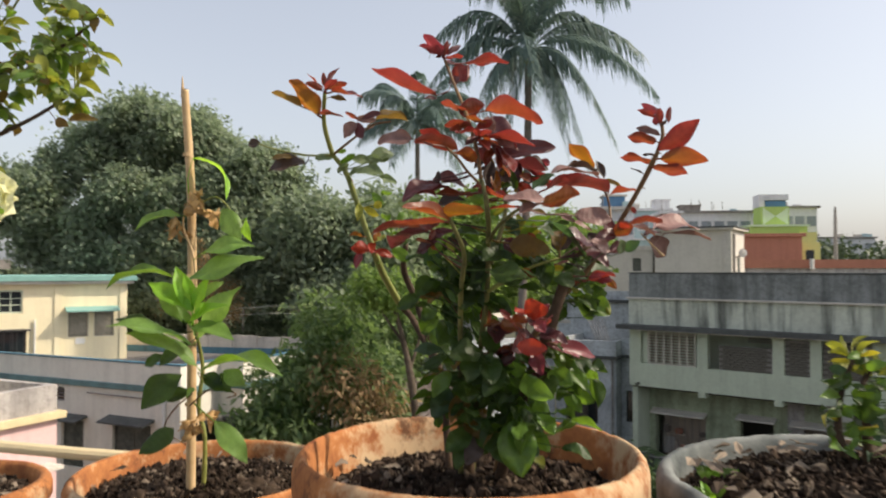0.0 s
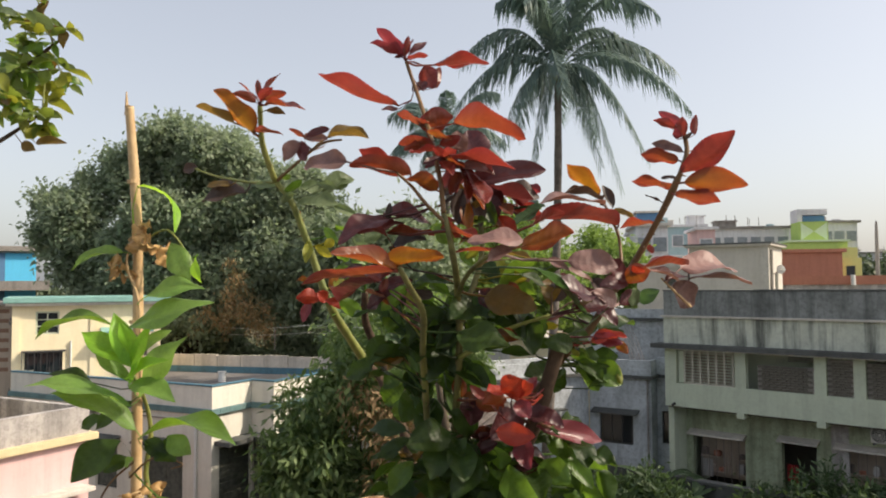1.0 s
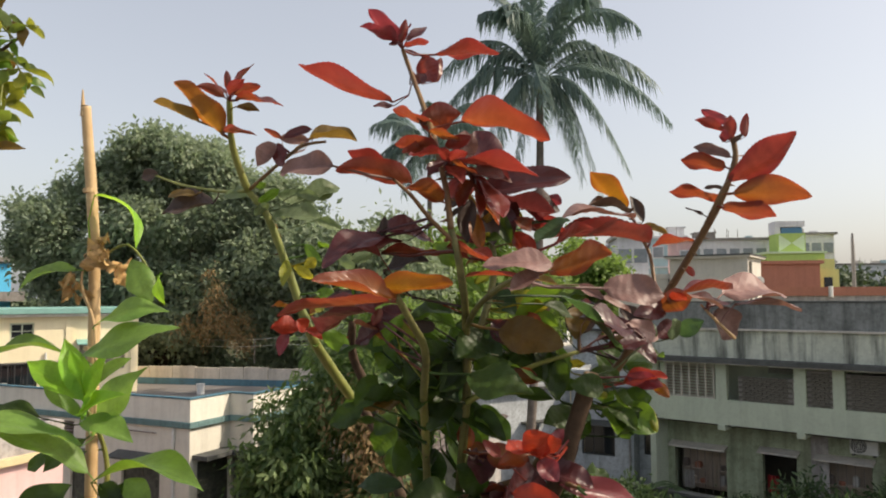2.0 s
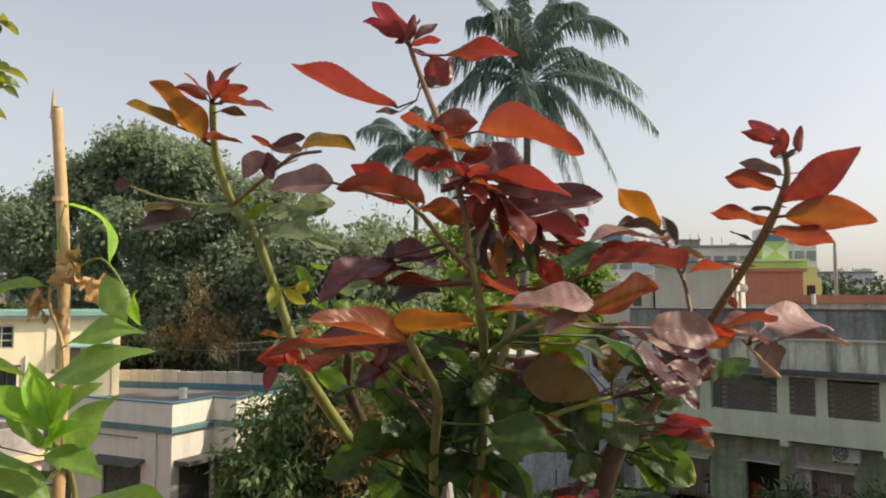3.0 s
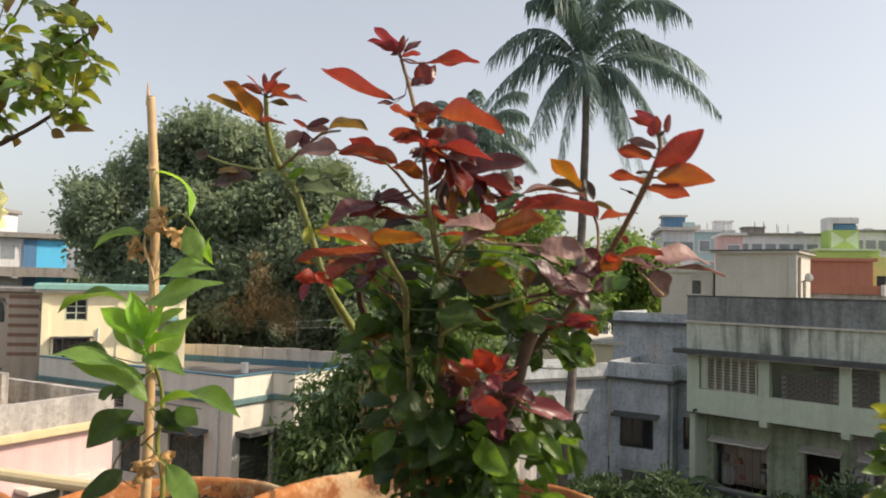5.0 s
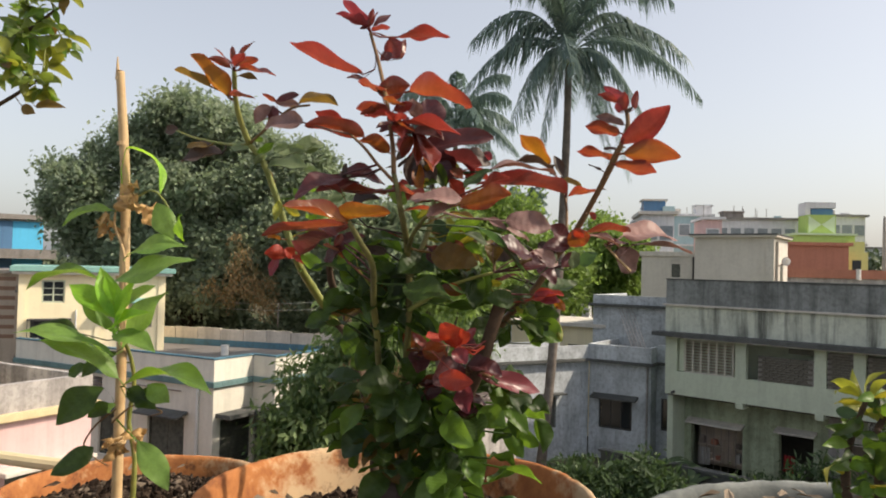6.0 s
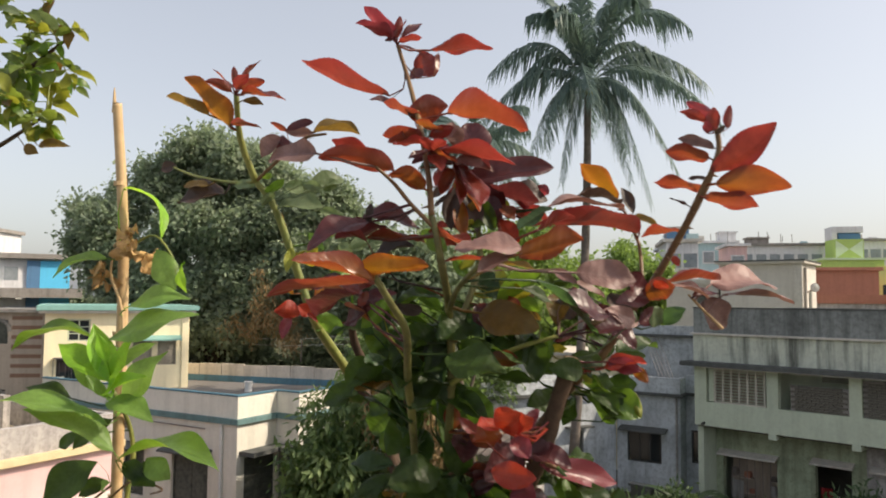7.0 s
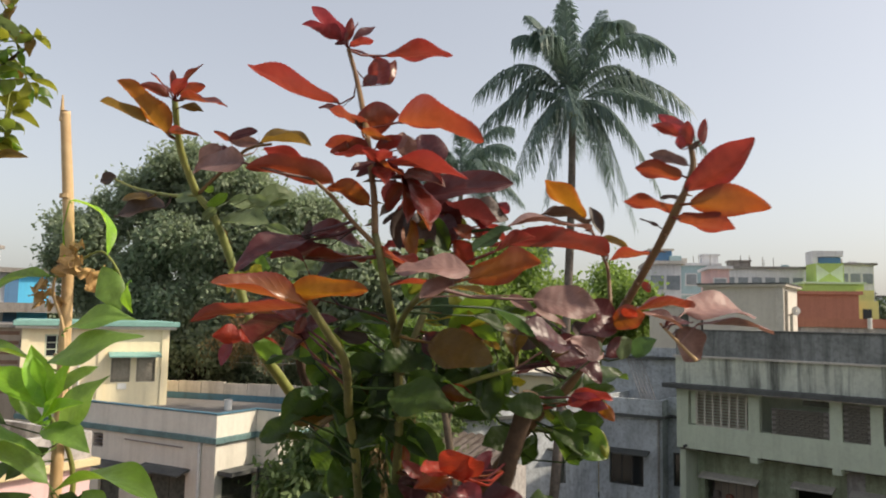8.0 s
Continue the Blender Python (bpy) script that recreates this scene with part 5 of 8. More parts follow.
rl(0.0950, -0.046, 0.1930, 0.1210, -0.056, 0.2020, 0.0176, "d", 49, 0.5, 0.04)
rl(0.1110, -0.042, 0.2140, 0.1240, -0.050, 0.2040, 0.0107, "k", 15, 0.5, 0.04)
rl(0.0020, -0.080, 0.1920, -0.0190, -0.090, 0.1810, 0.0153, "g", 18, 0.4, 0.04)
rl(0.0170, -0.084, 0.1850, 0.0420, -0.096, 0.1690, 0.0197, "g", 171, 0.4, 0.015)
rl(0.0130, -0.080, 0.1890, 0.0010, -0.092, 0.1650, 0.0176, "g", 21, 0.4, 0.05)
rl(0.0240, -0.078, 0.2000, 0.0060, -0.088, 0.2050, 0.0130, "g", 16, 0.4, 0.04)
rl(-0.0060, -0.082, 0.2030, -0.0240, -0.090, 0.2080, 0.0099, "k", 15, 0.5, 0.04)
rl(-0.0200, -0.080, 0.1730, -0.0050, -0.090, 0.1530, 0.0153, "g", 172, 0.4, 0.005)
rl(-0.0240, -0.086, 0.2100, -0.0410, -0.094, 0.1930, 0.0127, "G", 168, 0.4, 0.005)
rl(0.0400, -0.076, 0.1750, 0.0470, -0.080, 0.1940, 0.0124, "g", 18, 0.4, 0.04)
rl(0.0180, -0.074, 0.1550, 0.0340, -0.088, 0.1390, 0.0133, "g", 26, 0.4, 0.04)
rl(0.0060, -0.078, 0.1620, -0.0110, -0.088, 0.1450, 0.0130, "g", 21, 0.4, 0.04)
rl(-0.0410, -0.100, 0.2080, -0.0180, -0.110, 0.2140, 0.0103, "d", 35, 0.5, 0.04)
rl(-0.0680, -0.110, 0.2160, -0.0370, -0.122, 0.2140, 0.0200, "R", 72, 0.6, 0.05)
rl(-0.0550, -0.108, 0.2450, -0.0220, -0.118, 0.2510, 0.0189, "d", 108, 0.6, 0.015)
rl(-0.0350, -0.094, 0.2350, -0.0090, -0.104, 0.2420, 0.0172, "k", 57, 0.5, 0.04)
rl(0.0360, -0.080, 0.2140, 0.0510, -0.084, 0.2250, 0.0076, "y", 165, 0.5, -0.005)
rl(0.0410, -0.078, 0.2120, 0.0600, -0.084, 0.2150, 0.0081, "Y", 142, 0.5, -0.005)
rl(0.0440, -0.078, 0.2170, 0.0390, -0.082, 0.2310, 0.0074, "y", 13, 0.5, 0.02)
rl(0.0490, -0.076, 0.2120, 0.0660, -0.086, 0.2040, 0.0085, "G", 159, 0.5, 0.005)
rl(-0.1100, 0.010, 0.2440, -0.0930, 0.004, 0.2350, 0.0081, "Y", 163, 0.5, -0.015)
rl(-0.1150, 0.010, 0.2480, -0.1150, 0.000, 0.2290, 0.0086, "y", 11, 0.4, 0.02)
rl(-0.1010, 0.008, 0.2590, -0.0880, 0.002, 0.2430, 0.0086, "G", 162, 0.4, -0.005)
rl(-0.0310, -0.082, 0.2060, -0.0170, -0.090, 0.1970, 0.0074, "y", 167, 0.5, -0.005)
rl(0.0220, -0.088, 0.2240, 0.0130, -0.092, 0.2360, 0.0073, "G", 12, 0.4, 0.02)
rl(0.0160, -0.090, 0.2280, 0.0270, -0.096, 0.2370, 0.0062, "y", 163, 0.4, -0.015)
rl(-0.0540, -0.094, 0.2250, -0.0680, -0.104, 0.2180, 0.0074, "k", 13, 0.5, 0.04)
rl(-0.0300, -0.100, 0.2240, -0.0440, -0.110, 0.2130, 0.0082, "R", 21, 0.5, 0.04)
rl(-0.0600, -0.060, 0.1880, -0.0750, -0.066, 0.2010, 0.0119, "G", 168, 0.4, 0.005)
rl(-0.0380, -0.070, 0.1720, -0.0530, -0.080, 0.1570, 0.0166, "g", 19, 0.4, 0.05)
rl(-0.0250, -0.074, 0.1690, -0.0160, -0.086, 0.1500, 0.0121, "G", 162, 0.4, 0.015)
rl(-0.0030, -0.050, 0.0290, -0.0250, -0.064, 0.0110, 0.0208, "g", 27, 0.4, 0.05)
rl(0.0010, -0.052, 0.0400, -0.0200, -0.066, 0.0510, 0.0197, "g", 25, 0.4, 0.05)
rl(0.0070, -0.050, 0.0240, -0.0060, -0.062, -0.0020, 0.0186, "k", 28, 0.4, 0.05)
rl(0.0100, -0.054, 0.0380, 0.0180, -0.070, 0.0130, 0.0228, "g", 178, 0.4, 0.015)
rl(0.0050, -0.060, 0.0630, -0.0200, -0.074, 0.0700, 0.0205, "g", 23, 0.4, 0.05)
rl(0.0130, -0.060, 0.0680, 0.0370, -0.078, 0.0540, 0.0237, "g", 176, 0.4, 0.015)
rl(0.0020, -0.062, 0.0840, -0.0170, -0.074, 0.0960, 0.0183, "k", 22, 0.4, 0.05)
rl(0.0110, -0.062, 0.0940, -0.0030, -0.076, 0.0710, 0.0194, "g", 22, 0.4, 0.05)
rl(0.0170, -0.048, 0.0180, 0.0330, -0.060, -0.0020, 0.0165, "g", 28, 0.4, 0.05)
rl(-0.0050, -0.044, 0.0170, -0.0160, -0.056, -0.0070, 0.0166, "g", 28, 0.4, 0.05)
rl(0.0330, -0.060, 0.0940, 0.0500, -0.074, 0.0700, 0.0184, "G", 174, 0.4, 0.015)
rl(0.0220, -0.066, 0.1050, 0.0060, -0.074, 0.1220, 0.0183, "g", 20, 0.4, 0.05)
rl(0.0290, -0.050, 0.0290, 0.0460, -0.062, 0.0220, 0.0154, "k", 27, 0.4, 0.04)
rl(0.0540, -0.050, 0.0290, 0.0710, -0.062, 0.0110, 0.0143, "G", 179, 0.4, 0.015)
rl(-0.0220, -0.050, 0.0660, -0.0380, -0.062, 0.0420, 0.0219, "T", 24, 0.4, 0.06)
rl(0.0880, -0.046, 0.0710, 0.1020, -0.056, 0.0460, 0.0144, "G", 176, 0.5, 0.015)
rl(0.0930, -0.046, 0.0660, 0.1140, -0.056, 0.0560, 0.0133, "G", 176, 0.5, 0.015)


def thorn(p, d):
    bm = bmesh.new()
    bmesh.ops.create_cone(bm, segments=6, radius1=0.0011, radius2=0.0001, depth=0.0055, cap_ends=True,
                          matrix=Matrix.Translation(Vector(p) + Vector(d) * 0.0030) @ Vector(d).to_track_quat("Z", "Y").to_matrix().to_4x4())
    part("thorn", bm, RED_STEM, rose)


rt = random.Random(5)
for a, b, n in (((0.140, -0.051, 0.225), (0.161, -0.074, 0.270), 5), ((0.161, -0.074, 0.270), (0.170, -0.079, 0.293), 2), ((0.004, -0.133, 0.256), (-0.001, -0.120, 0.291), 3), ((-0.006, -0.105, 0.313), (-0.012, -0.088, 0.333), 2),
                ((-0.098, 0.018, 0.194), (-0.111, 0.016, 0.230), 2), ((-0.111, 0.016, 0.230), (-0.121, 0.011, 0.261), 2), ((-0.121, 0.011, 0.261), (-0.129, 0.006, 0.282), 2)):
    for i in range(n):
        q = Vector(a).lerp(Vector(b), (i + 0.5) / n)
        ang = rt.random() * 6.28
        thorn(q, Vector((math.cos(ang), math.sin(ang) * 0.6, -0.25)).normalized())

# leaves in loose clumps round the old stems: (centre, spread, count, leaf kinds, length)
rf = random.Random(11)
for c0, sp, n, keys, ln in (
        ((0.010, -0.066, 0.182), (0.056, 0.026, 0.034), 56, "ggTgggbgGgkg", (0.020, 0.034)),
        ((0.006, -0.052, 0.058), (0.036, 0.030, 0.042), 100, "gggggggTbgG", (0.018, 0.032)),
        ((0.055, -0.070, 0.045), (0.030, 0.030, 0.030), 14, "gGGggG", (0.022, 0.036)),
        ((0.096, -0.050, 0.150), (0.024, 0.022, 0.026), 12, "gggGgT", (0.018, 0.030)),
        ((0.088, -0.062, 0.092), (0.022, 0.025, 0.024), 12, "ggGggG", (0.020, 0.034)),
        ((-0.016, -0.044, 0.146), (0.032, 0.025, 0.034), 20, "ggTgGgb", (0.018, 0.032)),
        ((0.048, -0.075, 0.110), (0.028, 0.020, 0.030), 10, "dgrdRg", (0.020, 0.034)),
        ((0.092, -0.060, 0.200), (0.030, 0.025, 0.016), 8, "dkgdbgd", (0.020, 0.030)),
        ((-0.092, 0.015, 0.222), (0.018, 0.020, 0.035), 12, "yGqygGO", (0.012, 0.022)),
        ((0.030, -0.070, 0.265), (0.020, 0.015, 0.020), 12, "dbrdkyo", (0.014, 0.026))):
    for i in range(n):
        u = Vector([max(-1.05, min(1.05, rf.gauss(0, 0.55))) for k in range(3)])
        c = Vector(c0) + Vector((u.x * sp[0], u.y * sp[1], u.z * sp[2]))
        d = Vector((u.x + rf.uniform(-1, 1), u.y * 0.6 + rf.uniform(-0.9, 0.6), rf.uniform(-0.8, 0.3))).normalized() * rf.uniform(*ln) * 0.9
        e = c + d
        rl(c.x, c.y, c.z, e.x, e.y, e.z, d.length * rf.uniform(0.50, 0.70), rf.choice(keys), rf.choice((rf.uniform(15, 75), rf.uniform(95, 130))), rf.uniform(0.2, 0.9), rf.uniform(-0.06, 0.10), rf.uniform(0.10, 0.26))

# ---------------------------------------------------------------- seedling on a stick
SO = (-0.332, 1.064, 7.719)
seedling = thing("seedling", SO, "green broad-leaved seedling with dry withered tips in a terracotta pot", "potted plant")
stick = thing("plant_stick", SO, "pale split bamboo stick pushed into the soil", "stick")
part("cane", tube([(-0.001, -0.064, -0.06), (-0.001, -0.064, 0.186), (-0.003, -0.064, 0.366), (-0.008, -0.076, 0.500), (-0.0085, -0.078, 0.514)], [0.0062, 0.0060, 0.0056, 0.0050, 0.0048], 10, 0.06), BAMBOO, stick, smooth=True)
part("split_tip", tube([(-0.0105, -0.079, 0.505), (-0.0112, -0.0795, 0.532)], [0.0030, 0.0006], 6), BAMBOO, stick, "broken pointed end")
for z in (0.10, 0.27, 0.43):
    part("cane_node", tube([(-0.002 - z * 0.01, -0.064 if z < 0.4 else -0.070, z - 0.002), (-0.002 - z * 0.01, -0.064 if z < 0.4 else -0.070, z + 0.002)], [0.0064, 0.0064], 10), BAMBOO, stick)
stem([(0.010, -0.048, -0.03), (0.013, -0.050, 0.050), (0.004, -0.050, 0.095), (0.010, -0.052, 0.140), (0.008, -0.060, 0.175), (0.011, -0.100, 0.213)], 0.0034, 0.0022, GREEN_STEM, seedling)
stem([(0.012, -0.085, 0.20), (0.006, -0.078, 0.29), (-0.010, -0.076, 0.335), (-0.004, -0.070, 0.368)], 0.0018, 0.0012, BAMBOO, seedling, "withered_shoot")
stem([(0.006, -0.058, 0.366), (0.030, -0.060, 0.375), (0.055, -0.070, 0.350), (0.06, -0.08, 0.33)], 0.0014, 0.0009, GREEN_STEM, seedling, "twig")
stem([(0.010, -0.105, 0.105), (0.040, -0.110, 0.128), (0.072, -0.115, 0.122), (0.060, -0.115, 0.117)], 0.0013, 0.0008, RED_STEM, seedling, "tendril", 6)
stem([(0.012, -0.100, 0.12), (-0.010, -0.105, 0.10), (-0.020, -0.107, 0.075), (0.005, -0.100, 0.055)], 0.0013, 0.0009, RED_STEM, seedling, "tendril", 6)


def sl(bx, by, bz, tx, ty, tz, w, key, tilt, fold, bend):
    """A seedling leaf: long, smooth-edged, tapering to both ends, arching over."""
    leaf_count[0] += 1
    b, t = Vector((bx, by, bz)), Vector((tx, ty, tz))
    foot = min(stem_points[seedling.name], key=lambda p: (p - b).length + (0.6 * (p.z - b.z) if p.z > b.z else 0))
    me = rose_blade(b, t, w, Vector((0, -math.cos(radians(tilt)), math.sin(radians(tilt)))), fold, bend, leaf_count[0], foot if (foot - b).length < 0.07 else None, 30, 0.0, (0.84, 1.0), 0.05)
    me.materials.append(M[key])
    return part("leaf", me, None, seedling)


sl(0.0030, -0.079, 0.4240, 0.0530, -0.089, 0.3710, 0.0294, "h", 102, 0.3, 0.22)
sl(0.0460, -0.089, 0.3580, 0.0740, -0.104, 0.3170, 0.0281, "S", 15, 0.2, 0.04)
sl(0.0800, -0.099, 0.3450, 0.0910, -0.109, 0.3130, 0.0141, "h", 130, 0.3, -0.25)
sl(-0.0120, -0.079, 0.3490, -0.0740, -0.074, 0.3270, 0.0264, "S", 55, 0.4, 0.12)
sl(0.0170, -0.099, 0.2950, 0.0950, -0.114, 0.3070, 0.0321, "S", 54, 0.3, 0.12)
sl(0.0080, -0.109, 0.2660, 0.1090, -0.134, 0.2970, 0.0434, "S", 50, 0.25, 0.05)
sl(0.0180, -0.119, 0.2230, -0.0080, -0.109, 0.2820, 0.0261, "h", 66, 0.4, 0.02)
sl(0.0190, -0.124, 0.2260, -0.0410, -0.114, 0.2620, 0.0283, "h", 55, 0.4, 0.05)
sl(0.0190, -0.119, 0.2300, 0.0390, -0.119, 0.2710, 0.0182, "h", 34, 0.4, 0.02)
sl(0.0180, -0.134, 0.2130, 0.0740, -0.159, 0.2360, 0.0262, "h", 52, 0.35, 0.08)
sl(0.0030, -0.114, 0.2130, -0.0330, -0.099, 0.2460, 0.0204, "S", 44, 0.4, 0.02)
sl(0.0090, -0.104, 0.2370, 0.0490, -0.094, 0.2640, 0.0197, "S", 39, 0.3, 0.04)
sl(0.0250, -0.119, 0.1920, 0.0870, -0.139, 0.2580, 0.0371, "S", 39, 0.3, 0.04)
sl(0.0190, -0.129, 0.2060, 0.0800, -0.159, 0.1970, 0.0274, "S", 56, 0.35, 0.08)
sl(-0.0090, -0.104, 0.2670, -0.1010, -0.099, 0.2540, 0.0372, "G", 87, 0.5, 0.14)
sl(0.0190, -0.124, 0.1840, -0.0730, -0.164, 0.2130, 0.0418, "S", 76, 0.4, 0.08)
sl(0.0230, -0.119, 0.1580, -0.0540, -0.144, 0.2050, 0.0374, "S", 68, 0.4, 0.06)
sl(0.0230, -0.114, 0.1480, 0.1360, -0.134, 0.1450, 0.0459, "G", 84, 0.4, 0.14)
sl(-0.0460, -0.079, 0.2030, -0.0970, -0.079, 0.2150, 0.0210, "g", 54, 0.3, 0.05)
sl(-0.0310, -0.084, 0.1670, -0.0570, -0.079, 0.1520, 0.0175, "g", 27, 0.3, 0.03)
sl(0.0590, -0.124, 0.1530, 0.0880, -0.134, 0.1360, 0.0234, "S", 29, 0.3, 0.03)
sl(0.0290, -0.109, 0.1460, 0.0580, -0.119, 0.1300, 0.0191, "g", 29, 0.5, 0.05)
sl(0.0190, -0.129, 0.2460, 0.0130, -0.139, 0.2740, 0.0121, "h", 55, 0.5, 0)
sl(0.0250, -0.139, 0.2130, 0.0420, -0.149, 0.2420, 0.0140, "h", 58, 0.5, 0)
sl(0.0200, -0.129, 0.2120, 0.0060, -0.144, 0.2350, 0.0123, "S", 43, 0.5, 0.04)
sl(0.0020, -0.109, 0.1450, -0.0430, -0.129, 0.1060, 0.0370, "g", 26, 0.35, 0.05)
sl(0.0070, -0.099, 0.1250, -0.0170, -0.109, 0.1110, 0.0195, "g", 26, 0.4, 0.03)
sl(-0.0080, -0.109, 0.0780, -0.0400, -0.139, 0.0530, 0.0294, "g", 29, 0.3, 0.04)
sl(0.0450, -0.114, 0.0880, 0.0940, -0.144, 0.0440, 0.0289, "S", 47, 0.3, -0.05)
sl(0.0050, -0.089, 0.1840, -0.0310, -0.099, 0.1540, 0.0213, "g", 23, 0.35, 0.04)
sl(0.0430, -0.109, 0.1420, 0.0680, -0.124, 0.1270, 0.0267, "g", 25, 0.4, 0.03)
sl(0.0090, -0.114, 0.1200, 0.0260, -0.129, 0.1300, 0.0103, "S", 26, 0.4, 0)
rd = random.Random(3)
for c, n, s in (((0.006, -0.074, 0.366), 9, 0.020), ((0.028, -0.074, 0.352), 6, 0.022), ((-0.016, -0.074, 0.330), 8, 0.018), ((0.008, -0.090, 0.075), 9, 0.020), ((0.030, -0.090, 0.090), 4, 0.018)):
    for i in range(n):
        d = Vector((rd.uniform(-1, 1), rd.uniform(-1, 1), rd.uniform(-1, 0.5))).normalized() * s * rd.uniform(0.6, 1.2)
        b = Vector(c) + Vector((rd.uniform(-1, 1), rd.uniform(-1, 1), rd.uniform(-1, 1))) * 0.006
        add_leaf(seedling, b, b + d, rd.uniform(0.006, 0.014), "dry", rd.uniform(-40, 60), 0.12, 0.8, 0.3, 0.5, name="withered_leaf", stalked=False)
for c in ((-0.002, -0.066, 0.362), (0.004, -0.078, 0.078)):
    for k in range(3):
        bm = bmesh.new()
        pts = [(c[0] + 0.0085 * math.cos(a), c[1] + 0.011 * math.sin(a), c[2] + 0.003 * (k - 1) + 0.003 * math.sin(a + k)) for a in [6.2832 * i / 10 for i in range(11)]]
        part("tie_string", tube(pts, 0.0011, 6), BAMBOO, stick)

# ---------------------------------------------------------------- tall bush at the terrace's end, with a pale yellow bloom
UO = (-1.0, 1.5, 8.0)
bush = thing("flowering_bush", (UO[0], UO[1], UO[2]), "tall leafy rose shrub with yellowish shoots and a pale yellow bloom", "shrub")
stem([(-0.10, -0.10, -0.53), (-0.05, -0.06, 0.0), (0.06, -0.05, 0.21), (0.150, -0.050, 0.261), (0.222, -0.070, 0.288), (0.284, -0.080, 0.322), (0.301, -0.080, 0.337)], 0.008, 0.0016, WOOD_STEM, bush)
stem([(-0.05, -0.06, 0.0), (0.02, -0.03, 0.30), (0.144, -0.040, 0.385), (0.254, -0.070, 0.414), (0.308, -0.080, 0.445), (0.333, -0.080, 0.465), (0.340, -0.080, 0.481)], 0.006, 0.0014, WOOD_STEM, bush)
stem([(0.02, -0.03, 0.30), (0.10, -0.05, 0.42), (0.17, -0.06, 0.50), (0.22, -0.07, 0.58)], 0.004, 0.0014, GREEN_STEM, bush)
stem([(-0.05, -0.06, 0.0), (0.08, -0.10, 0.06), (0.17, -0.14, 0.10), (0.205, -0.15, 0.125)], 0.004, 0.0020, GREEN_STEM, bush)
stem([(0.144, -0.040, 0.385), (0.20, -0.06, 0.375), (0.26, -0.08, 0.40), (0.33, -0.08, 0.41)], 0.0022, 0.0010, GREEN_STEM, bush)


def ul(bx, by, bz, tx, ty, tz, w, key, tilt):
    add_leaf(bush, (bx, by, bz), (tx, ty, tz), w, key, tilt, 0.05, 0.3, 0.12, 0.09)


ul(0.220, -0.080, 0.532, 0.242, -0.080, 0.480, 0.0150, "u", 0)
ul(0.257, -0.080, 0.502, 0.298, -0.080, 0.481, 0.0142, "y", 138)
ul(0.338, -0.080, 0.481, 0.305, -0.070, 0.506, 0.0094, "u", 10)
ul(0.338, -0.080, 0.481, 0.310, -0.080, 0.485, 0.0115, "b", 20)
ul(0.338, -0.080, 0.479, 0.313, -0.090, 0.469, 0.0106, "b", 20)
ul(0.340, -0.080, 0.481, 0.385, -0.100, 0.451, 0.0148, "y", 148)
ul(0.340, -0.080, 0.483, 0.371, -0.100, 0.474, 0.0182, "y", 128)
ul(0.340, -0.080, 0.477, 0.340, -0.090, 0.444, 0.0183, "b", 0)
ul(0.299, -0.080, 0.459, 0.293, -0.080, 0.429, 0.0184, "G", 0)
ul(0.315, -0.080, 0.457, 0.327, -0.080, 0.429, 0.0127, "G", 10)
ul(0.293, -0.080, 0.435, 0.237, -0.070, 0.457, 0.0125, "u", 20)
ul(0.295, -0.080, 0.433, 0.336, -0.090, 0.416, 0.0106, "u", 20)
ul(0.293, -0.080, 0.431, 0.278, -0.080, 0.445, 0.0133, "u", 138)
ul(0.230, -0.100, 0.435, 0.266, -0.090, 0.417, 0.0152, "u", 30)
ul(0.344, -0.080, 0.408, 0.403, -0.090, 0.380, 0.0142, "y", 138)
ul(0.340, -0.090, 0.403, 0.342, -0.100, 0.369, 0.0225, "y", 158)
ul(0.312, -0.080, 0.409, 0.296, -0.080, 0.382, 0.0254, "u", 10)
ul(0.281, -0.080, 0.401, 0.287, -0.090, 0.351, 0.0249, "G", 0)
ul(0.246, -0.080, 0.365, 0.223, -0.080, 0.349, 0.0356, "G", 10)
ul(0.254, -0.080, 0.353, 0.228, -0.080, 0.326, 0.0199, "y", 148)
ul(0.254, -0.080, 0.334, 0.277, -0.090, 0.291, 0.0212, "y", 158)
ul(0.301, -0.080, 0.337, 0.269, -0.080, 0.336, 0.0085, "y", 138)
ul(0.305, -0.080, 0.335, 0.346, -0.090, 0.315, 0.0142, "y", 138)
ul(0.305, -0.080, 0.335, 0.309, -0.090, 0.301, 0.0129, "y", 158)
ul(0.303, -0.080, 0.337, 0.308, -0.080, 0.360, 0.0075, "y", 148)
ul(0.291, -0.080, 0.280, 0.350, -0.090, 0.279, 0.0195, "b", 20)
ul(0.265, -0.080, 0.281, 0.290, -0.080, 0.268, 0.0203, "b", 10)
ul(0.234, -0.070, 0.408, 0.291, -0.080, 0.395, 0.0267, "G", 20)
ul(0.244, -0.070, 0.418, 0.222, -0.080, 0.394, 0.0303, "G", 20)
ul(0.262, -0.080, 0.385, 0.236, -0.070, 0.378, 0.0306, "G", 10)
ul(0.284, -0.070, 0.420, 0.320, -0.080, 0.410, 0.0232, "G", 30)
ul(0.216, -0.060, 0.430, 0.264, -0.070, 0.416, 0.0254, "G", 30)
ru = random.Random(21)
anchors = [p for p in stem_points["flowering_bush"] if p.x > -0.02 and p.z > 0.05]
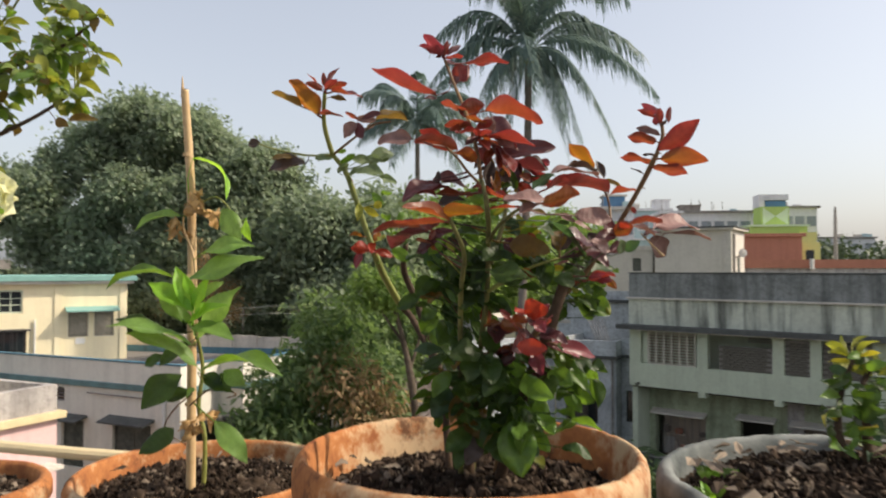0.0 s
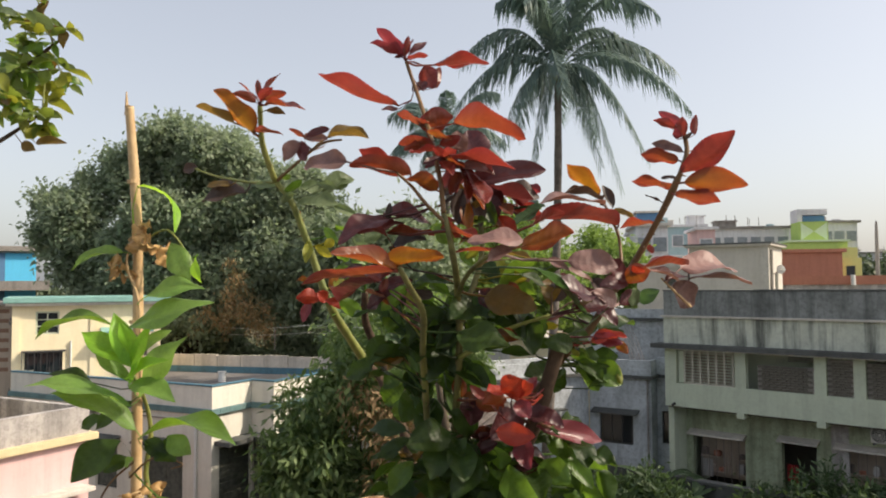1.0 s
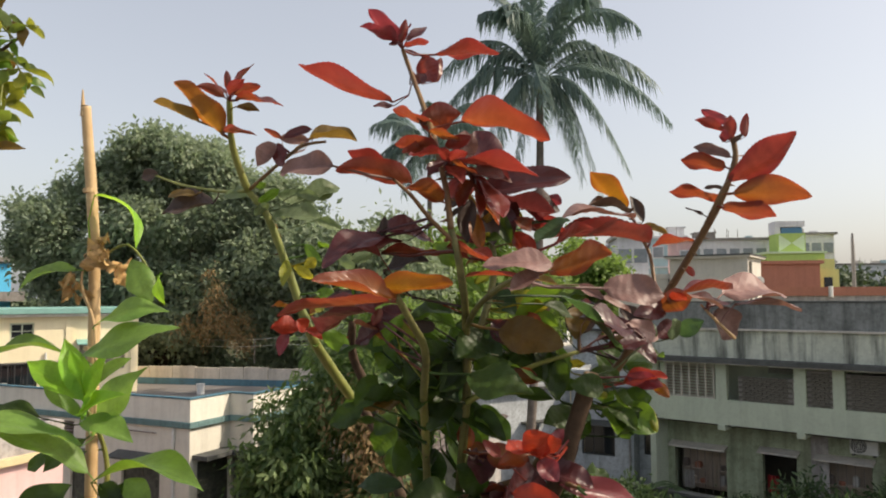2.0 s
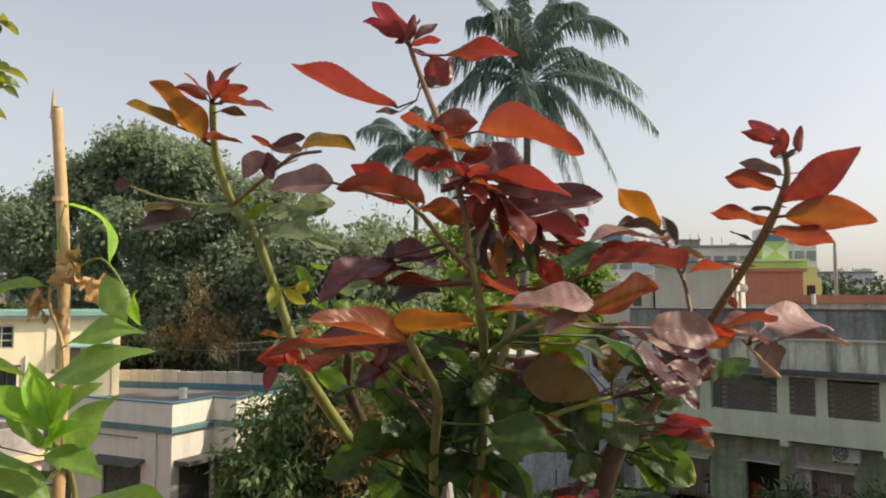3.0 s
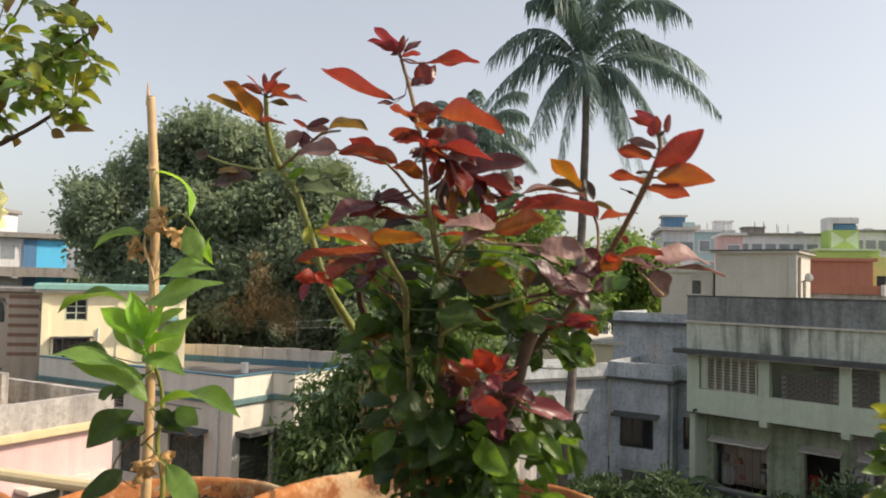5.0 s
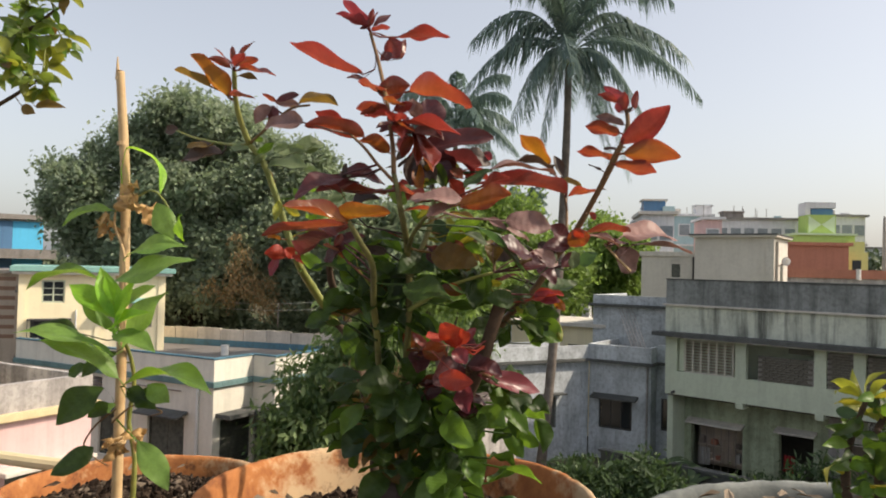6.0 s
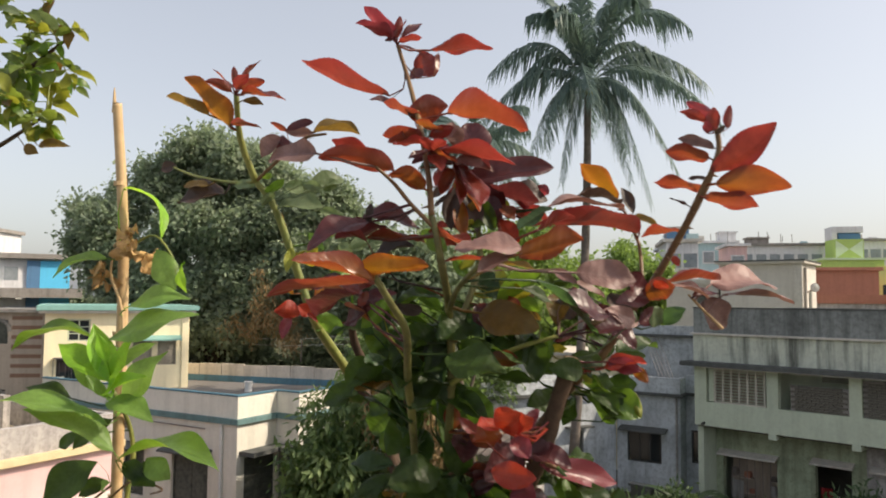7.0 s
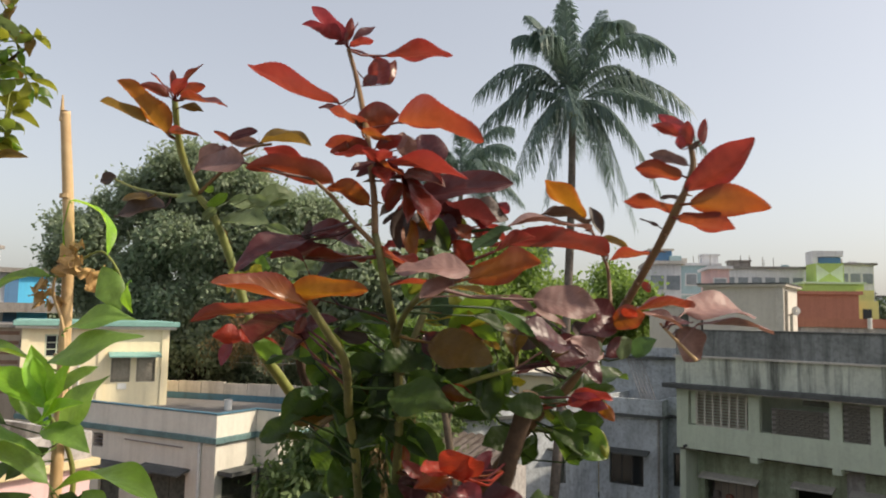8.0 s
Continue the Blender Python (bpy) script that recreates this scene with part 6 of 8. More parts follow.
for i in range(40):
    a0 = ru.choice(anchors)
    if a0.z < 0.22 and ru.random() < 0.7:
        continue
    dr = Vector((ru.uniform(-0.5, 0.7), ru.uniform(-0.7, 0.5), ru.uniform(-0.3, 0.9))).normalized()
    ln = ru.uniform(0.06, 0.13)
    tip = a0 + dr * ln
    if tip.x > 0.30:
        tip.x = 0.30
    stem([a0, a0.lerp(tip, 0.5) + Vector((0, 0, 0.01)), tip], 0.0016, 0.0008, GREEN_STEM, bush, "twig", 6)
    for k in range(11):
        c = a0.lerp(tip, 0.15 + 0.85 * k / 10) + Vector((ru.uniform(-1, 1), ru.uniform(-1, 1), ru.uniform(-1, 1))) * 0.012
        d = (Vector((ru.uniform(-1, 1), ru.uniform(-1, 0.6), ru.uniform(-0.9, 0.3))) + dr * 0.6).normalized() * ru.uniform(0.026, 0.050)
        add_leaf(bush, c, c + d, d.length * ru.uniform(0.42, 0.58), ru.choice("uuGyuyGyqubu"), ru.choice((ru.uniform(10, 70), ru.uniform(110, 150))), 0.035, 0.3, 0.10)
bloom = Vector((0.182, -0.150, 0.128))
for ring, (n, s, lift) in enumerate(((7, 0.056, 0.15), (6, 0.050, 0.55), (6, 0.038, 1.0), (5, 0.024, 1.5))):
    for k in range(n):
        a = 6.2832 * (k + 0.5 * ring) / n
        out = (Vector((math.cos(a), -0.25, math.sin(a))).normalized() + Vector((0.35, -0.5, 0.05)) * lift).normalized()
        me = rose_blade(bloom, bloom + out * s, s * 1.15, Vector((0.5, -0.8, 0.2)), -0.25, -0.12, 900 + ring * 10 + k, None, 18, 0.0, (0.40, 0.50), 0.16)
        me.materials.append(PETAL)
        part("petal", me, None, bush)

# ---------------------------------------------------------------- shrub in the concrete pot
GO = (0.432, 0.752, 7.790)
shrub = thing("potted_shrub", GO, "small woody shrub with yellow-green top leaves in a concrete pot", "shrub")
stem([(-0.012, 0.035, -0.04), (-0.014, 0.040, 0.017), (-0.013, 0.050, 0.044), (-0.008, 0.050, 0.080), (0.004, 0.050, 0.112)], 0.0055, 0.0022, WOOD_STEM, shrub)
stem([(0.004, 0.030, -0.04), (0.007, 0.030, 0.025), (0.010, 0.040, 0.078), (0.014, 0.048, 0.090), (0.023, 0.040, 0.111)], 0.0060, 0.0022, WOOD_STEM, shrub)


def gl(bx, by, bz, tx, ty, tz, w, key, tilt):
    add_leaf(shrub, (bx, by, bz), (tx, ty, tz), w, key, tilt, 0.04, 0.3, 0.12, 0.09)


gl(-0.001, 0.050, 0.115, -0.033, 0.040, 0.133, 0.0133, "y", 128)
gl(-0.001, 0.050, 0.115, -0.035, 0.030, 0.125, 0.0097, "y", 138)
gl(0.002, 0.050, 0.115, 0.001, 0.070, 0.135, 0.0087, "y", 148)
gl(0.005, 0.050, 0.115, 0.026, 0.070, 0.137, 0.0082, "y", 148)
gl(0.008, 0.050, 0.115, 0.024, 0.040, 0.135, 0.0110, "y", 138)
gl(0.008, 0.050, 0.112, 0.023, 0.030, 0.124, 0.0109, "Y", 138)
gl(-0.001, 0.050, 0.109, -0.033, 0.030, 0.112, 0.0117, "Y", 128)
gl(0.011, 0.040, 0.105, 0.023, 0.020, 0.112, 0.0123, "G", 20)
gl(-0.011, 0.050, 0.080, -0.035, 0.040, 0.091, 0.0126, "g", 20)
gl(-0.011, 0.050, 0.074, -0.042, 0.030, 0.076, 0.0123, "G", 30)
gl(-0.008, 0.050, 0.080, -0.005, 0.040, 0.100, 0.0120, "g", 10)
gl(-0.008, 0.050, 0.056, -0.037, 0.030, 0.057, 0.0123, "G", 30)
gl(-0.011, 0.050, 0.044, -0.053, 0.010, 0.056, 0.0079, "Y", 148)
gl(-0.001, 0.040, 0.069, 0.011, 0.020, 0.082, 0.0161, "g", 10)
gl(0.005, 0.040, 0.058, 0.013, 0.010, 0.064, 0.0202, "g", 10)
gl(-0.008, 0.040, 0.034, 0.000, 0.020, 0.041, 0.0134, "G", 30)
gl(0.004, 0.040, 0.028, 0.005, 0.000, 0.033, 0.0166, "G", 20)
gl(-0.004, 0.050, 0.097, -0.031, 0.030, 0.086, 0.0108, "g", 10)
gl(0.011, 0.040, 0.081, 0.038, 0.050, 0.084, 0.0126, "g", 20)
gl(0.005, 0.030, 0.037, 0.001, 0.000, 0.052, 0.0153, "Y", 138)
gl(-0.019, 0.030, 0.022, -0.043, 0.010, 0.029, 0.0122, "G", 40)
rg = random.Random(31)
for i in range(95):
    z = rg.uniform(0.02, 0.12)
    c = Vector((0.004 + rg.uniform(-0.03, 0.07), 0.045 + rg.uniform(-0.03, 0.03), z))
    d = Vector((rg.uniform(-1, 1), rg.uniform(-1, 0.6), rg.uniform(-0.5, 0.5))).normalized() * rg.uniform(0.011, 0.023)
    add_leaf(shrub, c, c + d, rg.uniform(0.006, 0.013), "y" if z > 0.095 and rg.random() < 0.6 else rg.choice("gGgGT"), rg.uniform(0, 60), 0.04, 0.3, 0.12)
for at, n, s in (((0.296, 0.815, 7.770), 13, 0.024), ((0.262, 0.745, 7.772), 9, 0.018), ((0.176, 0.725, 7.776), 8, 0.018)):
    weed = thing("weed", at, "small bright green weed sprouting from the soil", "weed", "weeds in the pots")
    for i in range(n):
        a = i * 2.4
        add_leaf(weed, (0, 0, 0.0), (s * math.cos(a), s * math.sin(a) * 0.7, s * rg.uniform(0.3, 0.9)), s * 0.45, rg.choice("GHG"), rg.uniform(10, 60), 0.1)

# ---------------------------------------------------------------- house parts


def window(parent, u0, z0, u1, z1, y, frame_m, pane_m=GLASS_M, bars=2, rails=1, deep=0.05, name="window"):
    """A window in an opening: frame, mullions and one pane per light."""
    w = part(name, boxes((u0, y, z0, u0 + 0.05, y + deep, z1), (u1 - 0.05, y, z0, u1, y + deep, z1), (u0 + 0.05, y, z0, u1 - 0.05, y + deep, z0 + 0.05), (u0 + 0.05, y, z1 - 0.05, u1 - 0.05, y + deep, z1)), frame_m, parent)
    iu, iz = (u1 - u0 - 0.1) / bars, (z1 - z0 - 0.1) / rails
    for i in range(bars):
        for j in range(rails):
            a, b = u0 + 0.05 + i * iu, z0 + 0.05 + j * iz
            part("pane", boxes((a + 0.015, y + 0.02, b + 0.015, a + iu - 0.015, y + 0.028, b + iz - 0.015)), pane_m, w)
    for i in range(1, bars):
        part("mullion", boxes((u0 + 0.05 + i * iu - 0.02, y + 0.004, z0 + 0.05, u0 + 0.05 + i * iu + 0.02, y + deep - 0.004, z1 - 0.05)), frame_m, w)
    for j in range(1, rails):
        part("rail", boxes((u0 + 0.05, y + 0.008, z0 + 0.05 + j * iz - 0.015, u1 - 0.05, y + deep - 0.008, z0 + 0.05 + j * iz + 0.015)), frame_m, w)
    return w


def hood(parent, u0, u1, y, z, out=0.45, material=DARK_LEDGE, name="hood"):
    """A thin sloping slab over an opening."""
    bm = bmesh.new()
    vs = [bm.verts.new(p) for p in ((u0, y, z), (u1, y, z), (u1, y - out, z - 0.10), (u0, y - out, z - 0.10), (u0, y, z + 0.07), (u1, y, z + 0.07), (u1, y - out, z - 0.05), (u0, y - out, z - 0.05))]
    for f in ((0, 3, 2, 1), (4, 5, 6, 7), (0, 1, 5, 4), (2, 3, 7, 6), (1, 2, 6, 5), (3, 0, 4, 7)):
        bm.faces.new([vs[i] for i in f])
    return part(name, bm, material, parent)


# ---------------------------------------------------------------- long two-storey house with streaked parapet
LH = (6.60, 26.50, 0.0)
lh = thing("apartment_house", LH, "long two-storey sage green house with black-streaked parapet and verandah", "house", turn=-40.0)
W0, W1 = -0.05, 15.0
OPEN = [(0.36, 4.67, 2.36, 5.80), (2.71, 4.67, 4.75, 5.80), (5.09, 4.67, 5.83, 5.80), (6.15, 4.67, 7.50, 5.80), (7.85, 4.67, 9.8, 5.80), (10.2, 4.67, 12.2, 5.80), (12.6, 4.67, 14.6, 5.80)]
part("verandah_wall", wall(W0, W1, 3.88, 5.87, 0.0, 0.22, OPEN), SAGE, lh, "sage green verandah wall with openings")
part("streaked_band", boxes((W0, -0.05, 6.02, W1, 0.22, 6.90)), STAINED, lh, "pale plaster band with black water streaks")
part("cornice", boxes((W0 - 0.06, -0.16, 6.90, W1, 0.22, 6.965), bevel=0.01), WHITE_TRIM, lh)
for q in ((W0, -0.02, 6.965, W1, 0.16, 7.79), (W0, 0.16, 6.965, W0 + 0.16, 8.0, 7.79), (W0, 8.0, 6.965, W1, 8.16, 7.79)):
    part("parapet", boxes(q, bevel=0.012), BLACKENED, lh, "blackened grey concrete parapet")
part("coping", boxes((W0 - 0.02, -0.05, 7.79, W1, 0.19, 7.83), bevel=0.01), DARK_LEDGE, lh, "blackened coping")
part("ledge", boxes((W0 - 0.28, -0.52, 5.87, W1, 0.22, 6.02), bevel=0.012), DARK_LEDGE, lh)
part("roof", boxes((W0, 0.16, 6.70, W1, 8.0, 6.90)), ROOF_SLAB, lh)
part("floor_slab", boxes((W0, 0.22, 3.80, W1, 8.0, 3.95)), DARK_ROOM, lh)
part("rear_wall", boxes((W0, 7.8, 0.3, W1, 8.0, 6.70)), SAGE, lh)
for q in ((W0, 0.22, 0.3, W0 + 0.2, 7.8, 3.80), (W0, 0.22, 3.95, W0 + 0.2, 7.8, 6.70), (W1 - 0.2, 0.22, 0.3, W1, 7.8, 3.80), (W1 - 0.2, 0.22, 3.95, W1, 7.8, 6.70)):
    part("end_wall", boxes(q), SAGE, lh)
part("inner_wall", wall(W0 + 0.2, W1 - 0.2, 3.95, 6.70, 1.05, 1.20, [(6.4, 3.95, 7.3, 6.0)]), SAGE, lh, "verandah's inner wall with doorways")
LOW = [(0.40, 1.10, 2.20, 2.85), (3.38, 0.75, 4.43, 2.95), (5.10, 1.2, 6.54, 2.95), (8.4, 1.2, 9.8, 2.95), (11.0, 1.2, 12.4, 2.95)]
part("ground_floor_wall", wall(W0 + 0.2, W1 - 0.2, 0.3, 3.80, 1.15, 1.37, LOW), SHADED_SAGE, lh, "stained ground floor wall, overhang shade in its darker paint")
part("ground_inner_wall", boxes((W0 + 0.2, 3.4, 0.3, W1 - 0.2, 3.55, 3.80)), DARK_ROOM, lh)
for u in (2.52, 4.92, 7.66, 10.0, 12.4):
    part("bracket", boxes((u - 0.12, -0.04, 3.70, u + 0.12, 1.15, 3.88), bevel=0.01), SAGE, lh)
part("drain_spout", tube([(0.28, 0.02, 3.97), (0.28, -0.16, 3.95)], 0.045, 10), IRON, lh)
for u0, u1, z in ((0.30, 2.25, 2.92), (3.31, 4.53, 3.05), (4.99, 6.64, 3.05), (8.3, 9.9, 3.05)):
    hood(lh, u0, u1, 1.15, z, 0.34, WHITE_TRIM)
for i, (a, z0, b, z1) in enumerate(LOW):
    if i != 1:
        g = part("window_grille", boxes((a, 1.24, z0, b, 1.27, z0 + 0.03)), IRON, lh)
        part("top_rail", boxes((a, 1.24, z1 - 0.03, b, 1.27, z1)), IRON, g)
        k = int((b - a) / 0.24)
        for j in range(1, k):
            part("bar", boxes((a + (b - a) * j / k - 0.008, 1.248, z0 + 0.03, a + (b - a) * j / k + 0.008, 1.264, z1 - 0.03)), TIN, g)
        part("shelf_back", boxes((a + 0.05, 1.82, z0 + 0.2, b - 0.05, 1.86, z1 + 0.1)), SAND_WALL, lh, "dusty brown cupboard back")
        part("shelf", boxes((a + 0.1, 1.5, z0 + 0.4, b - 0.1, 1.8, z0 + 0.44), (a + 0.1, 1.5, z0 + 0.9, b - 0.1, 1.8, z0 + 0.94)), SAND_WALL, lh)
# cream slatted grille in the first verandah opening
gr = part("verandah_grille", boxes((0.60, 0.06, 4.67, 2.30, 0.10, 4.72)), GRILLE, lh, "cream slatted grille")
part("top_rail", boxes((0.60, 0.06, 5.72, 2.30, 0.10, 5.77)), GRILLE, gr)
for j in range(7):
    u = 0.60 + 1.64 * j / 6
    part("post", boxes((u, 0.055, 4.72, u + 0.06, 0.105, 5.72)), GRILLE, gr)
for j in range(6):
    u = 0.66 + 1.64 * j / 6
    for k in range(10):
        z = 4.76 + k * 0.097
        part("slat", boxes((u, 0.068, z, u + 0.215 if j < 5 else u + 0.18, 0.090, z + 0.045)), GRILLE_SLAT, gr)
part("shutter", boxes((0.40, 0.11, 4.70, 0.60, 0.14, 5.76)), SAGE, lh)
# added pale strip in place of the bright line under the ledge
part("cable_batten", boxes((0.4, -0.40, 5.83, 7.6, -0.37, 5.868)), PLASTIC, lh, "thin white strip added under the ledge as a bright line")
part("dark_beam", boxes((3.95, 0.20, 5.60, 4.75, 0.32, 5.80)), WOOD_DARK, lh)
part("wall_line", boxes((4.86, 1.135, 0.9, 5.36, 1.15, 3.70)), GREY_PARAPET, lh)
ac = part("air_conditioner", boxes((6.04, 0.78, 3.30, 6.79, 1.08, 3.80), bevel=0.02), PLASTIC, lh, "white outdoor air conditioner unit")
bm = bmesh.new()
for rr in (0.05, 0.10, 0.15, 0.19):
    for i in range(24):
        a0, a1 = 6.2832 * i / 24, 6.2832 * (i + 1) / 24
        vs = [bm.verts.new((6.28 + q * math.cos(a), 0.772, 3.55 + q * math.sin(a))) for q, a in ((rr, a0), (rr, a1), (rr + 0.025, a1), (rr + 0.025, a0))]
        bm.faces.new(vs)
part("fan_guard", bm, IRON, ac)
part("wall_bracket", boxes((6.11, 0.74, 3.25, 6.16, 1.15, 3.30), (6.66, 0.74, 3.25, 6.71, 1.15, 3.30)), IRON, ac)
for nm, lab, m_, u, z, w, h in (("hanging_cloth", "red cloth hung in the shaded doorway", CLOTH_RED, 3.48, 1.65, 0.35, 0.55), ("hanging_cloth", "pale cloth hung in the shaded doorway", CLOTH_PALE, 3.91, 1.5, 0.24, 0.5), ("hanging_cloth", "pale cloth behind the window bars", CLOTH_PALE, 0.55, 1.35, 0.42, 0.6), ("hanging_cloth", "tan cloth behind the window bars", SAND_WALL, 1.35, 1.5, 0.5, 0.8)):
    bm = bmesh.new()
    cols = [[bm.verts.new((u + w * i / 10, 0.72 + 0.02 * math.sin(i * 1.9) + (0.72 if u < 3 else 0.58), z + h * j)) for j in (0, 1)] for i in range(11)]
    for i in range(10):
        bm.faces.new((cols[i][0], cols[i + 1][0], cols[i + 1][1], cols[i][1]))
    bmesh.ops.solidify(bm, geom=bm.faces[:], thickness=0.012)
    part("curtain", bm, m_, lh, lab)

gw = thing("garden_wall", LH, "low mossy dark boundary wall before the shrubs", "wall", turn=-40.0)
part("wall", boxes((-0.6, -3.25, 0.5, 5.2, -3.05, 2.30), bevel=0.015), DARK_LEDGE, gw)
part("coping", boxes((-0.65, -3.31, 2.30, 5.25, -2.99, 2.38), bevel=0.01), DARK_LEDGE, gw)
for u in (0.0, 2.5, 5.0):
    part("pier", boxes((u - 0.15, -3.33, 0.5, u + 0.15, -3.253, 2.297), bevel=0.01), DARK_LEDGE, gw)
rs = random.Random(61)
for k, (u0, u1, z0) in enumerate(((0.50, 2.10, 1.50), (0.50, 2.10, 2.00), (5.20, 6.44, 1.60), (5.20, 6.44, 2.10))):
    u = u0
    while u < u1 - 0.25:
        w, h, m_, lab = rs.choice(((0.16, 0.26, SAND_WALL, "tan storage tin on a dim shelf"), (0.22, 0.20, BRICK_RED, "reddish storage box on a dim shelf"), (0.18, 0.30, CLOTH_PALE, "pale storage tin on a dim shelf"), (0.20, 0.24, TIN, "rusty storage tin on a dim shelf")))
        h *= rs.uniform(0.45, 1.15)
        if rs.random() < 0.55:
            sb = part("storage_tin", tube([(w / 2, 0.1, 0), (w / 2, 0.1, h * 0.8), (w / 2, 0.1, h)], [w * 0.45, w * 0.46, w * rs.uniform(0.2, 0.42)], 14), m_)
        else:
            sb = part("storage_tin", boxes((0, 0, 0, w, 0.2, h), bevel=0.03), m_)
        sb.matrix_world = pose(*LH, 0, 0, -40.0) @ pose(u, 1.55, z0 + 0.04, 0, 0, 0)
        tagged(sb, lab, "tin", "tins on the shelves")
        u += w + rs.uniform(0.02, 0.30)

# ---------------------------------------------------------------- white house with a roof terrace
WH = (-7.30, 21.0, 0.0)
wh = thing("white_house", WH, "off-white flat-roofed house with teal bands and blue waterproofed terrace", "house", turn=-25.0)
X0 = -9.0
part("front_wall", wall(X0, 0.0, 0.3, 4.46, 0.0, 0.22, [(-4.75, 2.0, -3.80, 3.40), (-2.60, 1.9, -1.10, 3.50), (-7.6, 2.0, -6.5, 3.40), (-5.1, 3.93, -4.64, 4.35)]), WHITE_WALL, wh)
part("side_wall", side_wall(0.22, 1.6, 0.3, 4.46, -0.22, 0.0, [(0.30, 1.7, 1.56, 3.50)]), WHITE_WALL, wh)
part("bay_front_wall", wall(0.0, 0.85, 0.3, 4.46, 1.6, 1.82, [(0.05, 1.7, 0.78, 3.50)]), WHITE_WALL, wh)
part("bay_side_wall", side_wall(1.82, 9.0, 0.3, 4.46, 0.63, 0.85, [(2.4, 1.9, 3.5, 3.45)]), WHITE_WALL, wh)
for q in ((X0, 9.0, 0.3, 0.85, 9.2, 4.46), (X0, 0.22, 0.3, X0 + 0.2, 9.0, 4.46)):
    part("rear_wall", boxes(q), WHITE_WALL, wh)
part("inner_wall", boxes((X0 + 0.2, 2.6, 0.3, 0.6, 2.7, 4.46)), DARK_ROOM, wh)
for q in ((X0, -0.10, 4.46, 0.10, 0.22, 4.62), (-0.22, 0.22, 4.46, 0.10, 1.50, 4.62), (-0.22, 1.50, 4.46, 0.95, 1.82, 4.62), (0.63, 1.82, 4.46, 0.95, 9.0, 4.62)):
    part("teal_band", boxes(q, bevel=0.012), TEAL, wh, "teal painted cornice band")
for q in ((X0, 0.0, 4.62, 0.0, 0.12, 5.24), (-0.12, 0.12, 4.62, 0.0, 1.6, 5.24), (0.0, 1.6, 4.62, 0.85, 1.72, 5.24), (0.73, 1.72, 4.62, 0.85, 9.0, 5.24), (X0, 0.12, 4.62, X0 + 0.12, 5.7, 5.24)):
    part("parapet", boxes(q), WHITE_WALL, wh)
for q in ((X0, -0.03, 5.24, 0.03, 0.15, 5.285), (-0.15, 0.15, 5.24, 0.03, 1.57, 5.285), (-0.15, 1.57, 5.24, 0.88, 1.75, 5.285), (0.70, 1.75, 5.24, 0.88, 9.0, 5.285)):
    part("parapet_cap", boxes(q, bevel=0.008), BLUE_PROOF, wh, "blue painted parapet cap")
for q in ((X0 + 0.125, 0.125, 4.72, -0.125, 0.145, 5.24), (-0.145, 0.145, 4.72, -0.125, 1.7, 5.24), (-0.145, 1.725, 4.72, 0.725, 1.745, 5.24), (0.705, 1.745, 4.72, 0.725, 8.1, 5.24)):
    part("parapet_lining", boxes(q), BLUE_PROOF, wh, "blue waterproof lining")
part("roof", boxes((X0 + 0.12, 0.12, 4.62, -0.12, 1.72, 4.70), (X0 + 0.12, 1.72, 4.62, 0.73, 9.0, 4.70)), ROOF_SLAB, wh)
askew = pose(X0, 5.75, 0, 0, 0, 12.0)             # the rear wall of the terrace runs askew to the front
for i in range(10):
    part("wall_panel", boxes((1.02 * i, 0.0, 4.70, 1.02 * i + 1.0, 0.12, 5.36 + 0.02 * (i % 3)), bevel=0.01), PARAPET_BACK, wh).matrix_local = askew
part("parapet_lining", boxes((0.13, -0.03, 4.70, 10.0, -0.004, 4.94)), BLUE_PROOF, wh, "blue waterproof lining").matrix_local = askew
part("vent_pipe", tube([(-3.75, 4.3, 4.69), (-3.75, 4.3, 5.02)], 0.13, 16), PLASTIC, wh, "short white vent pipe")
part("pipe_cap", tube([(-3.75, 4.3, 5.02), (-3.75, 4.3, 5.06)], 0.15, 16), PLASTIC, wh)
part("wall_pipe", tube([(-3.6, -0.06, 4.28), (-1.2, -0.06, 4.26)], 0.02, 8), TIN, wh)
part("down_pipe", tube([(-0.55, -0.06, 0.3), (-0.55, -0.06, 4.44)], 0.045, 10), PLASTIC, wh)
for u0, u1, z0, z1 in ((-4.75, -3.80, 2.0, 3.40), (-2.60, -1.10, 1.9, 3.50), (-7.6, -6.5, 2.0, 3.40)):
    window(wh, u0, z0, u1, z1, 0.08, WOOD_DARK, WOOD_DARK, 2, 3)
    hood(wh, u0 - 0.15, u1 + 0.15, 0.0, z1 + 0.12, 0.45, DARK_LEDGE)
for k in range(4):
    part("louvre", boxes((-5.1, 0.04, 3.95 + k * 0.10, -4.64, 0.12, 3.98 + k * 0.10)), TIN, wh)
bmw = boxes((-0.10, 0.30, 1.7, -0.06, 1.56, 3.50))
part("shutter", bmw, WOOD_DARK, wh, "dark wooden shutters")
for k in range(11):
    part("shutter_slat", boxes((-0.062, 0.34, 1.78 + k * 0.155, -0.035, 1.52, 1.86 + k * 0.155)), WOOD_DARK, wh)
    part("shutter_slat", boxes((0.09, 1.655, 1.78 + k * 0.155, 0.74, 1.682, 1.86 + k * 0.155)), WOOD_DARK, wh)
part("bay_shutter", boxes((0.05, 1.685, 1.7, 0.78, 1.72, 3.50)), WOOD_DARK, wh, "dark wooden shutters")
part("side_shutter", boxes((0.72, 2.4, 1.9, 0.76, 3.5, 3.45)), WOOD_DARK, wh, "dark wooden shutters")
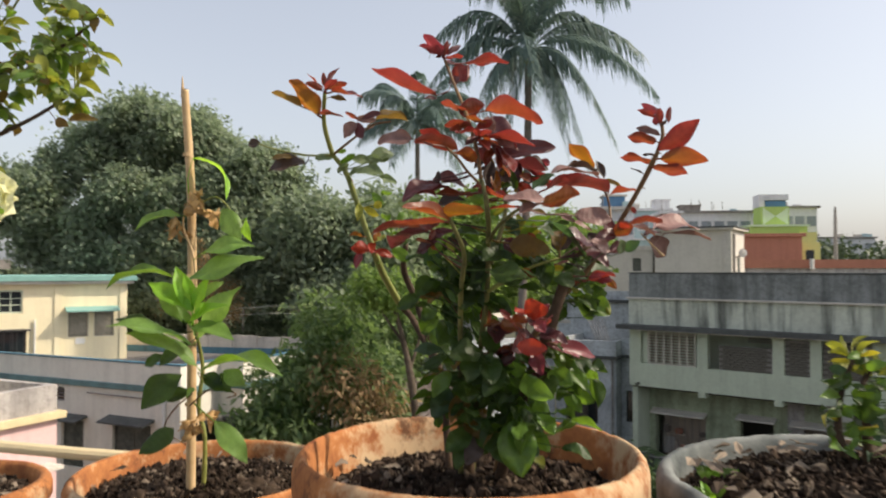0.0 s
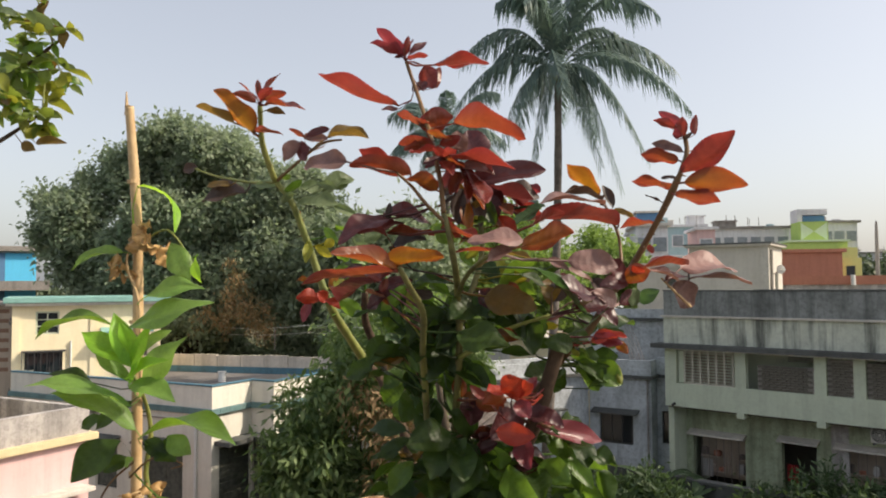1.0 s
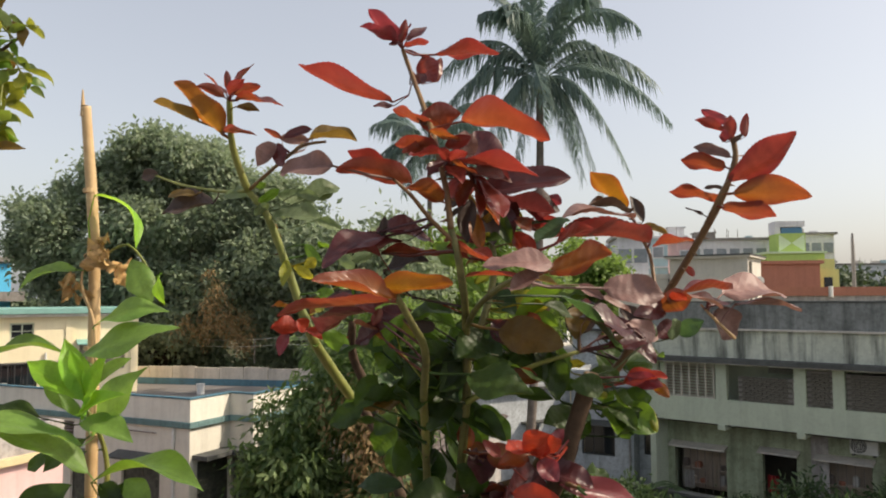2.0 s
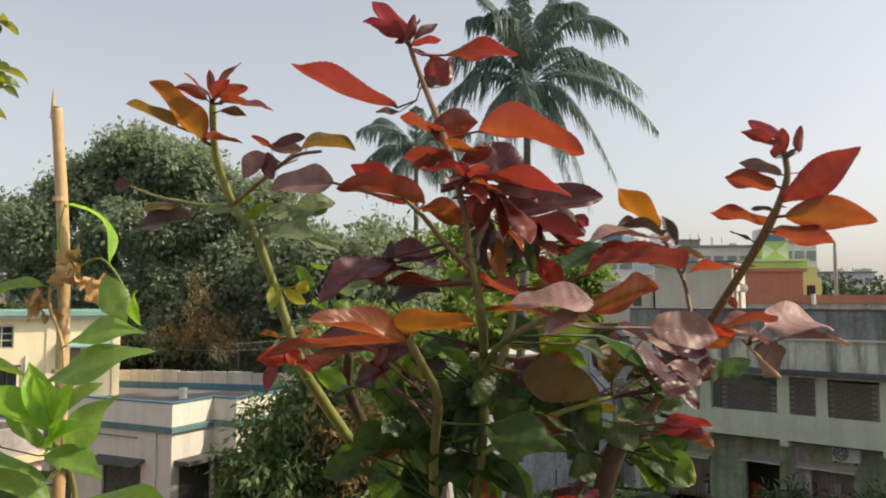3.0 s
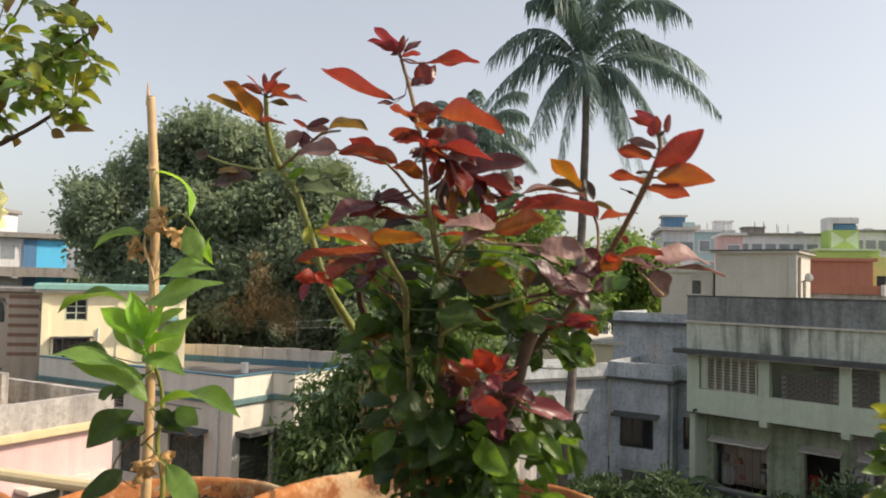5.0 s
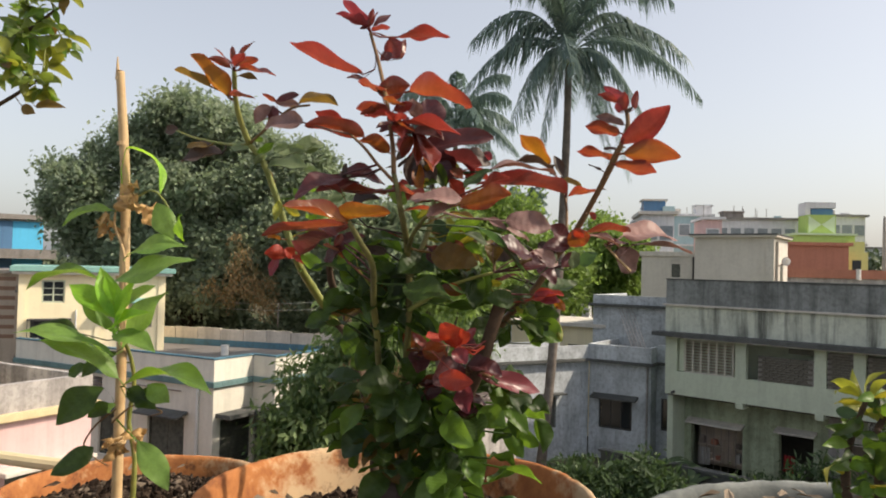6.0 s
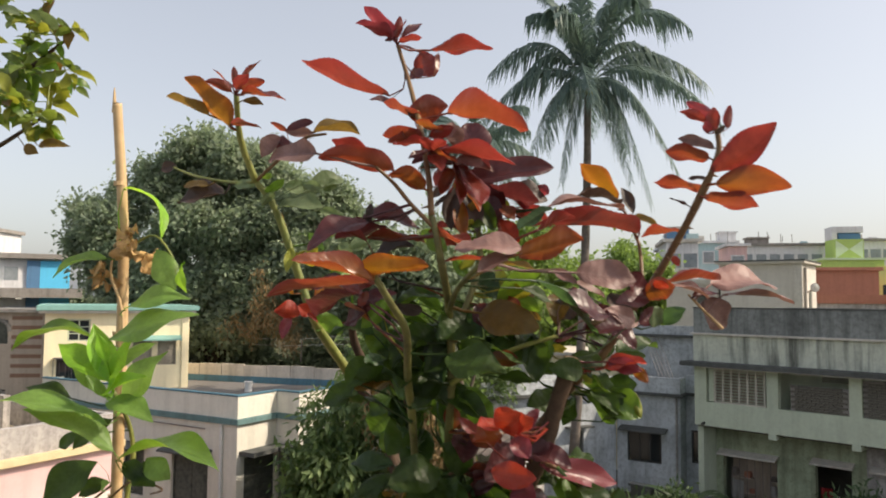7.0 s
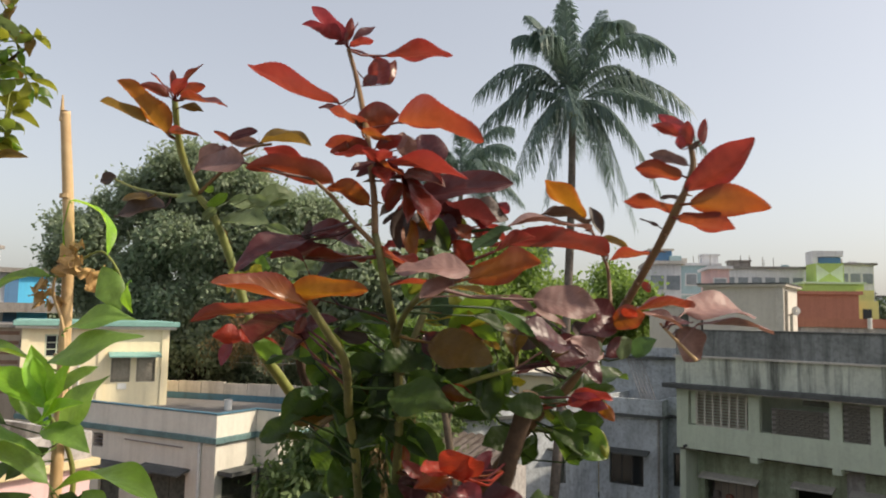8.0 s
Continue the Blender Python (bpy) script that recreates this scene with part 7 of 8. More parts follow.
for q in ((0.0, 0.10, 3.60, 0.55, 1.60, 3.72), (0.55, 1.10, 3.604, 1.30, 1.60, 3.724), (0.85, 1.60, 3.60, 1.3, 3.7, 3.72)):
    part("corner_hood", boxes(q), DARK_LEDGE, wh, "mossy concrete window hood")
for u in (-5.4, -2.6):
    p = part("cable_post", tube([(u, 9.06, 5.34), (u + 0.02, 9.06, 6.35)], 0.022, 8), TIN, wh)
for z, s in ((6.28, 0.30), (5.98, 0.22)):
    pts = [(-9.0 + 10.5 * i / 10, 9.06 + 0.02 * i, z - s * math.sin(3.1416 * ((i * 2) % 10) / 10) * 0.35 + 0.03 * i) for i in range(11)]
    part("clothes_line", tube(pts, 0.008, 5), PLASTIC, wh)

# ---------------------------------------------------------------- yellow house
yh = thing("yellow_house", (-16.05, 24.7, 0.0), "pale yellow two-storey house with mint green roof edge", "house", turn=31.0)
YW = [(1.26, 6.44, 1.98, 7.22), (3.38, 5.55, 4.02, 6.42), (4.22, 5.55, 4.86, 6.42), (0.95, 5.05, 2.1, 5.85)]
part("front_wall", wall(0.55, 5.3, 0.3, 7.42, 0.0, 0.2, YW), YELLOW_WALL, yh)
for q in ((5.1, 0.2, 0.3, 5.3, 6.0, 7.42), (0.55, 0.2, 0.3, 0.75, 6.0, 7.42), (0.55, 6.0, 0.3, 5.3, 6.2, 7.42)):
    part("side_wall", boxes(q), YELLOW_WALL, yh)
part("inner_wall", boxes((0.75, 1.6, 0.3, 5.1, 1.7, 7.42)), DARK_ROOM, yh)
part("roof", boxes((0.35, -0.25, 7.42, 5.5, 6.4, 7.52), bevel=0.01), WHITE_TRIM, yh)
part("roof_edge", boxes((0.28, -0.32, 7.52, 5.6, 6.47, 7.70), bevel=0.015), MINT, yh, "mint green painted roof edge")
for u in (2.95, 5.05, 0.56):
    part("pilaster", boxes((u, -0.05, 0.3, u + 0.22, 0.0, 7.42)), YELLOW_WALL, yh)
window(yh, 1.26, 6.44, 1.98, 7.22, 0.06, SAGE, GLASS_M, 2, 3)
window(yh, 3.38, 5.55, 4.02, 6.42, 0.06, GRILLE_SLAT, GRILLE_SLAT, 2, 6)
window(yh, 4.22, 5.55, 4.86, 6.42, 0.06, GRILLE_SLAT, GRILLE_SLAT, 2, 6)
hood(yh, 3.28, 5.0, 0.0, 6.55, 0.55, MINT)
window(yh, 0.95, 5.05, 2.1, 5.85, 0.06, IRON, GLASS_M, 3, 1)
cage = part("window_cage", boxes((0.85, -0.42, 5.86, 2.2, 0.0, 5.90)), IRON, yh, "projecting iron window cage")
part("bottom_frame", boxes((0.85, -0.42, 4.98, 2.2, 0.0, 5.02)), IRON, cage)
for j in range(8):
    part("bar", boxes((0.85 + 1.33 * j / 7, -0.42, 5.02, 0.87 + 1.33 * j / 7, -0.40, 5.86)), IRON, cage)
part("drain_pipe", tube([(2.35, -0.06, 4.9), (2.35, -0.06, 6.2)], 0.035, 8), PLASTIC, yh)
part("wall_sign", boxes((3.62, -0.03, 5.30, 3.92, -0.005, 5.52)), PLASTIC, yh)

# ---------------------------------------------------------------- pink house, close below
ph = thing("pink_house", (-7.66, 15.0, 0.0), "pink plastered house with grey weathered parapet and cream cornice", "house", turn=-25.0)
part("side_wall", side_wall(-9.0, 0.0, 0.3, 5.02, -0.2, 0.0, [(-1.75, 3.0, -0.35, 4.05)]), PINK_WALL, ph)
part("rear_wall", boxes((-8.0, -0.2, 0.3, -0.2, 0.0, 5.02)), PINK_WALL, ph)
part("far_wall", boxes((-8.0, -9.0, 0.3, -7.8, -0.2, 5.02)), PINK_WALL, ph)
part("inner_wall", boxes((-1.6, -8.9, 0.3, -1.5, -0.2, 5.02)), DARK_ROOM, ph)
part("cornice", boxes((-8.1, -9.0, 5.02, 0.14, 0.12, 5.16), bevel=0.012), CREAM_PAINT, ph)
for q in ((-0.16, -9.0, 5.16, 0.0, -0.003, 5.68), (-8.0, -0.16, 5.16, -0.16, -0.003, 5.68)):
    part("parapet", boxes(q), GREY_PARAPET, ph, "grey weathered parapet")
part("stair_wall", boxes((-8.0, -0.9, 5.16, -2.4, -0.75, 5.95)), GREY_PARAPET, ph)
part("shutter", boxes((-0.12, -1.75, 3.0, -0.08, -0.35, 4.05)), WOOD_DARK, ph)
part("hood", boxes((0.0, -2.0, 4.10, 0.42, -0.15, 4.18), bevel=0.01), WHITE_TRIM, ph)
part("window_frame", boxes((-0.08, -1.08, 3.0, -0.03, -1.02, 4.05), (-0.08, -1.75, 3.5, -0.035, -0.35, 3.55)), WHITE_TRIM, ph)

# ---------------------------------------------------------------- blue-grey house between the trees
gh = thing("blue_grey_house", (4.35, 29.6, 0.0), "blue-grey stained house with flat terraces and dark windows", "house", turn=-30.0)
part("front_wall", wall(0.08, 2.48, 0.3, 4.55, 0.0, 0.2, [(0.48, 2.05, 1.78, 3.20)]), BLUEGREY, gh)
part("right_wing", wall(2.48, 3.25, 0.3, 4.55, 0.7, 0.9, [(2.66, 2.1, 3.12, 3.3)]), BLUEGREY, gh)
for q in ((0.08, 0.2, 0.3, 0.28, 0.5, 4.55), (2.28, 0.2, 0.3, 2.48, 0.7, 4.55), (3.05, 0.9, 0.3, 3.25, 7.0, 4.55)):
    part("wing_side", boxes(q), BLUEGREY, gh)
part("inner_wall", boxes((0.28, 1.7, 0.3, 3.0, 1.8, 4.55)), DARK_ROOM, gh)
for q in ((-0.05, -0.24, 4.55, 2.62, 0.7, 4.66), (2.62, 0.5, 4.55, 3.4, 7.0, 4.66)):
    part("ledge", boxes(q, bevel=0.01), DARK_LEDGE, gh)
for q in ((0.05, -0.14, 4.66, 2.52, -0.02, 5.22), (0.05, -0.02, 4.66, 0.17, 3.0, 5.22), (2.40, -0.02, 4.66, 2.52, 0.6, 5.22), (2.52, 0.58, 4.66, 3.3, 0.7, 5.30)):
    part("terrace_parapet", boxes(q), BLUEGREY, gh, "stained parapet")
part("upper_wall", wall(-1.0, 3.25, 4.66, 6.55, 3.0, 3.2, [(2.3, 4.9, 2.9, 6.1)]), BLUEGREY, gh)
part("upper_body", boxes((-1.0, 3.4, 4.0, 3.25, 7.0, 6.5)), BLUEGREY, gh)
part("upper_roof", boxes((-1.15, 2.75, 6.55, 3.4, 7.2, 6.66), bevel=0.01), DARK_LEDGE, gh)
for q in ((-1.0, 2.95, 6.66, 3.25, 3.07, 7.02), (-1.0, 3.07, 6.66, -0.88, 6.9, 7.02)):
    part("roof_parapet", boxes(q), BLUEGREY, gh, "stained parapet")
for k in range(5):
    part("net_line", tube([(0.1 + 0.14 * k, 2.93, 6.62), (0.7 + 0.16 * k, 2.2, 5.75 - 0.04 * k), (1.5 + 0.12 * k, 1.2, 4.72)], 0.011, 5), TIN, gh)
part("down_pipe", tube([(2.36, -0.06, 0.6), (2.36, -0.06, 4.5)], 0.04, 8), GREY_PARAPET, gh)
window(gh, 0.48, 2.05, 1.78, 3.20, 0.06, IRON, GLASS_M, 3, 1)
hood(gh, 0.25, 2.02, 0.0, 3.30, 0.40)
window(gh, 2.66, 2.1, 3.12, 3.3, 0.76, IRON, GLASS_M, 1, 1)
turned = pose(0.06, -0.02, 0, 0, 0, 62)      # the older wing stands askew to the block
for q, nm, m_ in ((wall(-6.0, -0.02, 0.3, 4.55, 0.0, 0.2, [(-2.15, 2.1, -1.55, 3.25)]), "wing_wall", BLUEGREY), (boxes((-6.0, 1.4, 0.3, -0.3, 1.6, 4.55)), "wing_back", BLUEGREY), (boxes((-6.0, 0.2, 4.40, -0.2, 1.6, 4.55)), "wing_roof", ROOF_SLAB),
                  (boxes((-6.1, -0.22, 4.552, -0.02, 0.24, 4.66), bevel=0.01), "wing_ledge", DARK_LEDGE), (boxes((-6.0, -0.08, 4.66, -0.06, 0.05, 5.16), bevel=0.01), "wing_parapet", BLUEGREY), (boxes((-6.0, 1.45, 4.55, -0.3, 1.58, 5.16)), "wing_parapet", BLUEGREY),
                  (boxes((-2.15, 0.10, 2.1, -1.55, 0.14, 3.25)), "wing_shutter", WOOD_DARK), (boxes((-2.4, -0.36, 3.36, -1.3, 0.0, 3.42), bevel=0.01), "wing_hood", DARK_LEDGE)):
    part(nm, q, m_, gh).matrix_local = turned

# ---------------------------------------------------------------- blocks behind the long house
ch = thing("cream_block", (11.15, 39.6, 0.0), "cream stair tower with dark coping above the terraces", "house", turn=-32.0)
part("wall", wall(0.0, 3.8, 0.3, 9.9, 0.0, 0.2, []), CREAM_WALL, ch)
# sides in paler off-white: the sunlit look is put into the paint
for q in ((3.6, 0.2, 0.3, 3.8, 3.4, 9.9), (0.0, 0.2, 0.3, 0.2, 3.4, 9.9), (0.0, 3.4, 0.3, 3.8, 3.6, 9.9)):
    part("lit_side", boxes(q), WHITE_TRIM, ch)
part("roof", boxes((-0.2, -0.25, 9.9, 4.0, 3.8, 10.0), bevel=0.012), CREAM_WALL, ch)
part("coping", boxes((-0.24, -0.29, 10.0, 4.04, 3.84, 10.07), bevel=0.012), DARK_LEDGE, ch, "dark weathered coping")
part("pilaster", boxes((3.50, -0.10, 0.3, 3.86, 0.0, 9.9)), WHITE_TRIM, ch, "pale corner pilaster")
part("drain_pipe", tube([(3.88, 0.5, 0.3), (3.88, 0.5, 9.7)], 0.07, 8), RAW_GREY, ch)
part("side_window", boxes((3.80, 1.7, 7.6, 3.83, 2.3, 8.6)), WOOD_DARK, ch)
la = thing("terrace_annex", (8.75, 41.0, 0.0), "pale cream terrace block with an arched window", "house", turn=-22.0)
part("wall", wall(0.0, 2.6, 0.3, 8.9, 0.0, 0.2, [(1.55, 7.8, 2.0, 8.5)]), CREAM_WALL, la)
part("body", boxes((0.0, 0.6, 0.3, 2.6, 3.0, 8.9)), DARK_ROOM, la)
part("parapet", boxes((-0.1, -0.1, 8.9, 2.7, 0.15, 9.15), bevel=0.01), WHITE_TRIM, la)
bm = bmesh.new()
for i in range(9):
    a = 3.1416 * i / 8
    box(bm, 1.775 + 0.27 * math.cos(a) - 0.05, -0.06, 8.45 + 0.30 * math.sin(a) - 0.05, 1.775 + 0.27 * math.cos(a) + 0.05, 0.0, 8.45 + 0.30 * math.sin(a) + 0.05)
part("arch", bm, WHITE_TRIM, la)
part("shutter", boxes((1.55, 0.08, 7.8, 2.0, 0.12, 8.5)), WOOD_DARK, la)
br = thing("brick_red_block", (18.6, 48.0, 0.0), "brick-red painted roof room beside the cream block", "house", turn=-8.0)
part("wall", boxes((0, 0, 0.3, 4.1, 4.0, 9.95)), BRICK_RED, br)
part("roof", boxes((-0.2, -0.2, 9.95, 4.3, 4.2, 10.15), bevel=0.01), BRICK_RED, br)
part("yellow_side", boxes((4.1, 0.6, 0.3, 5.4, 4.0, 9.6)), YELLOW_FAR, br)
part("window", boxes((4.5, 0.56, 8.2, 5.0, 0.61, 9.1)), GLASS_M, br)
rp = thing("red_terrace", (16.4, 44.0, 0.0), "low terrace with a red-brown painted parapet", "house", turn=-8.0)
part("wall", boxes((0, 0, 0.3, 16, 3.0, 7.95)), GREY_PARAPET, rp)
part("parapet", boxes((-0.1, -0.1, 7.95, 16.1, 0.1, 8.45), bevel=0.01), BRICK_RED, rp)
part("pipe", tube([(4.8, -0.3, 7.9), (4.8, -0.3, 8.5)], 0.12, 10), PLASTIC, rp)

dish = thing("satellite_dish", (15.20, 38.0, 7.83), "pale round satellite dish on the stair tower wall", "satellite dish")
bm = bmesh.new()
rg_ = [[bm.verts.new((0.22 * q * math.cos(a), -0.07 * (1 - q * q) + 0.1, 0.9 + 0.22 * q * math.sin(a))) for a in [6.2832 * k / 20 for k in range(20)]] for q in (0.15, 0.45, 0.75, 1.0)]
for i in range(3):
    for k in range(20):
        bm.faces.new((rg_[i][k], rg_[i + 1][k], rg_[i + 1][(k + 1) % 20], rg_[i][(k + 1) % 20]))
bmesh.ops.solidify(bm, geom=bm.faces[:], thickness=0.02)
part("bowl", bm, FAR_WHITE, dish, smooth=True)
part("mount", tube([(-0.56, 0.06, 0.62), (-0.20, 0.22, 0.72), (0, 0.10, 0.88)], 0.04, 8), TIN, dish)


def far_house(at, w, d, h, label, wall_m, roof_m, floors, cols, tank=None, turn=-6.0, first=4.0):
    """A distant block: walls, slab edges, and a window with its pane in every bay."""
    t = thing("far_house", at, label, "house", "far houses", turn=turn)
    part("wall", boxes((0, 0, 0.3, w, d, h)), wall_m, t)
    part("roof", boxes((-0.3, -0.3, h, w + 0.3, d + 0.3, h + 0.25)), roof_m, t)
    for f in range(floors):
        z = h - 3.0 * (f + 1) + 0.9
        if z < first:
            break
        part("slab_edge", boxes((-0.15, -0.35, z - 1.0, w + 0.15, 0.0, z - 0.85)), roof_m, t)
        for c in range(cols):
            u = w * (c + 0.5) / cols
            wd = part("window", boxes((u - 0.6, -0.06, z, u + 0.6, 0.0, z + 1.3)), FAR_WHITE, t)
            part("pane", boxes((u - 0.5, -0.09, z + 0.1, u + 0.5, -0.062, z + 1.2)), FAR_PANE, wd)
    rf_ = random.Random(int(w * 100))
    for k in range(int(w)):
        u, v = w * rf_.random(), rf_.uniform(0.5, 3.0)
        if rf_.random() < 0.5:
            part("roof_pole", tube([(u, v, h + 0.25), (u + rf_.uniform(-0.1, 0.1), v, h + rf_.uniform(0.7, 1.7))], 0.035, 5), RAW_GREY, t)
        else:
            a_, b_, c_ = rf_.uniform(0.3, 0.8), rf_.uniform(0.3, 0.8), rf_.uniform(0.25, 0.65)
            part("roof_box", boxes((u - a_, v, h + 0.25, u + a_, v + b_, h + 0.25 + c_), bevel=0.03), rf_.choice((FAR_WHITE, RAW_GREY, FAR_TEAL, WHITE_TRIM)), t)
    if tank:
        u, tw, th, tm = tank
        part("stair_head", boxes((u - tw / 2, 1.0, h + 0.25, u + tw / 2, 1.0 + tw, h + 0.25 + th)), tm, t)
        part("stair_roof", boxes((u - tw / 2 - 0.15, 0.85, h + 0.25 + th, u + tw / 2 + 0.15, 1.15 + tw, h + 0.40 + th)), roof_m, t)
    return t


far_house((12.8, 60, 0), 2.4, 6, 12.6, "narrow white far house with small balconies", FAR_WHITE, WHITE_TRIM, 3, 2, (1.0, 1.7, 0.9, TANK_BLUE))
far_house((15.6, 74, 0), 2.6, 8, 13.2, "small pale house with a blue roof room", FAR_WHITE, FAR_WHITE, 2, 2, (1.2, 1.8, 0.9, TANK_BLUE))
far_house((18.6, 80, 0), 5.4, 9, 14.0, "teal and white far apartment house", FAR_TEAL, FAR_WHITE, 3, 3, (4.8, 1.6, 0.9, FAR_WHITE))
far_house((20.45, 70, 0), 1.6, 5, 13.0, "small pinkish far house between taller blocks", PINK_WALL, FAR_WHITE, 2, 1)
far_house((25.2, 82, 0), 8.2, 9, 13.9, "long white far apartment house with grey roof", FAR_WHITE, RAW_GREY, 3, 6, (2.0, 2.0, 0.6, RAW_GREY))
far_house((36.6, 84, 0), 5.0, 9, 14.6, "pale far apartment house with dark roof edge", FAR_WHITE, RAW_GREY, 3, 4)
far_house((60, 130, 0), 14, 9, 13, "pale hazy far house among trees", FAR_WHITE, RAW_GREY, 2, 6)
lt = thing("lime_tower", (32.6, 78.0, 0.0), "lime green stair tower with pale diamond and tank", "house", turn=-6.0)
part("tower", boxes((0.5, 0.0, 0.3, 3.2, 3.0, 14.3)), LIME, lt)
bm = bmesh.new()
for s in (-1, 1):
    vs = [bm.verts.new(p) for p in ((1.85, -0.03, 13.3), (1.85 + s * 1.25, -0.03, 14.2), (1.85 + s * 1.25, -0.03, 12.4))]
    bm.faces.new(vs)
part("diamond", bm, PALE_LIME, lt)
part("tank", boxes((1.0, 0.5, 14.3, 3.1, 2.6, 14.95), bevel=0.06), TANK_BLUE, lt, "blue water tank")
part("tank_shelter", boxes((0.4, 0.4, 15.0, 3.3, 2.7, 15.6), (0.4, 0.4, 14.3, 0.9, 2.7, 15.0)), FAR_WHITE, lt, "pale shelter over the tank")
part("base", boxes((-0.8, -0.6, 0.3, 4.8, 6.0, 12.2)), LIME, lt)
part("base_roof", boxes((-1.0, -0.8, 12.2, 5.0, 6.2, 12.4)), PALE_LIME, lt)
part("yellow_bay", boxes((4.0, -0.9, 0.3, 5.6, 2.0, 11.6)), YELLOW_FAR, lt)
mast = thing("mast", (47.0, 90.0, 0.3), "thin far lattice mast in the haze", "mast")
part("pole", tube([(0, 0, 0), (0, 0, 13.0), (0, 0, 15.0)], [0.3, 0.2, 0.05], 6), RAW_GREY, mast)

# ---------------------------------------------------------------- houses at the far left
sh = thing("striped_house", (-24.2, 29.6, 0.0), "sand house with brown stripes and arched windows", "house", turn=12.0)
part("wall", wall(0.0, 6.6, 0.3, 7.30, 0.0, 0.2, [(3.0, 6.0, 3.7, 7.0), (3.0, 2.9, 3.7, 4.1), (5.2, 6.0, 5.9, 7.0), (5.2, 2.9, 5.9, 4.1)]), SAND_WALL, sh)
part("body", boxes((0.0, 0.8, 0.3, 6.6, 6.0, 7.30)), DARK_ROOM, sh)
part("roof", boxes((-0.2, -0.2, 7.30, 6.8, 6.2, 7.45), bevel=0.01), RAW_GREY, sh)
for k in range(7):
    z = 4.6 + 0.40 * k
    for a, b in ((0.02, 2.85), (3.85, 5.05), (6.05, 6.58)):
        part("stripe", boxes((a, -0.012, z, b, 0.0, z + 0.16)), STRIPE, sh)
for u in (3.35, 5.55):
    for z in (7.0, 4.1):
        bm = bmesh.new()
        for i in range(9):
            a = 3.1416 * i / 8
            box(bm, u + 0.42 * math.cos(a) - 0.07, -0.07, z - 0.42 + 0.42 * math.sin(a) - 0.07, u + 0.42 * math.cos(a) + 0.07, -0.013, z - 0.42 + 0.42 * math.sin(a) + 0.07)
        part("arch", bm, RAW_GREY, sh)
        part("shutter", boxes((u - 0.35, 0.1, z - 1.2, u + 0.35, 0.14, z - 0.02)), WOOD_DARK, sh)
bh = thing("blue_house", (-26.14, 44.0, 0.0), "grey concrete house with a bright blue upper room", "house", turn=35.0)
part("body", boxes((-9.0, 0.1, 0.3, -0.05, 6.0, 10.2)), FAR_WHITE, bh)
part("roof", boxes((-9.2, -0.35, 10.2, 0.15, 6.2, 10.5), bevel=0.01), RAW_GREY, bh)
part("blue_wall", boxes((-1.60, -0.02, 7.0, 0.0, 0.1, 10.1)), BLUE_WALL, bh, "bright blue painted wall")
part("blue_bay", boxes((-2.30, -0.06, 7.0, -1.603, 0.1, 10.1)), TANK_BLUE, bh)
part("terrace_slab", boxes((-9.0, -1.5, 7.9, 0.6, -0.06, 8.05)), RAW_GREY, bh)
part("terrace_wall", boxes((-9.0, -1.5, 8.05, 0.6, -1.38, 8.45)), RAW_GREY, bh)
part("rolled_sheet", boxes((-1.3, -0.5, 8.05, -0.6, -0.2, 8.35), bevel=0.1), TANK_BLUE, bh)
for u in (-3.1, -4.5, -6.0):
    for z in (8.6, 5.6):
        w_ = part("window", boxes((u - 0.45, 0.04, z, u + 0.45, 0.10, z + 1.2)), FAR_WHITE, bh)
        part("pane", boxes((u - 0.36, 0.01, z + 0.08, u + 0.36, 0.038, z + 1.1)), FAR_PANE, w_)
    part("balcony", boxes((u - 0.6, -0.5, 8.2, u + 0.6, 0.1, 8.35), (u - 0.6, -0.5, 8.35, u + 0.6, -0.42, 8.9)), FAR_WHITE, bh)
tall = thing("far_house", (-39.4, 46.0, 0.0), "tall unfinished grey concrete house far off", "house", "far houses", turn=6.0)
part("wall", boxes((0, 0, 0.3, 5.0, 6.0, 12.4)), FAR_WHITE, tall)
part("roof", boxes((-0.2, -0.3, 12.4, 5.2, 6.2, 12.65)), RAW_GREY, tall)
for k in range(3):
    w_ = part("window", boxes((3.6, -0.06, 4.2 + 2.8 * k, 4.8, 0.0, 5.5 + 2.8 * k)), FAR_WHITE, tall)
    part("pane", boxes((3.7, -0.09, 4.3 + 2.8 * k, 4.7, -0.062, 5.4 + 2.8 * k)), GLASS_M, w_)
shed = thing("tin_shed", (-2.6, 23.5, 0.0), "low shed with a rusty tin roof among the trees", "shed", turn=-30.0)
part("wall", boxes((0, 0, 0.3, 3.2, 2.4, 3.6)), GREY_PARAPET, shed)
bm = bmesh.new()
cols = [[bm.verts.new((-0.2 + 3.6 * i / 48, y, 3.62 + (0.7 if y > 1 else 0) + 0.03 * math.sin(i * 1.57))) for y in (-0.3, 2.7)] for i in range(49)]
for i in range(48):
    bm.faces.new((cols[i][0], cols[i + 1][0], cols[i + 1][1], cols[i][1]))
bmesh.ops.solidify(bm, geom=bm.faces[:], thickness=0.01)
part("tin_roof", bm, TIN, shed)
mid = thing("sunlit_house", (1.6, 34.5, 0.0), "pale cream house glimpsed behind the rose bush", "house", turn=-25.0)
part("wall", wall(0, 4.2, 0.3, 5.6, 0, 0.2, [(0.8, 3.6, 1.6, 4.8), (2.6, 3.6, 3.4, 4.8)]), YELLOW_WALL, mid)
part("body", boxes((0, 0.6, 0.3, 4.2, 4, 5.6)), DARK_ROOM, mid)
part("roof", boxes((-0.2, -0.3, 5.6, 4.4, 4.2, 5.75)), WHITE_TRIM, mid)
bl = thing("blue_roof_house", (0.5, 52.0, 0.0), "far low house with a blue sheet roof", "house", turn=-10.0)
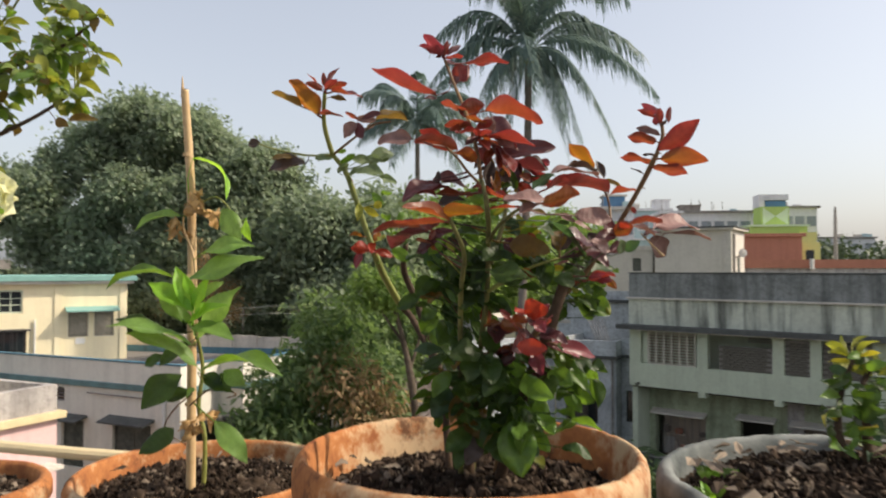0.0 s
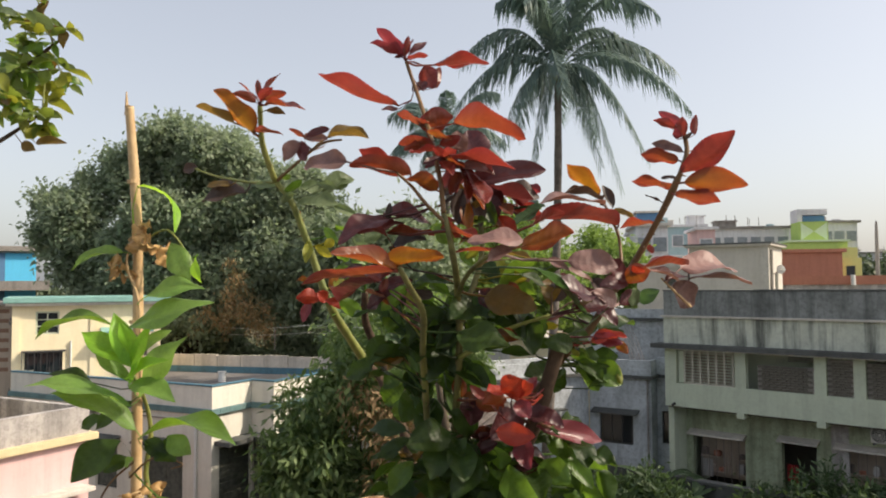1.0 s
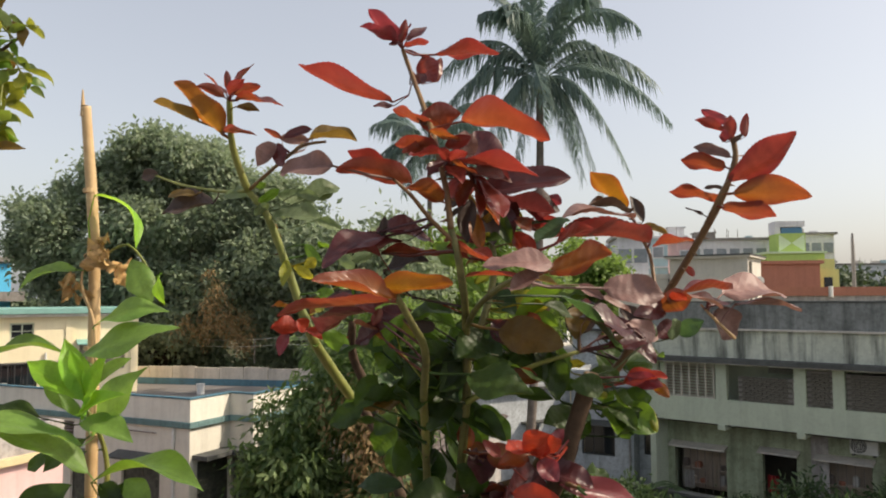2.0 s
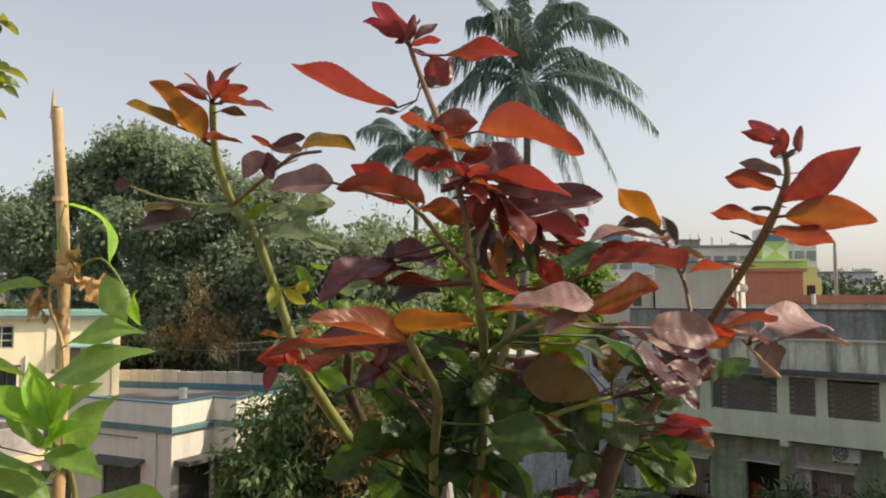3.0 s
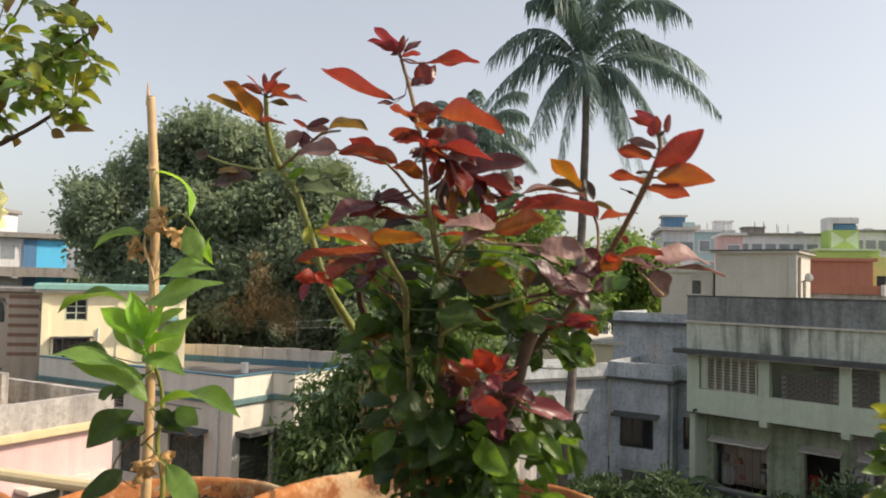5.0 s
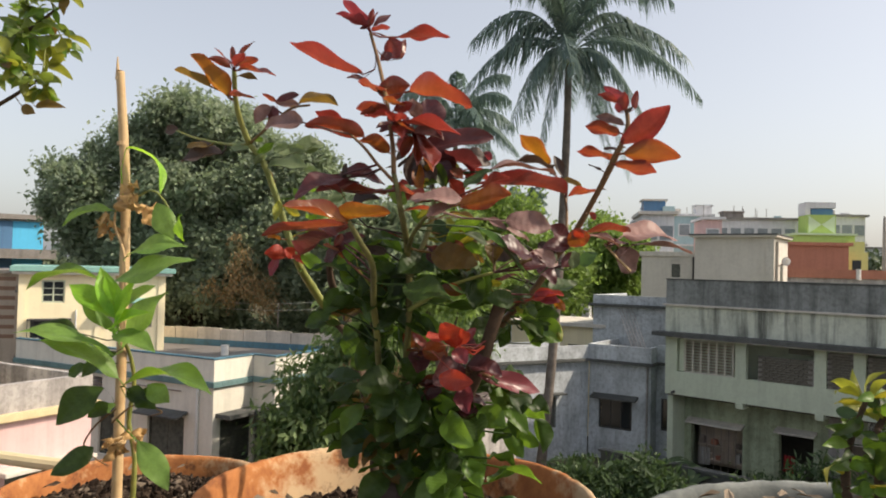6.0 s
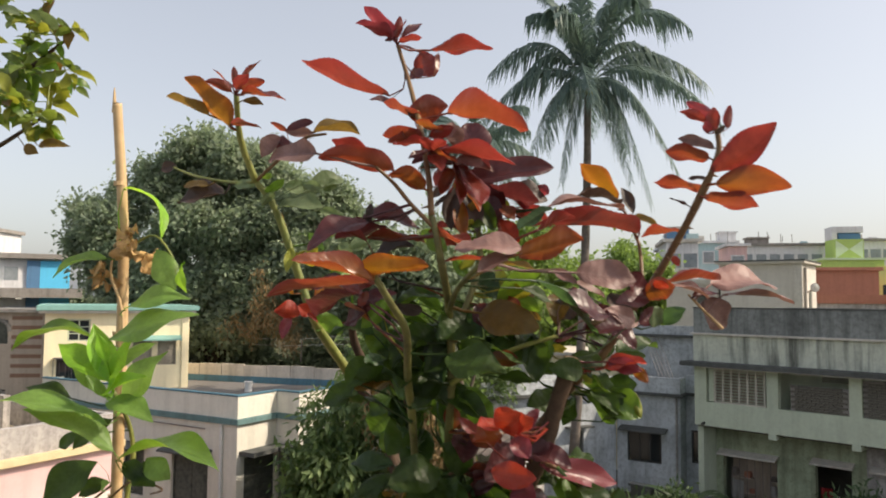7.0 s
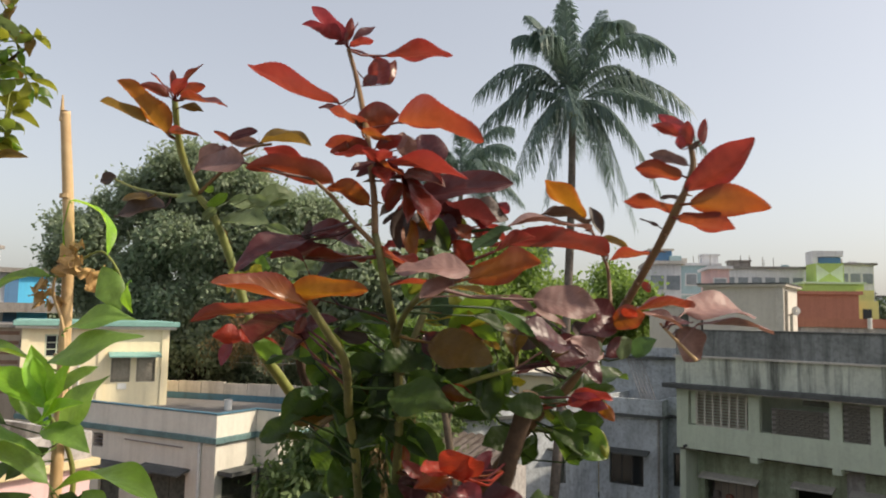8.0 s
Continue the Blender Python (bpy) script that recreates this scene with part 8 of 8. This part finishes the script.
part("wall", boxes((0, 0, 0.3, 7.0, 6, 8.2)), FAR_WHITE, bl)
part("roof", boxes((-0.4, -0.4, 8.2, 7.4, 6.4, 8.75), bevel=0.02), TANK_BLUE, bl)

# ---------------------------------------------------------------- trees


def tree(name, label, at, trunk, limbs, clouds, turn=0.0, bark=BARK, group=""):
    t = thing(name, at, label, "tree", group)
    part("trunk", tube(*trunk, 10, 0.15, 4), bark, t, smooth=True)
    for pts, r in limbs:
        part("limb", tube(pts, [r, r * 0.7, r * 0.4][:len(pts)] if len(pts) == 3 else [r, r * 0.5], 7, 0.15, 3), bark, t, smooth=True)
    for nm, me, m_ in clouds:
        me.materials.append(m_)
        c = part(nm, me, None, t)
        tagged(c, kind="stuff")
    return t


rb = random.Random(8)
limbs = []
for i in range(11):
    a = 6.2832 * i / 11
    limbs.append(([(0.3 * math.cos(a), 0.3 * math.sin(a), 4.2), (2.6 * math.cos(a), 1.9 * math.sin(a), 7.0 + rb.uniform(-0.6, 1.2)), (5.2 * math.cos(a), 3.4 * math.sin(a), 9.0 + rb.uniform(-1.5, 3.0))], 0.32))
BOUGHS = [(-0.1, -0.1, 13.4, 3.0, 2.5), (-1.4, -1.1, 14.8, 1.1, 0.8), (1.3, -1.3, 14.4, 1.6, 1.1), (3.0, -1.4, 13.2, 1.4, 1.4), (-2.9, -0.9, 13.7, 1.1, 0.8), (-4.2, -0.1, 13.9, 0.35, 0.2), (-5.2, -0.6, 12.9, 0.4, 0.2), (-3.1, -1.1, 12.7, 1.3, 1.1),
          (-6.5, -1.1, 11.7, 1.1, 0.5), (-6.7, -0.8, 10.2, 1.0, 1.2), (-4.8, -1.8, 10.9, 1.6, 1.3), (-5.3, -1.4, 8.4, 1.3, 1.6), (-3.0, -2.0, 9.0, 1.9, 2.1), (-0.4, -2.4, 10.6, 1.9, 1.8),
          (2.1, -2.6, 10.9, 1.9, 1.6), (2.0, -2.8, 8.3, 2.3, 1.5), (-0.8, -2.4, 7.7, 1.8, 1.3), (4.7, -2.4, 11.3, 1.6, 1.5), (5.3, -1.6, 12.4, 1.4, 0.9), (6.3, -1.4, 11.4, 1.1, 1.0),
          (6.0, -2.2, 9.7, 1.8, 1.8), (4.3, -2.6, 8.8, 1.8, 1.5), (7.4, -1.6, 9.7, 1.2, 1.6), (8.2, -1.6, 7.6, 1.7, 1.6), (5.3, -2.2, 7.0, 2.1, 1.3), (-3.6, -1.6, 6.8, 2.4, 1.0), (1.0, -2.1, 6.4, 3.1, 1.0), (1.0, 3.0, 10.0, 5.5, 4.0), (9.2, -1.5, 5.6, 1.4, 1.6),
          (4.5, -1.0, 4.2, 2.4, 1.4), (7.4, -0.8, 4.3, 2.0, 1.5), (1.2, -0.8, 4.0, 2.3, 1.3), (-2.6, -0.4, 4.2, 2.4, 1.3), (10.6, -0.6, 4.4, 1.9, 1.6), (-4.8, -0.6, 5.2, 1.8, 1.8)]
BL = [q for i, (x, y, z, rx, rz) in enumerate(BOUGHS) for q in lumps((x, y, z), (0.8 * rx, 0.4 * rx + 0.5, 0.78 * rz), 8, 0.27 * min(rx, 2.0) + 0.05, 500 + i, 0.85)]
tree("banyan_tree", "broad dark green banyan tree behind the roofs", (-13.6, 36.6, 0.4), ([(0, 0, 0), (0.1, 0, 2.4), (0, 0, 4.6)], [0.9, 0.65, 0.55]), limbs,
     [("crown", leaf_cloud(BL, 265000, 0.24, 3, 0.55, 0.25, 0.66, 6000, 0.25), F_BANYAN),
      ("dry_creeper", leaf_cloud([(3.5, -4.9, 8.0, 0.4, 0.4, 0.9), (3.2, -4.9, 6.8, 0.9, 0.5, 0.9), (4.2, -4.7, 6.6, 0.7, 0.5, 0.8), (2.5, -4.6, 6.2, 0.9, 0.5, 0.5), (4.6, -4.6, 5.9, 0.8, 0.5, 0.4)], 2600, 0.17, 4, 0.3, 0.9, 0.1, 130, 0.16), F_DRY)])
ML = lumps((0, 0, 3.25), (1.9, 1.5, 3.0), 26, 0.71, 9) + [(0.35, -0.45, 6.0, 0.8, 0.7, 0.7), (-1.5, -0.45, 2.55, 0.7, 0.7, 0.8), (1.55, -0.7, 3.0, 0.8, 0.7, 0.9), (1.05, -1.15, 1.85, 0.9, 0.7, 0.9)]
tree("mango_tree", "dense dark mango tree with some dry brown leaves", (-3.2, 20.3, 0.5), ([(0, 0, 0), (0.05, 0, 1.5), (0, 0, 3.2)], [0.22, 0.18, 0.11]),
     [([(0, 0, 1.4), (0.8, -0.2, 2.4), (1.4, -0.3, 3.7)], 0.10), ([(0, 0, 1.3), (-0.8, 0.2, 2.2), (-1.4, 0.2, 3.2)], 0.10), ([(0, 0, 1.8), (0.1, 0.3, 3.5), (0.2, 0.2, 5.3)], 0.10)],
     [("crown", leaf_cloud(ML, 27000, 0.26, 13, 0.36, 0.6, 0.6, 700, 0.19), F_MANGO),
      ("dry_leaves", leaf_cloud([(1.4, -1.05, 4.5, 0.6, 0.6, 0.6), (1.7, -1.05, 3.8, 0.7, 0.6, 0.6), (1.05, -1.4, 3.7, 0.6, 0.5, 0.7), (1.85, -0.9, 3.0, 0.7, 0.6, 0.7), (0.9, -1.5, 2.3, 0.6, 0.5, 1.1), (0.7, -1.15, 4.6, 1.1, 0.6, 1.0), (1.6, -1.05, 3.45, 1.0, 0.7, 1.0)], 2200, 0.19, 14, 0.34, 0.7, 0.3), F_DRY)])
for at, s, seed, m_, n, lab in (((-0.8, 38.0), 1.62, 41, F_LIGHT, 26000, "fresh green tree between the houses"), ((7.9, 46.0), 1.55, 42, F_LIGHT, 20000, "round bright green tree behind the terraces"), ((-4.2, 33.5), 1.58, 43, F_BANYAN, 26000, "dark tree beside the banyan"), ((3.0, 41.0), 1.45, 44, F_LIGHT, 22000, "fresh green tree between the houses"), ((-1.8, 26.5), 0.95, 45, F_MANGO, 16000, "dark leafy tree by the tin shed")):
    B = lumps((0, 0, 5.2 * s), ((1.0 if seed == 42 else 2.0) * s, 1.7 * s, 1.9 * s), 16, (0.55 if seed == 42 else 0.75) * s, seed)
    tree("garden_tree", lab, (at[0], at[1], 0.3), ([(0, 0, 0), (0.1, 0, 2 * s), (0, 0, 4.6 * s)], [0.2 * s, 0.16 * s, 0.09 * s]),
         [([(0, 0, 2.6 * s), (0.8 * s, 0, 4 * s), (1.3 * s, 0, 5.2 * s)], 0.1 * s), ([(0, 0, 2.6 * s), (-0.8 * s, 0.2, 4 * s), (-1.3 * s, 0.2, 5 * s)], 0.1 * s)],
         [("crown", leaf_cloud(B, n, 0.19 * s, seed, 0.5, 0.3, 0.45, n // 36, 0.20 * s), m_)], group="garden trees")
tree("slender_tree", "slender leaning grey-brown tree trunk behind the mango tree", (-0.5, 19.0, 0.8), ([(0, 0, 0), (-0.10, 0, 2.6), (-0.34, 0, 4.6), (-0.72, 0, 6.2)], [0.12, 0.105, 0.09, 0.05]),
     [([(-0.34, 0, 4.6), (-0.1, 0.1, 5.4), (0.1, 0.1, 6.2)], 0.05), ([(-0.5, 0, 5.3), (-1.0, 0.1, 6.0), (-1.3, 0.1, 6.6)], 0.04)],
     [("crown", leaf_cloud([(-0.8, 0.2, 6.6, 0.6, 0.5, 0.4), (-1.4, 0.2, 6.7, 0.5, 0.5, 0.4), (0.1, 0.2, 6.5, 0.5, 0.5, 0.4)], 3200, 0.16, 51, 0.42, 0.4, 0.4, 150, 0.14), F_LIGHT)])
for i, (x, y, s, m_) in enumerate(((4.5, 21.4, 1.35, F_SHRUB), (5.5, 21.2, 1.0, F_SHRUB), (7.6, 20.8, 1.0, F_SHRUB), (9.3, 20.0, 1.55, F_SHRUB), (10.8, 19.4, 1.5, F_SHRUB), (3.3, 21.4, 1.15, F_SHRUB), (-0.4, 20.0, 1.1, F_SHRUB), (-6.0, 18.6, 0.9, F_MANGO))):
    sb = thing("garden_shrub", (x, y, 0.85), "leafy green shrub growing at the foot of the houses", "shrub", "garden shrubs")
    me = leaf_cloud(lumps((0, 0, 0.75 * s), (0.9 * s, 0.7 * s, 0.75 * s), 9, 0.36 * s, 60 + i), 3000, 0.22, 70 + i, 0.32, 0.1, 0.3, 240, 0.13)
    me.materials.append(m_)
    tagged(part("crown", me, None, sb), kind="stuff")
    part("stalk", tube([(0, 0, 0), (0.02, 0, 0.8 * s)], [0.03, 0.02], 6), BARK, sb)


def banana(at, h, seed):
    """A young banana plant: a sheathed stem and broad arching leaves."""
    t = thing("banana_plant", (at[0], at[1], 0.9), "young banana plant with broad arching green leaves", "banana plant", "banana plants")
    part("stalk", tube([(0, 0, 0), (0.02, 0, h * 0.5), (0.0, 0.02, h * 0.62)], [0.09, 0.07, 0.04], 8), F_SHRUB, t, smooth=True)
    rnd = random.Random(seed)
    for i in range(8):
        a, up = i * 2.4 + rnd.random(), rnd.uniform(0.35, 1.0)
        L = h * rnd.uniform(0.5, 0.7)
        vs, fs = [], []
        for k in range(11):
            s = k / 10
            p = Vector((L * s * math.cos(a), L * s * math.sin(a), h * 0.58 + L * (up * s - 0.75 * s * s)))
            sd = Vector((-math.sin(a), math.cos(a), 0))
            w = 0.11 * h * math.sin(3.1416 * min(1, s * 0.93 + 0.05)) ** 0.7 * 0.5 * (1 + 0.2 * rnd.random())
            vs += [p - sd * w - Vector((0, 0, w * 0.35)), p, p + sd * w - Vector((0, 0, w * 0.35))]
            if k:
                b0 = (k - 1) * 3
                fs += [(b0, b0 + 1, b0 + 4, b0 + 3), (b0 + 1, b0 + 2, b0 + 5, b0 + 4)]
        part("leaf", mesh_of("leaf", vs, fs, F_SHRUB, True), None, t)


for x, y, h, sd_ in ((5.2, 22.6, 2.2, 1), (6.2, 21.9, 1.9, 2), (4.5, 23.2, 2.0, 3), (8.0, 20.6, 1.7, 4), (5.7, 23.4, 2.0, 5)):
    banana((x, y), h, sd_)


def frond_mesh(reach, up, tip, seed, blade, dense=110):
    """A feather palm frond: a rib that rises and bows over, with two rows of long hanging leaflets."""
    rnd = random.Random(seed)
    vs, fs = [], []
    kink = rnd.uniform(-0.06, 0.06) * reach

    def at(s):
        return Vector((2 * s * (1 - s) * reach * 0.42 + s * s * reach, kink * math.sin(s * 3), 2 * s * (1 - s) * up + s * s * tip))
    for i in range(17):
        s = i / 16
        p, r = at(s), 0.045 * (1 - s) + 0.008
        vs += [p + Vector((0, r, 0)), p + Vector((0, 0, r * 0.8)), p + Vector((0, -r, 0)), p + Vector((0, 0, -r * 0.8))]
        if i:
            a, b = (i - 1) * 4, i * 4
            fs += [(a + k, a + (k + 1) % 4, b + (k + 1) % 4, b + k) for k in range(4)]
    for i in range(dense):
        s = 0.12 + 0.87 * i / (dense - 1) + rnd.uniform(-0.004, 0.004)
        p = at(s)
        t = (at(min(1, s + 0.01)) - at(s - 0.01)).normalized()
        ll = blade * (0.40 + 0.75 * math.sin(3.1416 * min(1, s * 0.86 + 0.10))) * rnd.uniform(0.7, 1.15)
        clump = noise.noise(Vector((s * 14, seed, 0)))
        fall = (1.0 - 0.55 * abs(t.z)) * rnd.uniform(0.75, 1.1)
        for q in (-1, 1):
            if rnd.random() < 0.10 + 0.25 * max(0.0, clump):
                continue
            out = (t * (0.62 + 0.3 * clump) + Vector((0, q, 0)) * rnd.uniform(0.35, 0.6)).normalized()
            w = t * rnd.uniform(0.022, 0.036)
            k = len(vs)
            m1, m2 = p + out * ll * 0.34 + Vector((0, 0, -0.22 * fall * ll)), p + out * ll * rnd.uniform(0.38, 0.62) + Vector((0, 0, -0.92 * fall * ll))
            vs += [p - w * 0.6, p + w * 0.6, m1 + w, m1 - w, m2]
            fs += [(k, k + 1, k + 2, k + 3), (k + 3, k + 2, k + 4)]
    return mesh_of("frond", vs, fs, F_PALM)


def palm(at, height, lean, size, fronds, seed, label, r=0.16):
    """Fronds: (azimuth in degrees, reach, height of the bow, height of the tip), in metres at size 1."""
    t = thing("coconut_palm", (at[0], at[1], 0.3), label, "palm tree", "palm trees")
    pts = [(lean[0] * (1 - (1 - s) ** 2), lean[1] * s, (height - 0.3) * s) for s in [i / 8 for i in range(9)]]
    rad = [r * 1.35] + [r * (1.1 - 0.35 * i / 8) for i in range(1, 9)]
    part("trunk", tube(pts, rad, 12, 0.10, seed), PALM_BARK, t, "grey ringed trunk", True)
    rnd = random.Random(seed)
    top = Vector(pts[-1])
    for i, (az, reach, up, tip) in enumerate(fronds):
        f = part("frond", frond_mesh(size * reach, size * up, size * tip, seed * 100 + i, size * 1.35), None, t)
        f.matrix_local = Matrix.Translation(top + Vector((0, 0, 0.08 * size))) @ Matrix.Rotation(radians(az), 4, "Z") @ Matrix.Rotation(rnd.uniform(-0.3, 0.3), 4, "X")
    for i in range(6):
        a = i * 1.05
        bm = bmesh.new()
        bmesh.ops.create_icosphere(bm, subdivisions=2, radius=0.11, matrix=Matrix.Translation(top + Vector((0.20 * math.cos(a), 0.20 * math.sin(a), -0.18 - 0.1 * (i % 2)))) @ Matrix.Diagonal((0.85, 0.85, 1.15, 1)))
        part("coconut", bm, GREEN_STEM, t, smooth=True)
    return t


CROWN = [(170, 3.4, 3.0, 0.70), (188, 3.8, 2.0, -1.7), (222, 2.7, 0.8, -2.9), (140, 1.5, 3.0, 3.6), (30, 1.6, 3.4, 3.6), (-90, 0.9, 2.4, 3.6), (205, 1.0, 0.4, -3.4), (-28, 2.0, 0.9, -4.2), (-15, 3.0, 1.1, -3.3), (-6, 4.4, 1.8, -1.4), (10, 4.2, 2.6, 0.25),
         (-14, 3.3, 3.6, 1.7), (24, 2.0, 3.6, 3.3), (100, 0.8, 2.6, 4.0), (158, 2.1, 3.2, 2.9), (60, 1.6, 2.6, 4.0), (-60, 1.8, 3.2, 2.6), (235, 2.2, 3.0, 1.8), (180, 2.6, 2.6, -0.3), (15, 3.0, 3.0, 0.9), (-40, 1.3, 0.7, -3.4),
         (225, 1.6, 3.3, 2.4), (262, 2.2, 1.6, -1.2), (85, 3.2, 1.6, -1.0), (130, 2.6, 1.4, -1.8), (50, 3.2, 1.2, -1.9)]
LESSER = [(i * 137.5 % 360, 2.4 + 0.6 * min(1, i / 7), 2.9 - 0.13 * i, 2.6 - 0.30 * i) for i in range(17)]
palm((2.22, 26.0), 15.3, (0.75, 0.0), 1.0, CROWN, 6, "tall coconut palm with drooping fronds above the rooftops")
palm((-1.0, 38.0), 15.1, (-0.3, 0.0), 1.05, LESSER, 7, "coconut palm farther off behind the rose bush", 0.15)
palm((3.6, 60.0), 13.2, (0.0, 0.0), 0.6, LESSER, 9, "small distant palm over the roofs", 0.12)

# far belt of trees on the horizon
for i, (x0, x1, y, h, n) in enumerate(((-120, -38, 120, 8.5, 9000), (-40, 10, 150, 8.0, 8000), (5, 60, 140, 9.0, 9000), (40, 78, 112, 11.5, 9000), (70, 190, 150, 10.0, 9000))):
    rr = random.Random(i)
    B = [(x0 + (x1 - x0) * (k + rr.random()) / 16, y + rr.uniform(-8, 8), h * rr.uniform(0.35, 0.75), 4.5, 4, h * rr.uniform(0.28, 0.42)) for k in range(16)]
    me = leaf_cloud(B, n, 0.9, 80 + i, 0.6, 0.2, 0.4)
    me.materials.append(F_FAR)
    tagged(part("distant_trees", me, None), "hazy belt of trees on the horizon", "trees", kind="stuff")

# ---------------------------------------------------------------- pieces: brick infill of the verandah
BR_ME = bpy.data.meshes.new("brick")
bm = boxes((0, 0, 0, 0.235, 0.10, 0.062), bevel=0.004)
bm.to_mesh(BR_ME)
bm.free()
BR_ME.materials.append(BRICK)
rr = random.Random(77)
for a, b, z1 in ((3.05, 4.72, 5.45), (5.10, 5.82, 5.74), (6.17, 7.49, 5.70)):
    core = part("brick_infill", boxes((a, 0.125, 4.67, b, 0.17, z1)), RAW_GREY, lh, "rough unplastered brick infill")
    rows = int((z1 - 4.67) / 0.078)
    for j in range(rows):
        u = a + (0.0 if j % 2 else -0.12)
        while u < b - 0.05:
            if u >= a and u + 0.235 <= b + 0.02:
                o = new("brick", BR_ME)
                o.parent = core
                o.location = (u, 0.085 + rr.uniform(-0.012, 0.008), 4.675 + j * 0.078)
            u += 0.25
